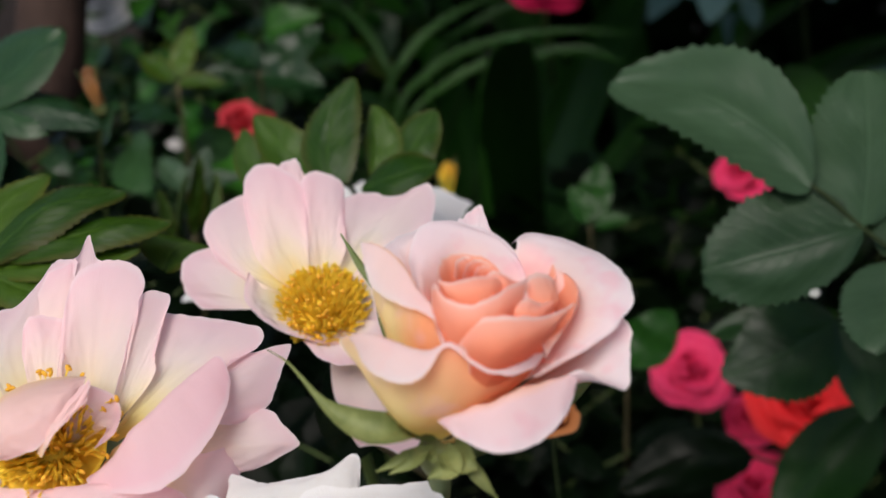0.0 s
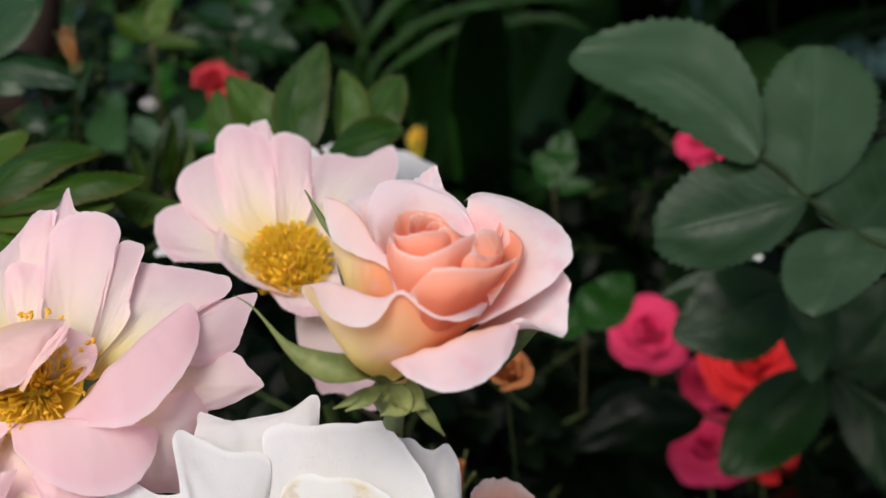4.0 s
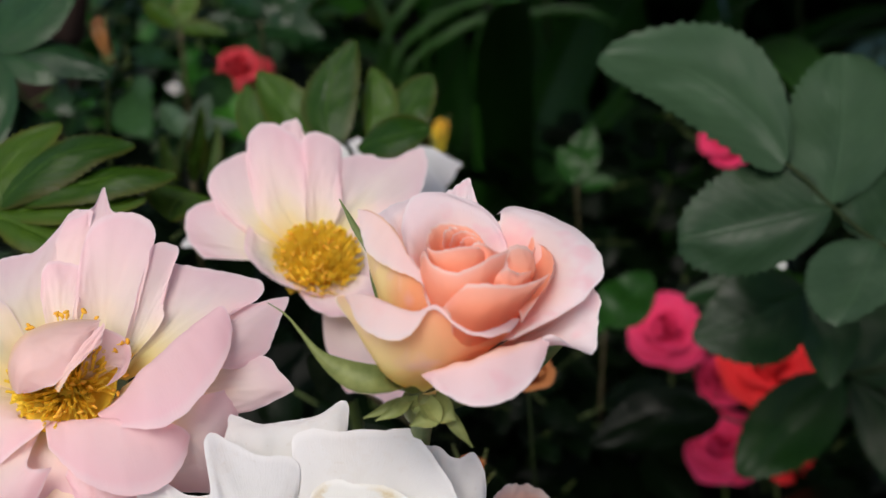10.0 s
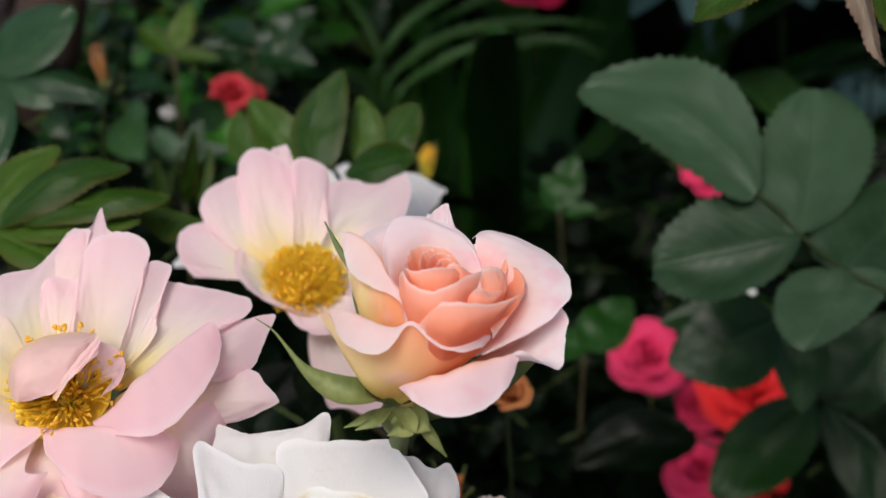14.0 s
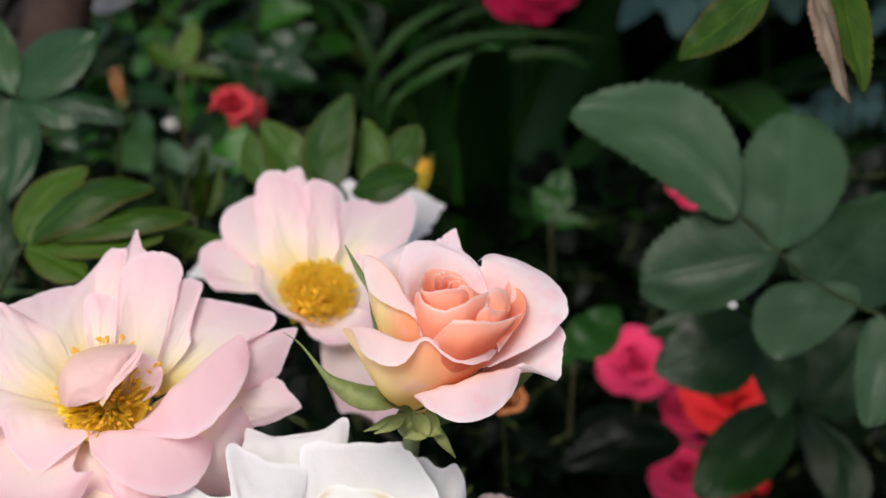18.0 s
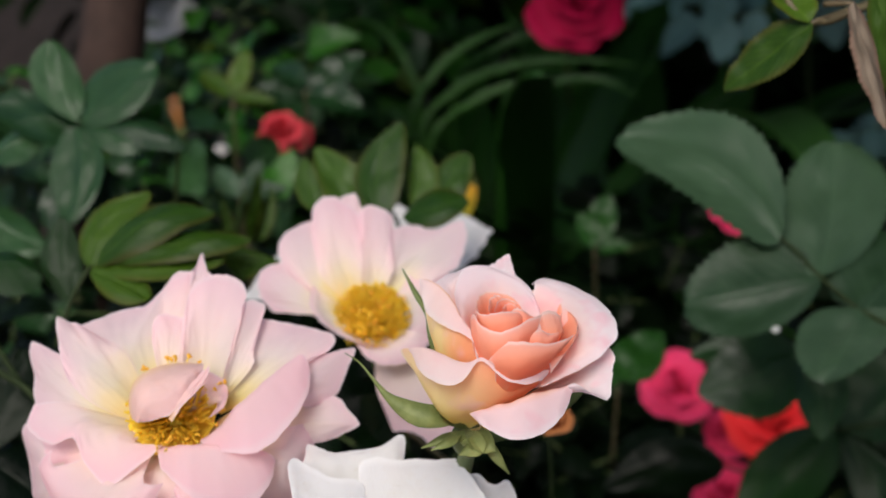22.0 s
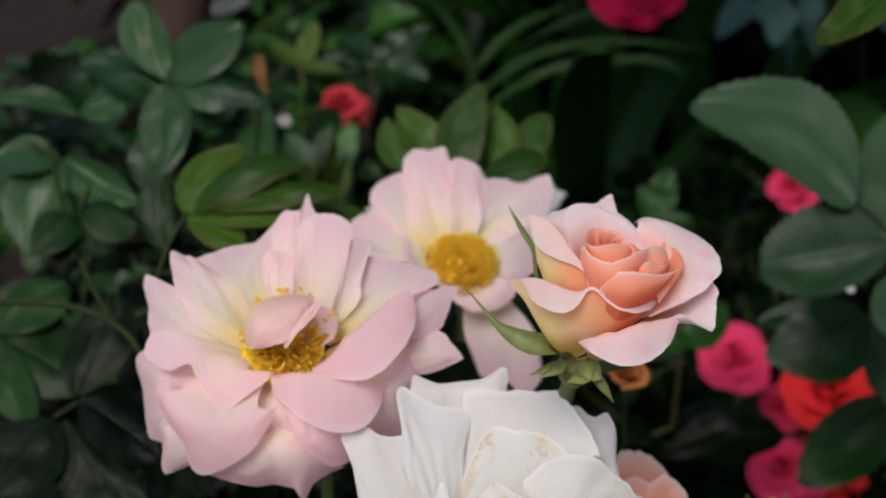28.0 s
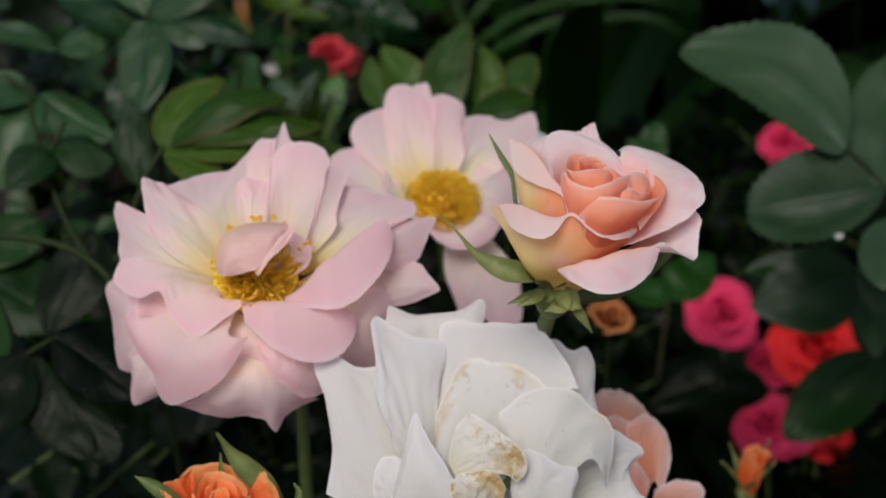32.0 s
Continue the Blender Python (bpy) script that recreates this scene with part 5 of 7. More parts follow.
    spread(f, [(-29.2, -36.5, 36.3)], [(-30.7, -31.9, 42.2), (-29.3, -28.1, 46.2), (-25.5, -28.4, 47.1)],
           [(-34.1, -31.6, 41.3), (-35.1, -23.1, 47.5), (-33.4, -19.9, 48.5), (-28.4, -20.0, 49.6), (-25.2, -23.7, 49.2)], [WHITE])
    spread(f, [(-20.0, -39.1, 39.2)], [(-28.9, -36.6, 43.7), (-22.8, -29.7, 53.4), (-15.3, -36.0, 48.7)],
           [(-30.1, -29.0, 48.0), (-27.5, -22.1, 54.2), (-26.2, -16.7, 58.1), (-24.4, -12.1, 60.2), (-22.0, -16.5, 59.4), (-17.9, -22.6, 57.3), (-11.6, -31.2, 52.1)], [WHITE])
    # end of petals
    for az, lean, length in ((236, 74, 0.046), (268, 80, 0.044), (300, 76, 0.045)):
        petal(f, az, lean, length, 0.044, m, bend=50, power=2, cup=0.4, rnd=0.34, point=0.05, waist=0.45, ruffle=0.06, r0=0.004)
    stalk(f, [(-0.0227, 0.2356, 0.7309), (-0.0234, 0.2526, 0.7116), (-0.0100, 0.2399, 0.6326), (-0.0012, 0.3223, 0.4597)], 0.0023)


white_rose()


# ---- smaller roses ----
def rosette(name, m, label, mats, radius, count, seed, closed=0.0, group="", stem=None, ruffle=0.08, shade=False):
    """A full garden rose of many overlapping petals, up to its radius."""
    rng = random.Random(seed)
    f = thing(name, m, label, "rose", group)
    big = radius * 1000
    for i in range(count):
        q = i / (count - 1)
        a = 137.5 * i + rng.uniform(-14, 14)
        r, h = big * (0.10 + 0.62 * q) * rng.uniform(0.92, 1.06), big * (0.95 - (0.52 - 0.3 * closed) * q**2) * rng.uniform(0.95, 1.05)
        w, turn, span = big * (0.06 + 0.38 * q) * rng.uniform(0.8, 1.2), (45 + 85 * q) * (1 - 0.3 * closed), 105 - 35 * q
        rim = [((a + span * k, h * (1 - 0.20 * abs(k) ** 3 + rng.uniform(-0.04, 0.04)), r * (1 - 0.05 * k * k)), w * (1 - 0.55 * abs(k) ** 3), turn) for k in (-1, -0.6, -0.2, 0.2, 0.6, 1)]
        cup_petal(f, rim, mats[:1], r0=radius * (0.04 + 0.08 * q), belly=3.0 - 0.8 * q, narrow=0.6, ruffle=radius * ruffle, nu=14, nv=19)
    hip(f, radius * 0.16, radius * 0.3)
    if stem:
        stalk(f, stem, radius * 0.06, STEM_SHADE if shade else None)
    return f


def bud(name, m, label, material, size, seed, open_=0.0, stem=None, group="", long_=1.0):
    """A rose bud with wrapped petals and five sepals."""
    rng = random.Random(seed)
    f = thing(name, m, label, "rosebud", group)
    for i in range(6):
        petal(f, 137.5 * i + seed, -6 + 2.2 * i + open_ * 5 * i, size * (1 - 0.02 * i) * long_, size * (0.42 + 0.08 * i), [material, material], bend=14 + 30 * open_ * i / 5, power=4, cup=1.7 - 0.1 * i,
              rnd=0.3, waist=0.7, r0=size * (0.06 + 0.022 * i), ruffle=0.02, fine=0.7, point=0.04)
    for i in range(5):
        sepal(f, 72 * i + seed * 3, 18 + 55 * open_ + rng.uniform(-8, 14), size * rng.uniform(0.75, 1.0), size * 0.26, bend=20, point=0.6, r0=size * 0.16)
    hip(f, size * 0.2, size * 0.36)
    if stem:
        stalk(f, stem, size * 0.07)
    return f


def orange_bud():
    f = thing("orange_rosebud", pose(-0.0936, 0.1804, 0.7457, 30, 2), "opening orange rosebud with long green sepals", "rosebud")
    hip(f, 0.005, 0.009)
    # petals of the orange
    spread(f, [(-3.1, 1.1, 10.5)], [(-15.1, 11.7, 10.7), (-5.3, 17.8, 9.8), (5.7, 12.4, 10.6)],
           [(-17.1, 19.2, 13.4), (-14.8, 23.0, 13.5), (-10.3, 24.7, 13.3), (-4.8, 25.4, 12.5), (1.3, 23.0, 11.9), (4.7, 23.3, 13.2), (8.0, 18.1, 14.4)], [ORANGE])
    spread(f, [(-3.8, 0.4, 10.0)], [(-13.6, 7.2, 19.7), (-13.8, 13.1, 16.4), (-11.7, 16.9, 14.1)],
           [(-15.9, 8.6, 23.1), (-19.7, 13.7, 21.9), (-15.9, 18.3, 17.6), (-13.2, 22.4, 15.5)], [ORANGE])
    spread(f, [(-2.3, 0.5, 10.0)], [(2.3, 14.6, 14.6), (6.7, 9.9, 18.6), (7.7, 4.1, 19.4)],
           [(4.9, 22.2, 14.9), (8.9, 17.6, 16.4), (12.0, 11.8, 19.7), (13.0, 5.9, 22.9)], [ORANGE])
    spread(f, [(-3.5, 1.0, 12.8)], [(-8.3, 5.2, 23.1), (-6.8, 12.1, 18.0), (1.3, 10.7, 19.3)],
           [(-9.7, 8.9, 25.6), (-9.8, 15.4, 22.7), (-7.6, 19.4, 19.4), (-3.5, 19.7, 18.2), (1.9, 16.1, 19.3), (3.9, 10.6, 22.7)], [ORANGE])
    spread(f, [(-3.1, 0.2, 14.7)], [(-5.9, 4.5, 25.0), (-3.8, 10.4, 20.4), (1.2, 7.5, 21.9)],
           [(-6.8, 7.3, 26.8), (-6.6, 12.9, 24.6), (-4.4, 15.7, 22.8), (-1.3, 15.4, 22.5), (2.0, 10.8, 24.2)], [ORANGE])
    spread(f, [(-2.7, -0.5, 16.6)], [(-4.0, 4.4, 27.2), (-2.6, 7.8, 24.7), (0.3, 4.5, 27.2)],
           [(-4.9, 7.4, 28.1), (-4.6, 11.6, 26.0), (-2.8, 12.6, 25.5), (-0.6, 10.7, 26.5), (0.2, 6.7, 28.7)], [ORANGE])
    spread(f, [(-2.3, -3.0, 17.3)], [(-7.2, 2.1, 27.0), (-0.5, -0.7, 30.9), (5.0, 2.5, 26.9)],
           [(-10.0, 10.0, 27.5), (-5.2, 4.9, 31.2), (0.1, 3.1, 32.2), (4.1, 6.4, 29.6), (5.2, 12.9, 25.5)], [ORANGE])
    spread(f, [(-2.6, -2.9, 15.0)], [(-12.7, 4.1, 23.6), (-7.0, 0.6, 27.1), (1.0, -3.0, 29.3)],
           [(-18.2, 12.2, 23.3), (-12.4, 6.9, 28.0), (-6.6, 2.9, 29.9), (-0.2, -0.2, 31.3)], [ORANGE])
    # end of petals
    for pts, wide in (([(-0.0801, 0.1808, 0.7623), (-0.0864, 0.1909, 0.7652), (-0.0922, 0.1931, 0.7702), (-0.0961, 0.1949, 0.7739), (-0.0993, 0.1954, 0.7797)], (0.004, 0.0066, 0.0064, 0.0034, 0.0008)), ([(-0.1033, 0.1783, 0.7635), (-0.1084, 0.1788, 0.7695), (-0.1141, 0.1805, 0.7733), (-0.1192, 0.1831, 0.7744)], (0.003, 0.0046, 0.0036, 0.0005)),
                      ([(-0.0978, 0.1884, 0.7610), (-0.0984, 0.1918, 0.7679), (-0.0987, 0.1946, 0.7737)], (0.0024, 0.0020, 0.0004)), ([(-0.0773, 0.1754, 0.7648), (-0.0757, 0.1781, 0.7701), (-0.0755, 0.1793, 0.7725), (-0.0768, 0.1802, 0.7743)], (0.0026, 0.0022, 0.0018, 0.0004))):
        blade(f, pts, wide, SEPAL_DARK, (0.1, -0.8, 0.6), label="long pointed green sepal", cup=0.3)
    stalk(f, [(-0.0940, 0.1818, 0.7420), (-0.0957, 0.1905, 0.7098), (-0.1129, 0.2667, 0.5814)], 0.0022)


orange_bud()
rosette("pale_rose", pose(-0.1203, 0.1849, 0.7330, 30, -10), "pale pink rose low beside the orange bud", [PINK_IN], 0.022, 9, 8, 0.1, stem=[(-0.1208, 0.1861, 0.7309), (-0.1523, 0.2646, 0.5802)])


def peach_rose_behind():
    f = thing("peach_rose", pose(0.0173, 0.2363, 0.7251, 24, 10), "peach rose half hidden behind the white rose", "rose")
    hip(f, 0.005, 0.010)
    # petals of the peach2
    spread(f, [(1.2, -9.7, -6.9)], [(-12.3, 14.0, 4.6), (-5.7, 19.8, 7.2), (2.9, 15.7, 9.4)],
           [(-15.7, 26.8, 15.3), (-10.7, 30.1, 16.9), (-4.9, 29.5, 18.0), (0.0, 25.9, 17.9), (3.1, 21.0, 17.8)], [PEACH_SOFT])
    spread(f, [(0.8, -10.7, -5.1)], [(-3.2, 6.9, 12.2), (1.7, 10.6, 14.2), (4.4, 0.7, 11.2)],
           [(-5.3, 15.9, 19.6), (0.1, 20.1, 20.8), (5.7, 18.5, 18.4), (9.4, 12.6, 16.3), (9.4, 4.6, 13.4), (6.6, -3.3, 11.9)], [PEACH_SOFT])
    spread(f, [(-0.9, -10.9, -5.3)], [(-11.6, 4.8, 10.0), (-5.8, 6.7, 11.8), (-0.3, 4.0, 11.1)],
           [(-14.8, 15.0, 15.8), (-9.9, 20.0, 17.6), (-4.0, 19.1, 17.2), (-0.4, 13.8, 16.8)], [PEACH_SOFT])
    spread(f, [(4.5, -11.7, -5.8)], [(4.4, -6.1, 9.4), (11.7, -4.5, 8.5), (15.9, -8.1, 5.6)],
           [(4.9, -1.8, 13.1), (9.6, 1.7, 13.7), (16.3, 4.1, 12.1), (20.8, 3.4, 10.4), (21.7, -3.3, 7.4)], [PEACH_SOFT])
    spread(f, [(-1.1, -13.2, -4.7)], [(-9.7, -4.7, 9.9), (-4.4, -3.9, 13.4), (2.4, -5.0, 10.3)],
           [(-12.3, 4.1, 14.5), (-7.2, 6.0, 17.7), (-1.2, 4.5, 16.8), (3.6, 1.5, 13.1)], [PEACH_SOFT])
    # end of petals
    stalk(f, [(0.0176, 0.2375, 0.7229), (0.0424, 0.3114, 0.5474)], 0.002)


peach_rose_behind()
rosette("orange_rose", pose(0.0242, 0.3836, 0.7044, 20, 0), "small faded orange rose, darkened for its shaded spot", [FADED_DIM], 0.0110, 7, 12, 0.7, stem=[(0.0242, 0.3846, 0.7014), (0.0404, 0.5164, 0.3423)], shade=True)
bud("orange_rosebud", pose(0.0012, 0.3536, 0.6769, 5, -4), "small orange rosebud near the bush's stems", ORANGE, 0.019, 14, 0.2, [(0.0012, 0.3548, 0.6749), (0.0028, 0.4183, 0.4914)])
bud("orange_rosebud", pose(0.0770, 0.3342, 0.6590, 5, 4), "small orange rosebud in the shade", ORANGE, 0.021, 17, 0.15, [(0.0774, 0.3355, 0.6570), (0.1164, 0.4249, 0.4327)])
bud("withered_rosebud", pose(-0.1405, 0.5000, 0.8060, 4, -6), "narrow withered tan rosebud", WITHERED, 0.016, 19, -0.2, [(-0.1408, 0.5010, 0.8050), (-0.1592, 0.5391, 0.7341), (-0.1864, 0.6285, 0.5951)], long_=1.05)
bud("yellow_rosebud", pose(-0.0077, 0.7659, 0.6454, 6, 12), "closed yellow rosebud in green sepals", YELLOW, 0.024, 23, -0.1, [(-0.0077, 0.7673, 0.6436), (-0.0112, 0.7782, 0.6008), (-0.0168, 0.8762, 0.4080)])

rosette("magenta_rose", pose(0.1290, 0.6700, 0.5440, 36, -8), "full magenta rose deep in the bush", [MAGENTA], 0.0265, 20, 31, 0.45, "red roses", stem=[(0.1299, 0.6645, 0.5341), (0.1812, 0.7799, 0.1907)])
rosette("red_rose", pose(0.1846, 0.6517, 0.5326, 42, 6), "bright red rose beside the magenta one", [RED], 0.032, 14, 33, 0.2, "red roses", stem=[(0.1851, 0.6528, 0.5302), (0.2391, 0.7815, 0.1912)])
rosette("magenta_rose", pose(0.1657, 0.6801, 0.4996, 25, 0), "dusky magenta rose half covered by leaves", [MAGENTA], 0.020, 12, 35, 0.32, "red roses", stem=[(0.1661, 0.6810, 0.4967), (0.2102, 0.7807, 0.1910)])
rosette("magenta_rose", pose(0.1615, 0.6460, 0.4736, 30, -6), "magenta rose low among dark leaves", [MAGENTA], 0.026, 14, 37, 0.32, "red roses", stem=[(0.1619, 0.6468, 0.4707), (0.2111, 0.7604, 0.1471)])
rosette("red_rose", pose(0.1983, 0.6629, 0.4569, 25, 6), "red rose low among dark leaves", [RED], 0.026, 12, 38, 0.1, "red roses", stem=[(0.1989, 0.6636, 0.4536), (0.2558, 0.7246, 0.1252)])
rosette("magenta_rose", pose(0.2061, 0.8566, 0.5932, 30, -12), "magenta rose behind the broad leaf", [MAGENTA], 0.024, 12, 39, 0.32, "red roses", stem=[(0.2068, 0.8541, 0.5829), (0.2582, 0.9252, 0.2627)])
rosette("crimson_rose", pose(0.0828, 0.9301, 0.7360, 40, 4), "full crimson rose hanging at the edge of the hedge", [CRIMSON], 0.040, 18, 41, 0.1, "red roses", stem=[(0.0831, 0.9317, 0.7347), (0.0848, 1.1017, 0.8007), (0.1189, 1.3621, 0.5258)])
rosette("coral_red_rose", pose(-0.1590, 0.9400, 0.6430, 30, 6), "small coral-red rose among leaves", [CORAL], 0.025, 9, 43, 0.1, "red roses", stem=[(-0.1592, 0.9410, 0.6410), (-0.1770, 0.9980, 0.4019)])
rosette("coral_red_rose", pose(-0.4093, 0.9054, 0.6362, 30, -6), "small coral-red rose near the open soil", [CORAL], 0.023, 10, 45, 0.1, "red roses", stem=[(-0.4093, 0.9064, 0.6342), (-0.4912, 1.0167, 0.3381)])
rosette("coral_red_rose", pose(-0.3982, 0.9763, 0.6460, 30, 6), "small coral-red rose near the open soil", [CORAL], 0.017, 8, 47, 0.1, "red roses", stem=[(-0.3982, 0.9773, 0.6440), (-0.4838, 1.1049, 0.2896)])
rosette("white_rose", pose(-0.2745, 1.0643, 0.7231, 35, 0), "white rose beyond the brown trunk", [WHITE], 0.036, 12, 49, 0.05, stem=[(-0.2749, 1.0652, 0.7203), (-0.3160, 1.1845, 0.3813)])
rosette("pale_rose", pose(-0.1960, 0.8725, 0.6609, 20, 0), "tiny white spent bloom among leaves", [WHITE], 0.006, 6, 50, 0.3, stem=[(-0.1963, 0.8736, 0.6587), (-0.2290, 0.9839, 0.4214)])


def white_rose_behind():
    f = thing("white_rose", pose(-0.0432, 0.4948, 0.7280, 25, 0), "white rose almost hidden behind the open pink one", "rose")
    for az, lean, length, width in ((118, 86, 0.0480, 0.030), (88, 89, 0.0420, 0.022), (51, 85, 0.0420, 0.034), (15, 75, 0.0502, 0.036),
                                    (350, 65, 0.0440, 0.040), (206, 71, 0.0780, 0.040), (208, 61, 0.0560, 0.040), (260, 66, 0.0300, 0.040)):
        petal(f, az, lean, length, width, [WHITE, WHITE], bend=35, power=2, cup=0.4, rnd=0.4, point=0.08, waist=0.4)
    hip(f)
    stalk(f, [(-0.0432, 0.4981, 0.7208), (-0.0487, 0.5605, 0.5609), (-0.0542, 0.6202, 0.3329)], 0.002)


white_rose_behind()


# ---- the broad leaf spray and other near leaves ----
UP = (0.0, -0.55, 0.83)
# leaves set out
rose_leaf("broad satin-green compound rose leaf with toothed edges", LEAF_PALE, [(0.1917, 0.3782, 0.7339), (0.1772, 0.3851, 0.7387), (0.1563, 0.3997, 0.7457), (0.1416, 0.4135, 0.7556), (0.1342, 0.4225, 0.7628), (0.1276, 0.4283, 0.7678)], [
    ((0.1276, 0.4283, 0.7678), (0.1047, 0.4686, 0.7869), (0.0664, 0.5008, 0.7909), (0.1188, 0.4871, 0.7985), (0.0919, 0.4527, 0.7763)),
    ((0.1416, 0.4137, 0.7560), (0.1531, 0.4440, 0.7737), (0.1620, 0.4774, 0.7931), (0.1331, 0.4485, 0.7781), (0.1796, 0.4500, 0.7779)),
    ((0.1416, 0.4132, 0.7550), (0.1122, 0.4113, 0.7503), (0.0848, 0.4154, 0.7441), (0.1130, 0.4345, 0.7619), (0.1068, 0.3943, 0.7375)),
    ((0.1552, 0.3999, 0.7461), (0.1454, 0.3853, 0.7382), (0.1329, 0.3701, 0.7292), (0.1278, 0.3913, 0.7411), (0.1680, 0.3917, 0.7383)),
    ((0.1559, 0.3999, 0.7461), (0.1800, 0.4218, 0.7556), (0.2100, 0.4481, 0.7653), (0.1589, 0.4292, 0.7612), (0.1924, 0.4079, 0.7406)),
    ((0.1772, 0.3851, 0.7387), (0.1743, 0.3677, 0.7253), (0.1625, 0.3479, 0.7111), (0.1628, 0.3698, 0.7247), (0.1895, 0.3681, 0.7218))], full=0.50)
rose_leaf("grey-green rose leaf in the shade of the spray", LEAF_GLOSSY, [(0.1772, 0.4893, 0.6901), (0.1559, 0.4852, 0.6808)], [
    ((0.1558, 0.4850, 0.6803), (0.1317, 0.4748, 0.6721), (0.1042, 0.4738, 0.6646), (0.1268, 0.4932, 0.6828), (0.1386, 0.4595, 0.6586)),
    ((0.1558, 0.4850, 0.6803), (0.1619, 0.4669, 0.6656), (0.1595, 0.4491, 0.6512), (0.1501, 0.4690, 0.6650), (0.1763, 0.4705, 0.6690)),
    ((0.1558, 0.4850, 0.6803), (0.1284, 0.4931, 0.6780), (0.1043, 0.4991, 0.6712), (0.1300, 0.5014, 0.6815), (0.1240, 0.4844, 0.6734))])
rose_leaf("glossy rose leaf over the red blooms, darkened for shade", LEAF_GLOSSY_SHADE, [(0.2191, 0.5262, 0.6102), (0.1897, 0.5255, 0.6079)], [
    ((0.1897, 0.5255, 0.6079), (0.1591, 0.5092, 0.5912), (0.1325, 0.4946, 0.5737), (0.1492, 0.5211, 0.5973), (0.1714, 0.4953, 0.5808)),
    ((0.1943, 0.5256, 0.6083), (0.2177, 0.5336, 0.6165), (0.2381, 0.5515, 0.6409), (0.2037, 0.5437, 0.6328), (0.2275, 0.5229, 0.6081)),
    ((0.1957, 0.5243, 0.6054), (0.2077, 0.5020, 0.5868), (0.2098, 0.4825, 0.5642), (0.1959, 0.5015, 0.5806), (0.2255, 0.4989, 0.5807))])
rose_leaf("rose leaf low in the bush, darkened for shade", LEAF_SHADE, [(0.1667, 0.5635, 0.5472), (0.1405, 0.5689, 0.5578)], [
    ((0.1405, 0.5689, 0.5578), (0.1064, 0.5655, 0.5592), (0.0675, 0.5594, 0.5497), (0.1056, 0.5825, 0.5668), (0.1075, 0.5505, 0.5508))])
rose_leaf("fan of fresh green rose leaflets with reddish margins", LEAF_FRESH, [(-0.1616, 0.3431, 0.7737), (-0.1560, 0.3543, 0.7882), (-0.1496, 0.3630, 0.7974)], [
    ((-0.1507, 0.3626, 0.7965), (-0.1459, 0.3750, 0.8089), (-0.1298, 0.3873, 0.8165), (-0.1539, 0.3803, 0.8105), (-0.1366, 0.3702, 0.8082)),
    ((-0.1486, 0.3630, 0.7973), (-0.1267, 0.3677, 0.8126), (-0.1025, 0.3720, 0.8132), (-0.1311, 0.3799, 0.8150), (-0.1193, 0.3598, 0.8102)),
    ((-0.1397, 0.3613, 0.7988), (-0.1118, 0.3605, 0.8073), (-0.0882, 0.3635, 0.8049), (-0.1145, 0.3701, 0.8087), (-0.1087, 0.3527, 0.8049)),
    ((-0.1439, 0.3601, 0.7961), (-0.1203, 0.3571, 0.7997), (-0.0980, 0.3570, 0.8002), (-0.1221, 0.3668, 0.8015), (-0.1190, 0.3496, 0.7980)),
    ((-0.1491, 0.3603, 0.7963), (-0.1343, 0.3522, 0.7937), (-0.1244, 0.3462, 0.7906), (-0.1336, 0.3609, 0.7980), (-0.1369, 0.3447, 0.7919)),
    ((-0.0955, 0.3705, 0.7866), (-0.0899, 0.3735, 0.7931), (-0.0804, 0.3745, 0.7910), (-0.1021, 0.3796, 0.7963), (-0.0863, 0.3675, 0.7899))])
rose_leaf("glossy dark green rose leaf beside the trunk", LEAF_GLOSSY, [(-0.1899, 0.4787, 0.7884), (-0.1847, 0.4804, 0.8062), (-0.1815, 0.4806, 0.8159)], [
    ((-0.1815, 0.4806, 0.8159), (-0.1637, 0.4864, 0.8288), (-0.1462, 0.4951, 0.8383), (-0.1749, 0.5030, 0.8354), (-0.1544, 0.4752, 0.8241)),
    ((-0.1806, 0.4799, 0.8145), (-0.1541, 0.4740, 0.8168), (-0.1311, 0.4649, 0.8075), (-0.1559, 0.4843, 0.8198), (-0.1500, 0.4623, 0.8108)),
    ((-0.1831, 0.4798, 0.8142), (-0.1766, 0.4598, 0.8001), (-0.1805, 0.4403, 0.7821), (-0.1920, 0.4648, 0.7964), (-0.1668, 0.4595, 0.7998)),
    ((-0.1830, 0.4808, 0.8164), (-0.1941, 0.4945, 0.8309), (-0.1983, 0.5111, 0.8472), (-0.2072, 0.4979, 0.8330), (-0.1844, 0.4983, 0.8345)),
    ((-0.1806, 0.4797, 0.8141), (-0.1635, 0.4705, 0.8138), (-0.1511, 0.4651, 0.8073), (-0.1631, 0.4802, 0.8157), (-0.1640, 0.4636, 0.8085))])
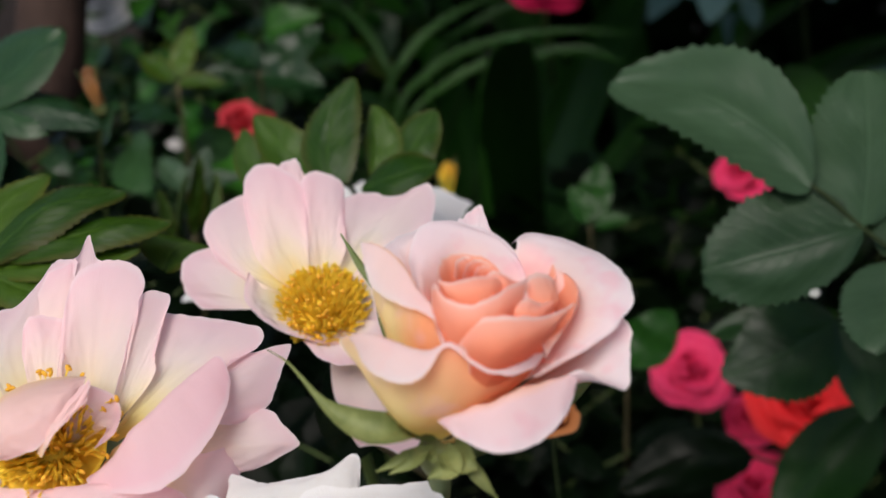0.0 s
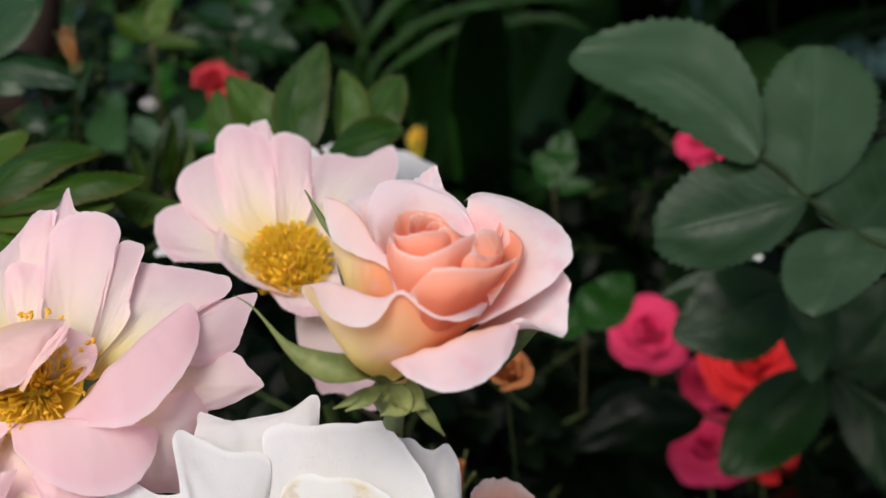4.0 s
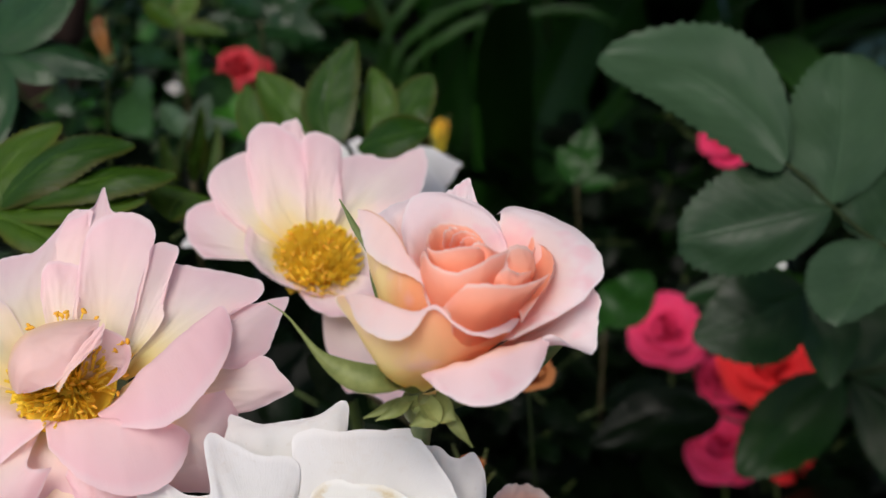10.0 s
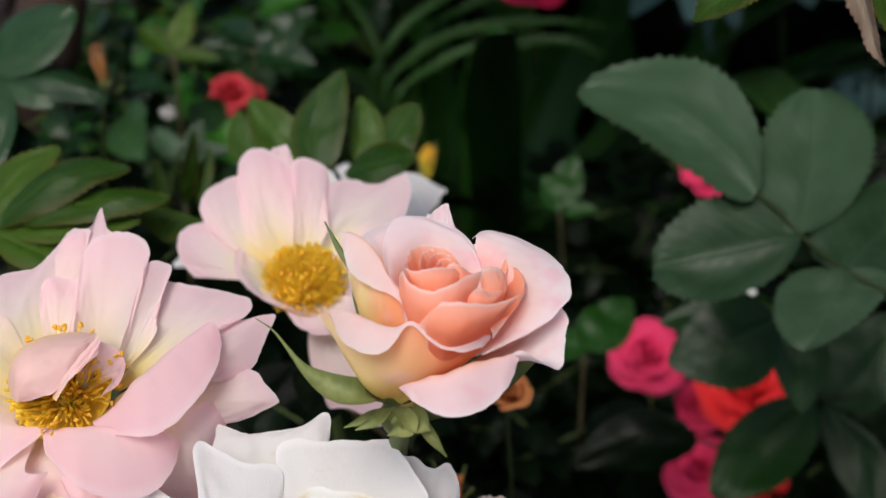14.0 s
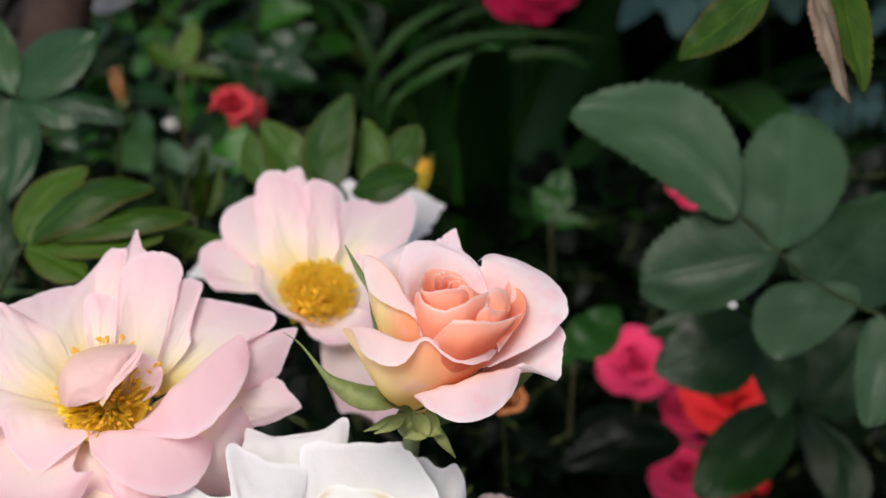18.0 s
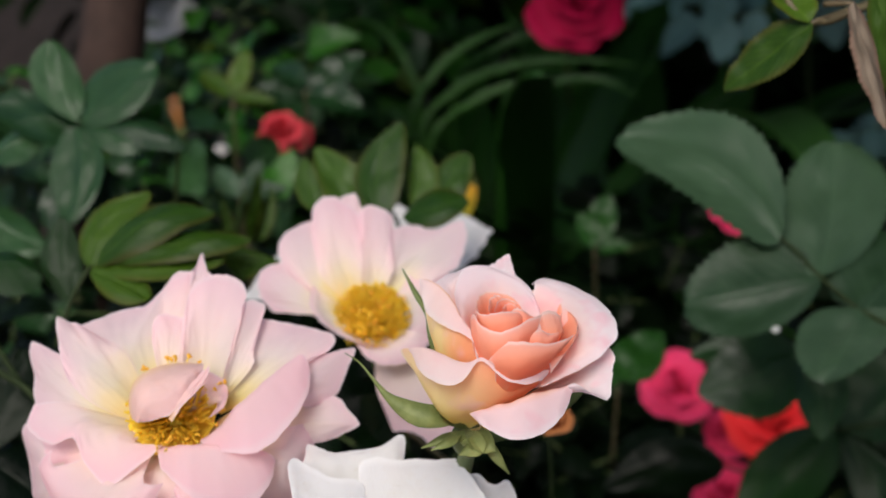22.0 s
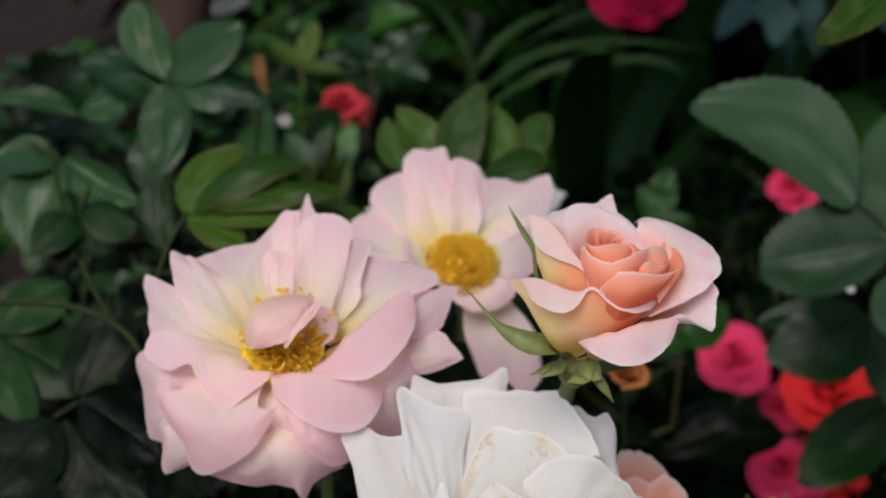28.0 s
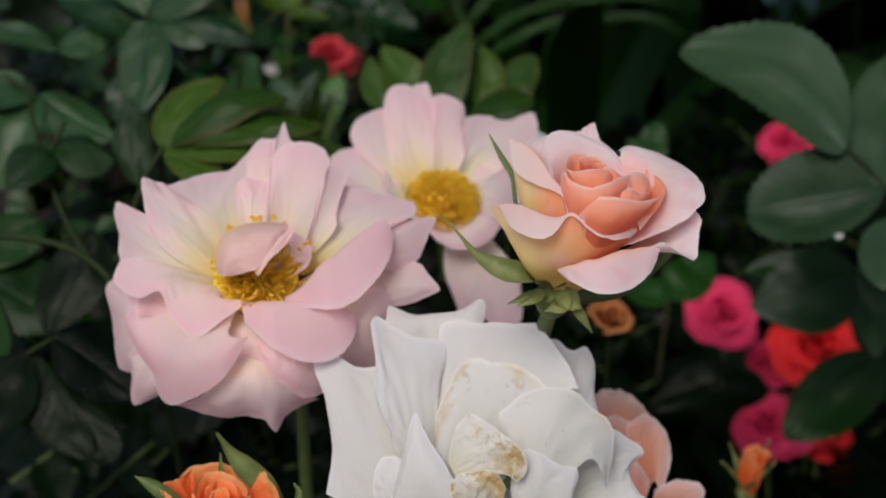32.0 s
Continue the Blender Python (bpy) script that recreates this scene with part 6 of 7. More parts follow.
rose_leaf("upright toothed green rose leaf behind the open pink rose", LEAF_OLIVE, [(-0.0340, 0.4376, 0.7550), (-0.0370, 0.4342, 0.7803), (-0.0412, 0.4307, 0.7870)], [
    ((-0.0436, 0.4300, 0.7854), (-0.0449, 0.4462, 0.8010), (-0.0342, 0.4622, 0.8162), (-0.0553, 0.4484, 0.8006), (-0.0340, 0.4417, 0.8011)),
    ((-0.0203, 0.4375, 0.7832), (-0.0145, 0.4464, 0.7929), (-0.0048, 0.4572, 0.8018), (-0.0201, 0.4530, 0.7973), (-0.0065, 0.4414, 0.7918)),
    ((-0.0513, 0.4377, 0.7826), (-0.0620, 0.4500, 0.7945), (-0.0731, 0.4642, 0.8053), (-0.0704, 0.4498, 0.7890), (-0.0525, 0.4477, 0.7992)),
    ((-0.0344, 0.4312, 0.7834), (-0.0203, 0.4272, 0.7894), (-0.0062, 0.4296, 0.7903), (-0.0197, 0.4381, 0.7937), (-0.0191, 0.4186, 0.7854)),
    ((-0.0287, 0.4373, 0.7825), (-0.0265, 0.4497, 0.7948), (-0.0278, 0.4612, 0.8051), (-0.0328, 0.4520, 0.7947), (-0.0188, 0.4474, 0.7947)),
    ((-0.0718, 0.4494, 0.7788), (-0.0779, 0.4583, 0.7882), (-0.0793, 0.4698, 0.7984), (-0.0839, 0.4599, 0.7866), (-0.0714, 0.4571, 0.7905))])
rose_leaf("pale grey-green leaf between the canes", LEAF_GLOSSY, [(-0.2377, 0.4407, 0.8009), (-0.2229, 0.4378, 0.7930)], [
    ((-0.2229, 0.4378, 0.7930), (-0.2045, 0.4307, 0.7850), (-0.1867, 0.4240, 0.7779), (-0.2042, 0.4419, 0.7901), (-0.2071, 0.4199, 0.7810)),
    ((-0.2242, 0.4375, 0.7924), (-0.2337, 0.4259, 0.7825), (-0.2339, 0.4073, 0.7611), (-0.2483, 0.4310, 0.7808), (-0.2194, 0.4235, 0.7804)),
    ((-0.2234, 0.4380, 0.7935), (-0.2393, 0.4423, 0.7950), (-0.2579, 0.4415, 0.7905), (-0.2413, 0.4506, 0.7988), (-0.2384, 0.4288, 0.7894))])
rose_leaf("green leaf by the crossing canes, darkened for shade", LEAF_GLOSSY_SHADE, [(-0.1950, 0.3872, 0.7995), (-0.1999, 0.3823, 0.7893)], [
    ((-0.1999, 0.3823, 0.7893), (-0.1884, 0.3836, 0.7909), (-0.1755, 0.3798, 0.7860), (-0.1901, 0.3910, 0.7929), (-0.1841, 0.3712, 0.7826)),
    ((-0.1670, 0.3813, 0.7738), (-0.1711, 0.3915, 0.7871), (-0.1716, 0.4044, 0.8008), (-0.1792, 0.3913, 0.7874), (-0.1630, 0.3923, 0.7878)),
    ((-0.1999, 0.3818, 0.7883), (-0.2071, 0.3747, 0.7879), (-0.2149, 0.3661, 0.7796), (-0.2147, 0.3814, 0.7889), (-0.1992, 0.3680, 0.7820))])
rose_leaf("mid-green leaf near the bare soil", LEAF_GLOSSY, [(-0.1796, 0.4859, 0.7970), (-0.1982, 0.4887, 0.8051), (-0.2278, 0.4849, 0.8002)], [
    ((-0.2278, 0.4847, 0.7998), (-0.2142, 0.4879, 0.8053), (-0.2018, 0.4948, 0.8094), (-0.2172, 0.4961, 0.8090), (-0.2094, 0.4773, 0.8008)),
    ((-0.1785, 0.4849, 0.8043), (-0.2044, 0.4968, 0.8139), (-0.2311, 0.5059, 0.8177), (-0.2070, 0.5104, 0.8198), (-0.2045, 0.4825, 0.8067)),
    ((-0.1787, 0.4810, 0.7958), (-0.1864, 0.4666, 0.7844), (-0.1924, 0.4524, 0.7733), (-0.2000, 0.4680, 0.7843), (-0.1759, 0.4658, 0.7816)),
    ((-0.2278, 0.4844, 0.7990), (-0.2437, 0.4861, 0.8046), (-0.2720, 0.4896, 0.8057), (-0.2464, 0.4959, 0.8071), (-0.2444, 0.4781, 0.8016)),
    ((-0.1757, 0.4844, 0.7932), (-0.1685, 0.4690, 0.7830), (-0.1701, 0.4568, 0.7709), (-0.1782, 0.4695, 0.7803), (-0.1606, 0.4682, 0.7803))])
rose_leaf("glossy leaf catching the light low by the pink rose", LEAF_GLOSSY_SHADE, [(-0.2463, 0.3682, 0.7516), (-0.2327, 0.3648, 0.7426)], [
    ((-0.2327, 0.3646, 0.7422), (-0.2135, 0.3563, 0.7364), (-0.1944, 0.3468, 0.7279), (-0.2115, 0.3741, 0.7463), (-0.2188, 0.3445, 0.7304)),
    ((-0.2349, 0.3657, 0.7448), (-0.2253, 0.3761, 0.7521), (-0.2108, 0.3858, 0.7574), (-0.2312, 0.3834, 0.7591), (-0.2117, 0.3693, 0.7501)),
    ((-0.2350, 0.3642, 0.7416), (-0.2294, 0.3476, 0.7287), (-0.2178, 0.3346, 0.7182), (-0.2422, 0.3516, 0.7293), (-0.2144, 0.3437, 0.7281))])
rose_leaf("broad leaf low beside the pink rose, darkened for shade", LEAF_SHADE, [(-0.2062, 0.3359, 0.7223), (-0.1961, 0.3388, 0.7276)], [
    ((-0.1961, 0.3388, 0.7276), (-0.1790, 0.3308, 0.7224), (-0.1613, 0.3201, 0.7115), (-0.1760, 0.3450, 0.7291), (-0.1827, 0.3176, 0.7182)),
    ((-0.1971, 0.3395, 0.7290), (-0.1913, 0.3555, 0.7441), (-0.1864, 0.3712, 0.7588), (-0.2043, 0.3577, 0.7457), (-0.1766, 0.3569, 0.7455)),
    ((-0.2062, 0.3355, 0.7213), (-0.2140, 0.3208, 0.7141), (-0.2264, 0.3072, 0.7051), (-0.2315, 0.3271, 0.7155), (-0.2013, 0.3117, 0.7072)),
    ((-0.2018, 0.3356, 0.7211), (-0.1825, 0.3148, 0.7072), (-0.1747, 0.3030, 0.6948), (-0.1978, 0.3117, 0.7020), (-0.1676, 0.3126, 0.7007))])
# end of leaves
spray = bpy.data.objects["rose_leaf"]
spot = part("dropping", lathe("dropping", [(0.0002, 0.0), (0.0016, 0.0001), (0.0014, 0.0002), (0.0002, 0.0004)], SPLASH, 14, 0.5, 3), spray, "dried white bird dropping")
spot.matrix_basis = spray.matrix_world.inverted() @ pose(0.1186, 0.3927, 0.7426, 55, 0, 0) @ Matrix.Diagonal((1.3, 1.0, 1.0, 1))
leaf("young green leaf with a red margin", "fresh", [
    ((0.1024, 0.3146, 0.8914), (0.0772, 0.3224, 0.8689), (-0.55, -0.55, 0.62), 0.78), ((0.1016, 0.3149, 0.8921), (0.0931, 0.3369, 0.9044), UP, 0.8)], [(0.1285, 0.3327, 0.8936), (0.1022, 0.3156, 0.8913)], r=0.0008)
leaf("rose leaf seen on its brownish underside", "brown", [
    ((0.1119, 0.3069, 0.8996), (0.1197, 0.2851, 0.8644), (-0.9, -0.35, 0.1), 0.36)], [(0.1064, 0.3167, 0.8969), (0.1125, 0.3088, 0.8988)], r=0.0008)
leaf("small green leaf beside the brownish one", "fresh", [((0.1206, 0.3127, 0.9025), (0.1289, 0.2969, 0.8637), (0.35, -0.8, 0.4), 0.5)], [(0.1098, 0.3175, 0.8985), (0.1206, 0.3131, 0.9023)], r=0.0007)
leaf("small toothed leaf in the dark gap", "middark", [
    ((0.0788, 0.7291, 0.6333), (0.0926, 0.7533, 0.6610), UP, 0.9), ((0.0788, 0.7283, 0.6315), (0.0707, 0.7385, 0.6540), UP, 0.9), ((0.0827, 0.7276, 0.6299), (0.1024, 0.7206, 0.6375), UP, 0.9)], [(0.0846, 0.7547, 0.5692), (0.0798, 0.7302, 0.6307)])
leaf("toothed leaf between the two pink roses, darkened for shade", "dark", [((-0.0329, 0.3340, 0.7374), (-0.0487, 0.3301, 0.7535), (0.0, -0.7, 0.7), 1.2)], [(-0.0185, 0.3377, 0.7208), (-0.0330, 0.3357, 0.7364)])
leaf("mid-green leaf low behind the peach rose, darkened for shade", "middark", [((0.0753, 0.5598, 0.6249), (0.1047, 0.5889, 0.6388), UP, 1.0), ((0.0754, 0.5585, 0.6220), (0.0513, 0.5821, 0.6265), UP, 1.0)], [(0.0763, 0.5891, 0.5452), (0.0756, 0.5609, 0.6225)])


leaf("glossy leaf catching the light above the fan", "pale", [
    ((-0.1447, 0.6519, 0.7107), (-0.1315, 0.6615, 0.7301), UP, 0.9), ((-0.1446, 0.6512, 0.7091), (-0.1157, 0.6456, 0.7179), UP, 0.8), ((-0.1464, 0.6511, 0.7091), (-0.1612, 0.6695, 0.7263), UP, 0.8)], [(-0.1484, 0.6693, 0.6533), (-0.1456, 0.6532, 0.7087)])
leaf("mid-green rose leaf above the coral bloom", "glossy", [
    ((-0.1143, 0.8022, 0.7301), (-0.0760, 0.8221, 0.7496), UP, 0.9), ((-0.1162, 0.8014, 0.7283), (-0.0768, 0.7782, 0.7261), UP, 0.9), ((-0.1183, 0.8030, 0.7318), (-0.1454, 0.8316, 0.7457), UP, 0.9), ((-0.1202, 0.8014, 0.7282), (-0.1539, 0.8037, 0.7330), UP, 0.9)], [(-0.1289, 0.8282, 0.6434), (-0.1177, 0.8038, 0.7287)])
leaf("bright leaf high behind the pink rose", "fresh", [
    ((-0.1603, 0.7537, 0.7440), (-0.1513, 0.7761, 0.7686), UP, 0.7), ((-0.1622, 0.7529, 0.7423), (-0.1851, 0.7712, 0.7578), UP, 0.7), ((-0.1603, 0.7521, 0.7406), (-0.1326, 0.7426, 0.7440), UP, 0.7)], [(-0.1684, 0.7721, 0.6647), (-0.1614, 0.7547, 0.7413)])
leaf("folded young leaves like spears behind the pink rose", "fresh", [
    ((-0.1214, 0.5377, 0.7292), (-0.1149, 0.5531, 0.7622), (0.8, -0.5, 0.2), 0.45), ((-0.1272, 0.5375, 0.7292), (-0.1234, 0.5498, 0.7555), (-0.8, -0.5, 0.2), 0.4), ((-0.1156, 0.5378, 0.7293), (-0.1060, 0.5491, 0.7530), (0.5, -0.8, 0.2), 0.45), ((-0.1301, 0.5375, 0.7291), (-0.1349, 0.5471, 0.7501), (0.5, -0.8, 0.2), 0.4)], [(-0.1275, 0.5551, 0.6720), (-0.1218, 0.5395, 0.7284)])


# ---- canes and trunk ----
def cane(label, pts, r, material, name="rose_cane", cat="stem"):
    f = thing(name, Matrix.Translation(pts[0]), label, cat)
    part("cane", tube("cane", [Vector(p) - Vector(pts[0]) for p in pts], [r * (1 - 0.35 * i / len(pts)) for i in range(len(pts))], material, 10), f)
    return f


trunk = cane("smooth brown trunk of an old shrub", [(-0.3262, 0.9011, -0.0100), (-0.3145, 0.9075, 0.6094), (-0.3014, 0.9291, 0.6818), (-0.2874, 0.9582, 0.7468), (-0.2783, 1.0660, 0.8900)], 0.033, BARK, "shrub_trunk", "trunk")
root = trunk.matrix_world.translation
for pts in ([(-0.2817, 1.0377, 0.8511), (-0.2175, 1.1879, 0.9157), (-0.0879, 1.4355, 0.9754)], [(-0.2795, 1.0625, 0.8820), (-0.3462, 1.2042, 0.9566), (-0.4270, 1.3439, 1.0271)], [(-0.2783, 1.0657, 0.8892), (-0.2899, 1.2709, 0.9816), (-0.2865, 1.5918, 1.0872)]):
    part("limb", tube("limb", [Vector(p) - root for p in pts], [0.018, 0.013, 0.006], BARK, 9), trunk, "forking brown limb")
cane("green rose cane crossing the dark leaves", [(-0.2562, 0.3446, 0.7675), (-0.2079, 0.3469, 0.7676), (-0.1801, 0.3443, 0.7593), (-0.1648, 0.3354, 0.7388), (-0.1580, 0.3552, 0.6389), (-0.1787, 0.4115, -0.0100)], 0.0015, STEM_SHADE)
cane("thin arching green rose cane among dark leaves", [(-0.1772, 0.3449, 0.7555), (-0.1933, 0.3643, 0.7678), (-0.2088, 0.3910, 0.7909), (-0.2239, 0.4298, 0.8045)], 0.0011, STEM_SHADE)
cane("slender cane holding the young red-edged leaves", [(0.2808, 0.3987, -0.0100), (0.1822, 0.3650, 0.8181), (0.1373, 0.3357, 0.8877), (0.1028, 0.3176, 0.8908), (0.0930, 0.3377, 0.9060)], 0.0014, STEM_RED)


# ---- strap-leaved clump at the back ----
def strap_mesh(seed):
    rng = random.Random(seed)
    rows, cols = 18, 5
    grid, uv = np.zeros((rows, cols, 3)), np.zeros((rows, cols, 2))
    arch = rng.uniform(0.5, 0.85)
    for i in range(rows):
        y = i / (rows - 1)
        w = 0.040 * (math.sin(math.pi * (0.12 + 0.88 * y)) ** 0.6) * (1 - 0.35 * y) + 0.001
        a = 1.35 - 2.1 * arch * y
        base = grid[i - 1, cols // 2] if i else np.zeros(3)
        mid = base + (np.array((0, math.cos(a), math.sin(a))) / (rows - 1) if i else 0)
        for j in range(cols):
            v = -1 + 2 * j / (cols - 1)
            grid[i, j] = mid + np.array((v * w, 0, 0.3 * abs(v) * w))
            uv[i, j] = (v * 0.5 + 0.5, y)
    return sheet("strap_leaf", grid, uv, 0.003, [STRAP, STRAP])


def lily_clump(at, count, seed, size, spread=360.0, start=0.0):
    rng = random.Random(seed)
    f = thing("lily_clump", Matrix.Translation(at), "clump of dark green arching strap leaves", "plant")
    meshes = [strap_mesh(seed * 10 + i) for i in range(4)]
    for i in range(count):
        s = size * rng.uniform(0.75, 1.15)
        part("strap_leaf", meshes[i % 4], f, m=pose(rng.uniform(-0.05, 0.05), rng.uniform(-0.05, 0.05), 0, rng.uniform(-14, 10), 0, start + spread * (i + rng.uniform(-0.3, 0.3)) / count) @ Matrix.Scale(s, 4))
    return f


lily_clump((0.02, 1.46, 0.02), 12, 3, 0.95)
lily_clump((0.26, 1.66, 0.02), 12, 5, 1.0)

lily = thing("lily_clump", Matrix.Translation((0.0100, 1.2500, 0.0100)), "clump of green strap leaves arching out of the shade", "plant")
for pts, wide in (
    ([(-0.0534, 1.2069, 0.5449), (-0.0143, 1.2285, 0.5921), (0.0442, 1.2387, 0.6128), (0.1222, 1.2316, 0.6187), (0.1957, 1.2084, 0.6133)], [0.004, 0.013, 0.013, 0.009, 0.001]),
    ([(-0.0422, 1.1853, 0.5451), (0.0069, 1.2052, 0.5881), (0.0635, 1.2034, 0.6067), (0.1080, 1.1839, 0.6106)], [0.004, 0.012, 0.012, 0.001]),
    ([(-0.0648, 1.2404, 0.5468), (-0.0355, 1.2652, 0.6015), (0.0080, 1.2693, 0.6336), (0.0604, 1.2583, 0.6563)], [0.004, 0.013, 0.012, 0.002]),
    ([(0.0334, 1.1840, 0.5887), (0.0892, 1.1836, 0.6105), (0.1364, 1.1742, 0.6123), (0.1717, 1.1481, 0.6016)], [0.003, 0.012, 0.013, 0.001]),
    ([(-0.0499, 1.2205, 0.5752), (-0.0690, 1.2438, 0.6284), (-0.0956, 1.2473, 0.6617), (-0.1270, 1.2405, 0.6723)], [0.004, 0.011, 0.010, 0.001]),
    ([(-0.0149, 1.2867, 0.5752), (0.0367, 1.3055, 0.6156), (0.0906, 1.3028, 0.6323), (0.1470, 1.2908, 0.6278)], [0.004, 0.013, 0.012, 0.001]),
):
    foot = Vector((0.01, 1.25, 0.01)).lerp(Vector((pts[0][0], pts[0][1], 0.01)), 0.3)
    blade(lily, [foot, foot.lerp(Vector(pts[0]), 0.7), *pts], [0.006, 0.010] + wide, STRAP, (0.0, -0.5, 0.85), "strap_leaf", cup=0.25, rows=30, cols=7)


# ---- bushes ----
def bush(name, label, at, blobs, kinds, seed, count, size, lift=0.5, group="bushes", face=(0.0, -0.35, 0.8)):
    """A shrub: canes that fork up from the soil, and compound leaves of five leaflets through the given round masses."""
    rng = random.Random(seed)
    f = thing(name, Matrix.Translation(at), label, "bush", group)
    inv = f.matrix_world.inverted()
    total = sum(b[3] for b in blobs)
    for x, y, z, share, rx, ry, rz in blobs:
        for k in range(3):
            tip = Vector((x + rng.uniform(-0.7, 0.7) * rx, y + rng.uniform(-0.7, 0.7) * ry, z + rng.uniform(-0.2, 0.7) * rz))
            root = Vector((at[0] + rng.uniform(-0.08, 0.08), at[1] + rng.uniform(-0.08, 0.08), at[2] - 0.01))
            mid = root.lerp(tip, 0.55) + Vector((rng.uniform(-0.04, 0.04), rng.uniform(-0.04, 0.04), 0.05))
            part("cane", tube("cane", [inv @ root, inv @ mid, inv @ tip], [0.0026, 0.002, 0.0012], STEM_SHADE, 7), f)
        for k in range(int(count * share / total)):
            while True:
                p = Vector((rng.uniform(-1, 1), rng.uniform(-1, 1), rng.uniform(-1, 1)))
                if 0.25 < p.length < 1:
                    break
            c = Vector((x + p.x * rx, y + p.y * ry, z + p.z * rz))
            heading = Vector((p.x + rng.uniform(-0.8, 0.8), p.y + rng.uniform(-0.9, 0.6), lift * p.z + rng.uniform(-0.5, 0.35))).normalized()
            up = (Vector(face) + Vector((rng.uniform(-0.45, 0.45), rng.uniform(-0.45, 0.45), rng.uniform(-0.2, 0.3)))).normalized()
            if abs(up.dot(heading)) > 0.85:
                heading = (heading + Vector((0.7, -0.3, 0))).normalized()
            s = size * rng.uniform(0.7, 1.2)
            side = heading.cross(up).normalized()
            kind_ = rng.choice(kinds)
            part("leaf_stalk", TWIG, f, m=inv @ along(c - heading * s * 1.3, c, up))
            for a, b, w in ((0.0, 1.0, 1.0), (-0.55, 0.75, 1.0), (-0.5, 0.75, -1.0), (-1.05, 0.6, 1.0), (-1.0, 0.6, -1.0))[: 5 if s > size * 0.85 else 3]:
                root = c + heading * s * a
                way = heading if a == 0.0 else (side * w + heading * 0.45).normalized()
                dip = up * rng.uniform(-0.25, 0.1)
                part("leaflet", rng.choice(FINE[kind_ + "_small"]), f, m=inv @ along(root, root + (way + dip) * s * b, up + side * w * 0.3, rng.uniform(0.9, 1.15)))
    return f


TWIG = tube("leaf_stalk", [(0, 0, 0), (0, 0.5, 0.01), (0, 1, 0)], [0.016, 0.013, 0.01], STEM, 5, smooth=1)
bush("rose_bush", "dark green rose bush around the brown trunk", (-0.30, 0.95, 0.0), [
    (-0.33, 0.78, 0.62, 3, 0.18, 0.14, 0.16), (-0.20, 1.05, 0.62, 3, 0.16, 0.16, 0.16), (-0.45, 1.0, 0.5, 2, 0.2, 0.2, 0.2)], ["green", "glossy", "glossy", "dark"], 5, 160, 0.042)
# Leaves of the next two bushes have the shade in their colour.
bush("rose_bush", "rose bush below the blooms, deep shade in its leaf colour", (-0.05, 0.62, 0.0), [
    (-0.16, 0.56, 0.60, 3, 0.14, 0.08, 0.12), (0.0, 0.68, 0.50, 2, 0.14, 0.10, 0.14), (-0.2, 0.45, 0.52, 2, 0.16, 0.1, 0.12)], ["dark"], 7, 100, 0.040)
bush("rose_bush", "rose bush with red blooms, leaves darkened for shade", (0.26, 0.86, 0.0), [
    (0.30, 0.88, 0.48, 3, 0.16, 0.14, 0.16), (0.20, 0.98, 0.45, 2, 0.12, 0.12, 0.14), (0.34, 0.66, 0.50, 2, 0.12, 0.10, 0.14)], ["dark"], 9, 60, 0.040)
bush("blue_leaved_shrub", "shrub with dull blue-green leaves at the back", (0.42, 1.35, 0.0), [
    (0.34, 1.22, 0.74, 3, 0.20, 0.14, 0.16), (0.55, 1.2, 0.62, 2, 0.2, 0.16, 0.2)], ["blue"], 11, 55, 0.050, face=(0.0, -0.6, 0.6))
bush("rose_bush", "far green rose bush under the hedge", (-0.12, 1.55, 0.0), [
    (-0.20, 1.40, 0.66, 3, 0.22, 0.16, 0.18), (0.0, 1.6, 0.7, 2, 0.25, 0.16, 0.2)], ["green", "glossy", "fresh"], 13, 90, 0.048)


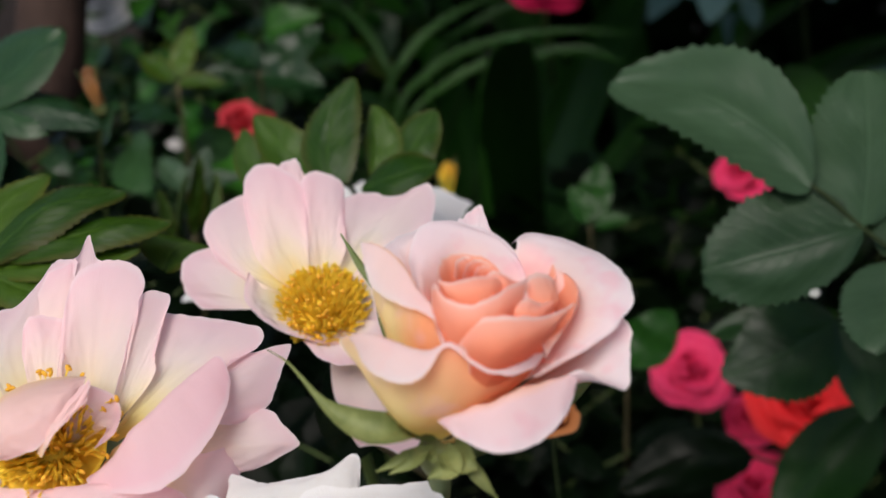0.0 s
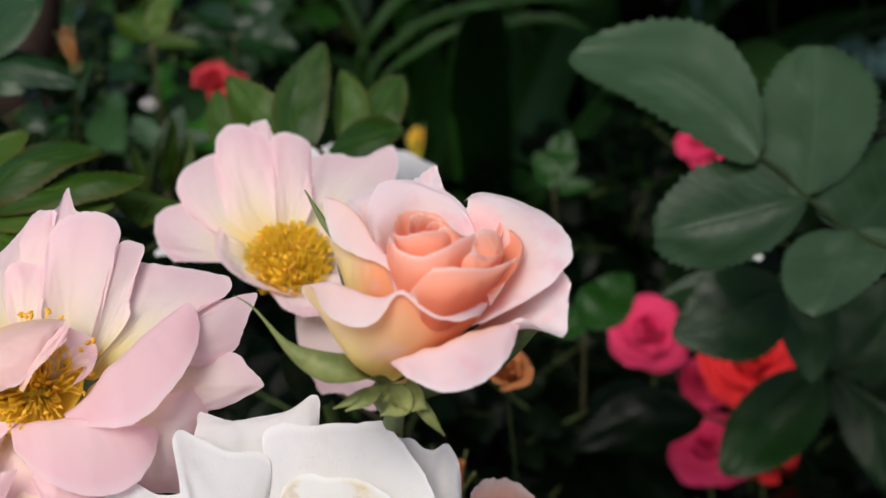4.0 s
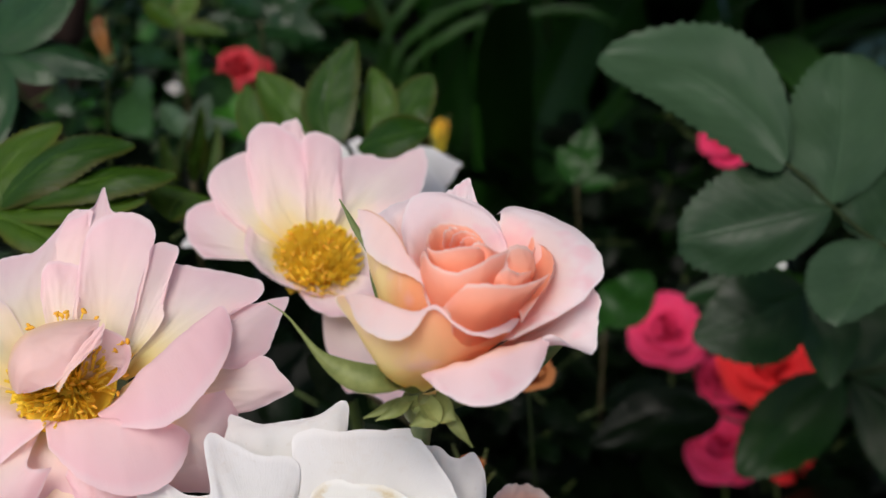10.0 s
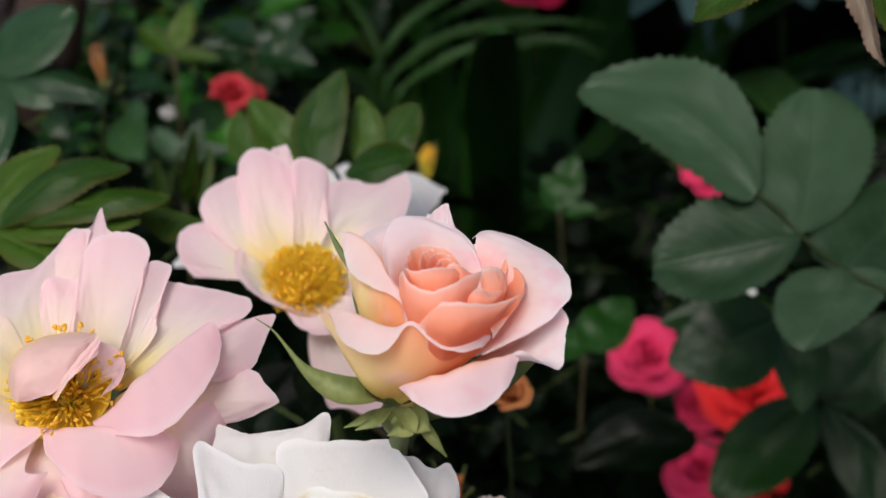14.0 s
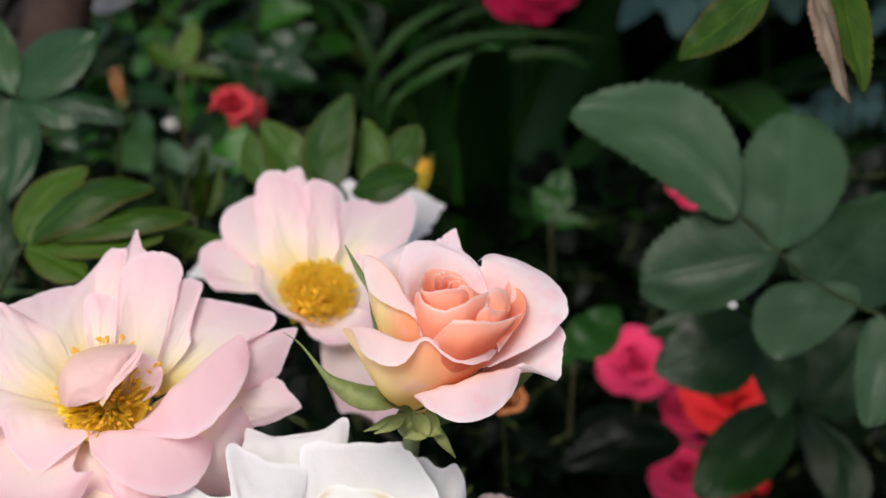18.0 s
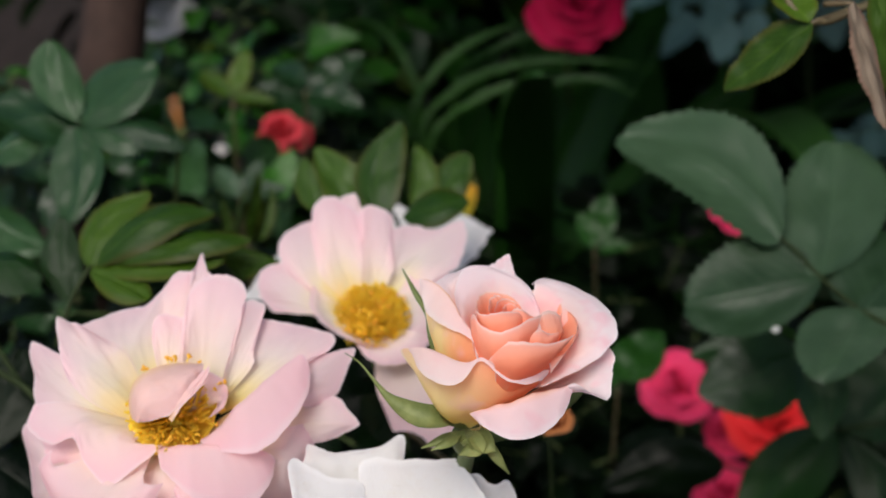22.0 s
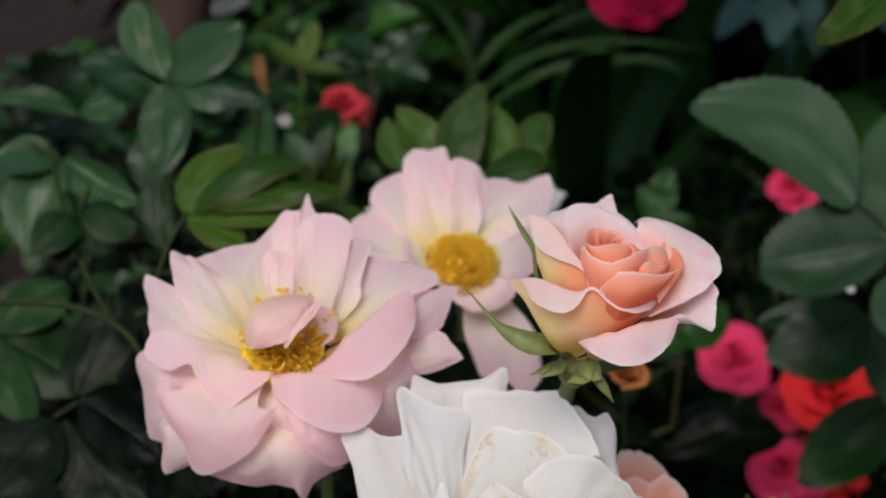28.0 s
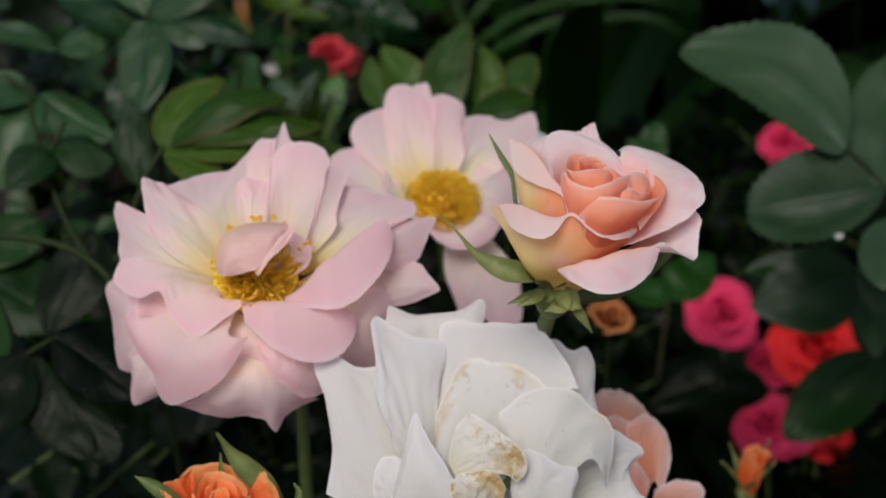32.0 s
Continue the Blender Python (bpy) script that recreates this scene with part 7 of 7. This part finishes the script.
def leaf_mass(name, label, category, count, spot, size, material, seed, tilt=0.9):
    """Countless leaves in one mass; spot() draws the place of each."""
    rng = random.Random(seed)
    base = leaflet_mesh("leaf", 4, 0.6, 0.2, 0.1, 3, material, 3, 0.05, 0.004)
    nv = len(base.vertices)
    co = np.empty(nv * 3, dtype=np.float64)
    base.vertices.foreach_get("co", co)
    co = co.reshape(-1, 3)
    polys = [tuple(p.vertices) for p in base.polygons]
    uvb = np.zeros((nv, 2))
    for lp in base.loops:
        uvb[lp.vertex_index] = base.uv_layers[0].data[lp.index].uv
    bpy.data.meshes.remove(base)
    verts, faces, uvs = [], [], []
    for k in range(count):
        rot = Euler((rng.uniform(-tilt, tilt), rng.uniform(-tilt, tilt), rng.uniform(0, 6.28))).to_matrix()
        m = np.array(rot) * rng.uniform(*size)
        verts.append(co @ m.T + np.array(spot(rng)))
        faces += [tuple(k * nv + i for i in p) for p in polys]
        uvs.append(uvb)
    me = mesh_from(name, np.concatenate(verts), faces, np.concatenate(uvs), [material])
    return tagged(new(name, me), label, category, kind="stuff")


def hedge_spot(r):
    x = r.triangular(-0.86, 3.6, 0.1)
    return x, 2.05 + 0.12 * math.sin(2.1 * x) + r.uniform(-0.2, 0.45), (2.0 + 0.2 * math.sin(3.3 * x) + 0.12 * math.sin(9 * x)) * r.random() ** 1.25


def canopy_spot(r):
    a, q = r.uniform(0, 2 * math.pi), math.sqrt(r.random())
    return 0.66 + 1.10 * q * math.cos(a), 1.36 + 0.84 * q * math.sin(a), 1.22 + (0.42 * (1 - q * q) + 0.05) * r.random() - 0.16 * r.random()


# Hedge rises past what is seen, to keep sky off the background.
leaf_mass("hedge", "tall leafy hedge behind the rose bed, shade in its colour", "hedge", 16000, hedge_spot, (0.05, 0.10), LEAF_DEEP_SHADE, 77)
# Unseen canopy, added only to block sky and sun over the background.
leaf_mass("shrub_crown", "unseen leafy canopy added to shade the back of the bed", "foliage", 11000, canopy_spot, (0.06, 0.12), LEAF_DEEP_SHADE, 78, 0.5)
# Fills the gaps under the roses; its near-black colour stands for shade.
leaf_mass("undergrowth", "tangle of lower leaves under the roses, coloured as shade", "foliage", 3600,
          lambda r: (r.uniform(-0.55, 0.65), r.uniform(0.56, 1.25), 0.10 + 0.38 * r.random()), (0.035, 0.06), LEAF_SHADE, 79, 0.9)
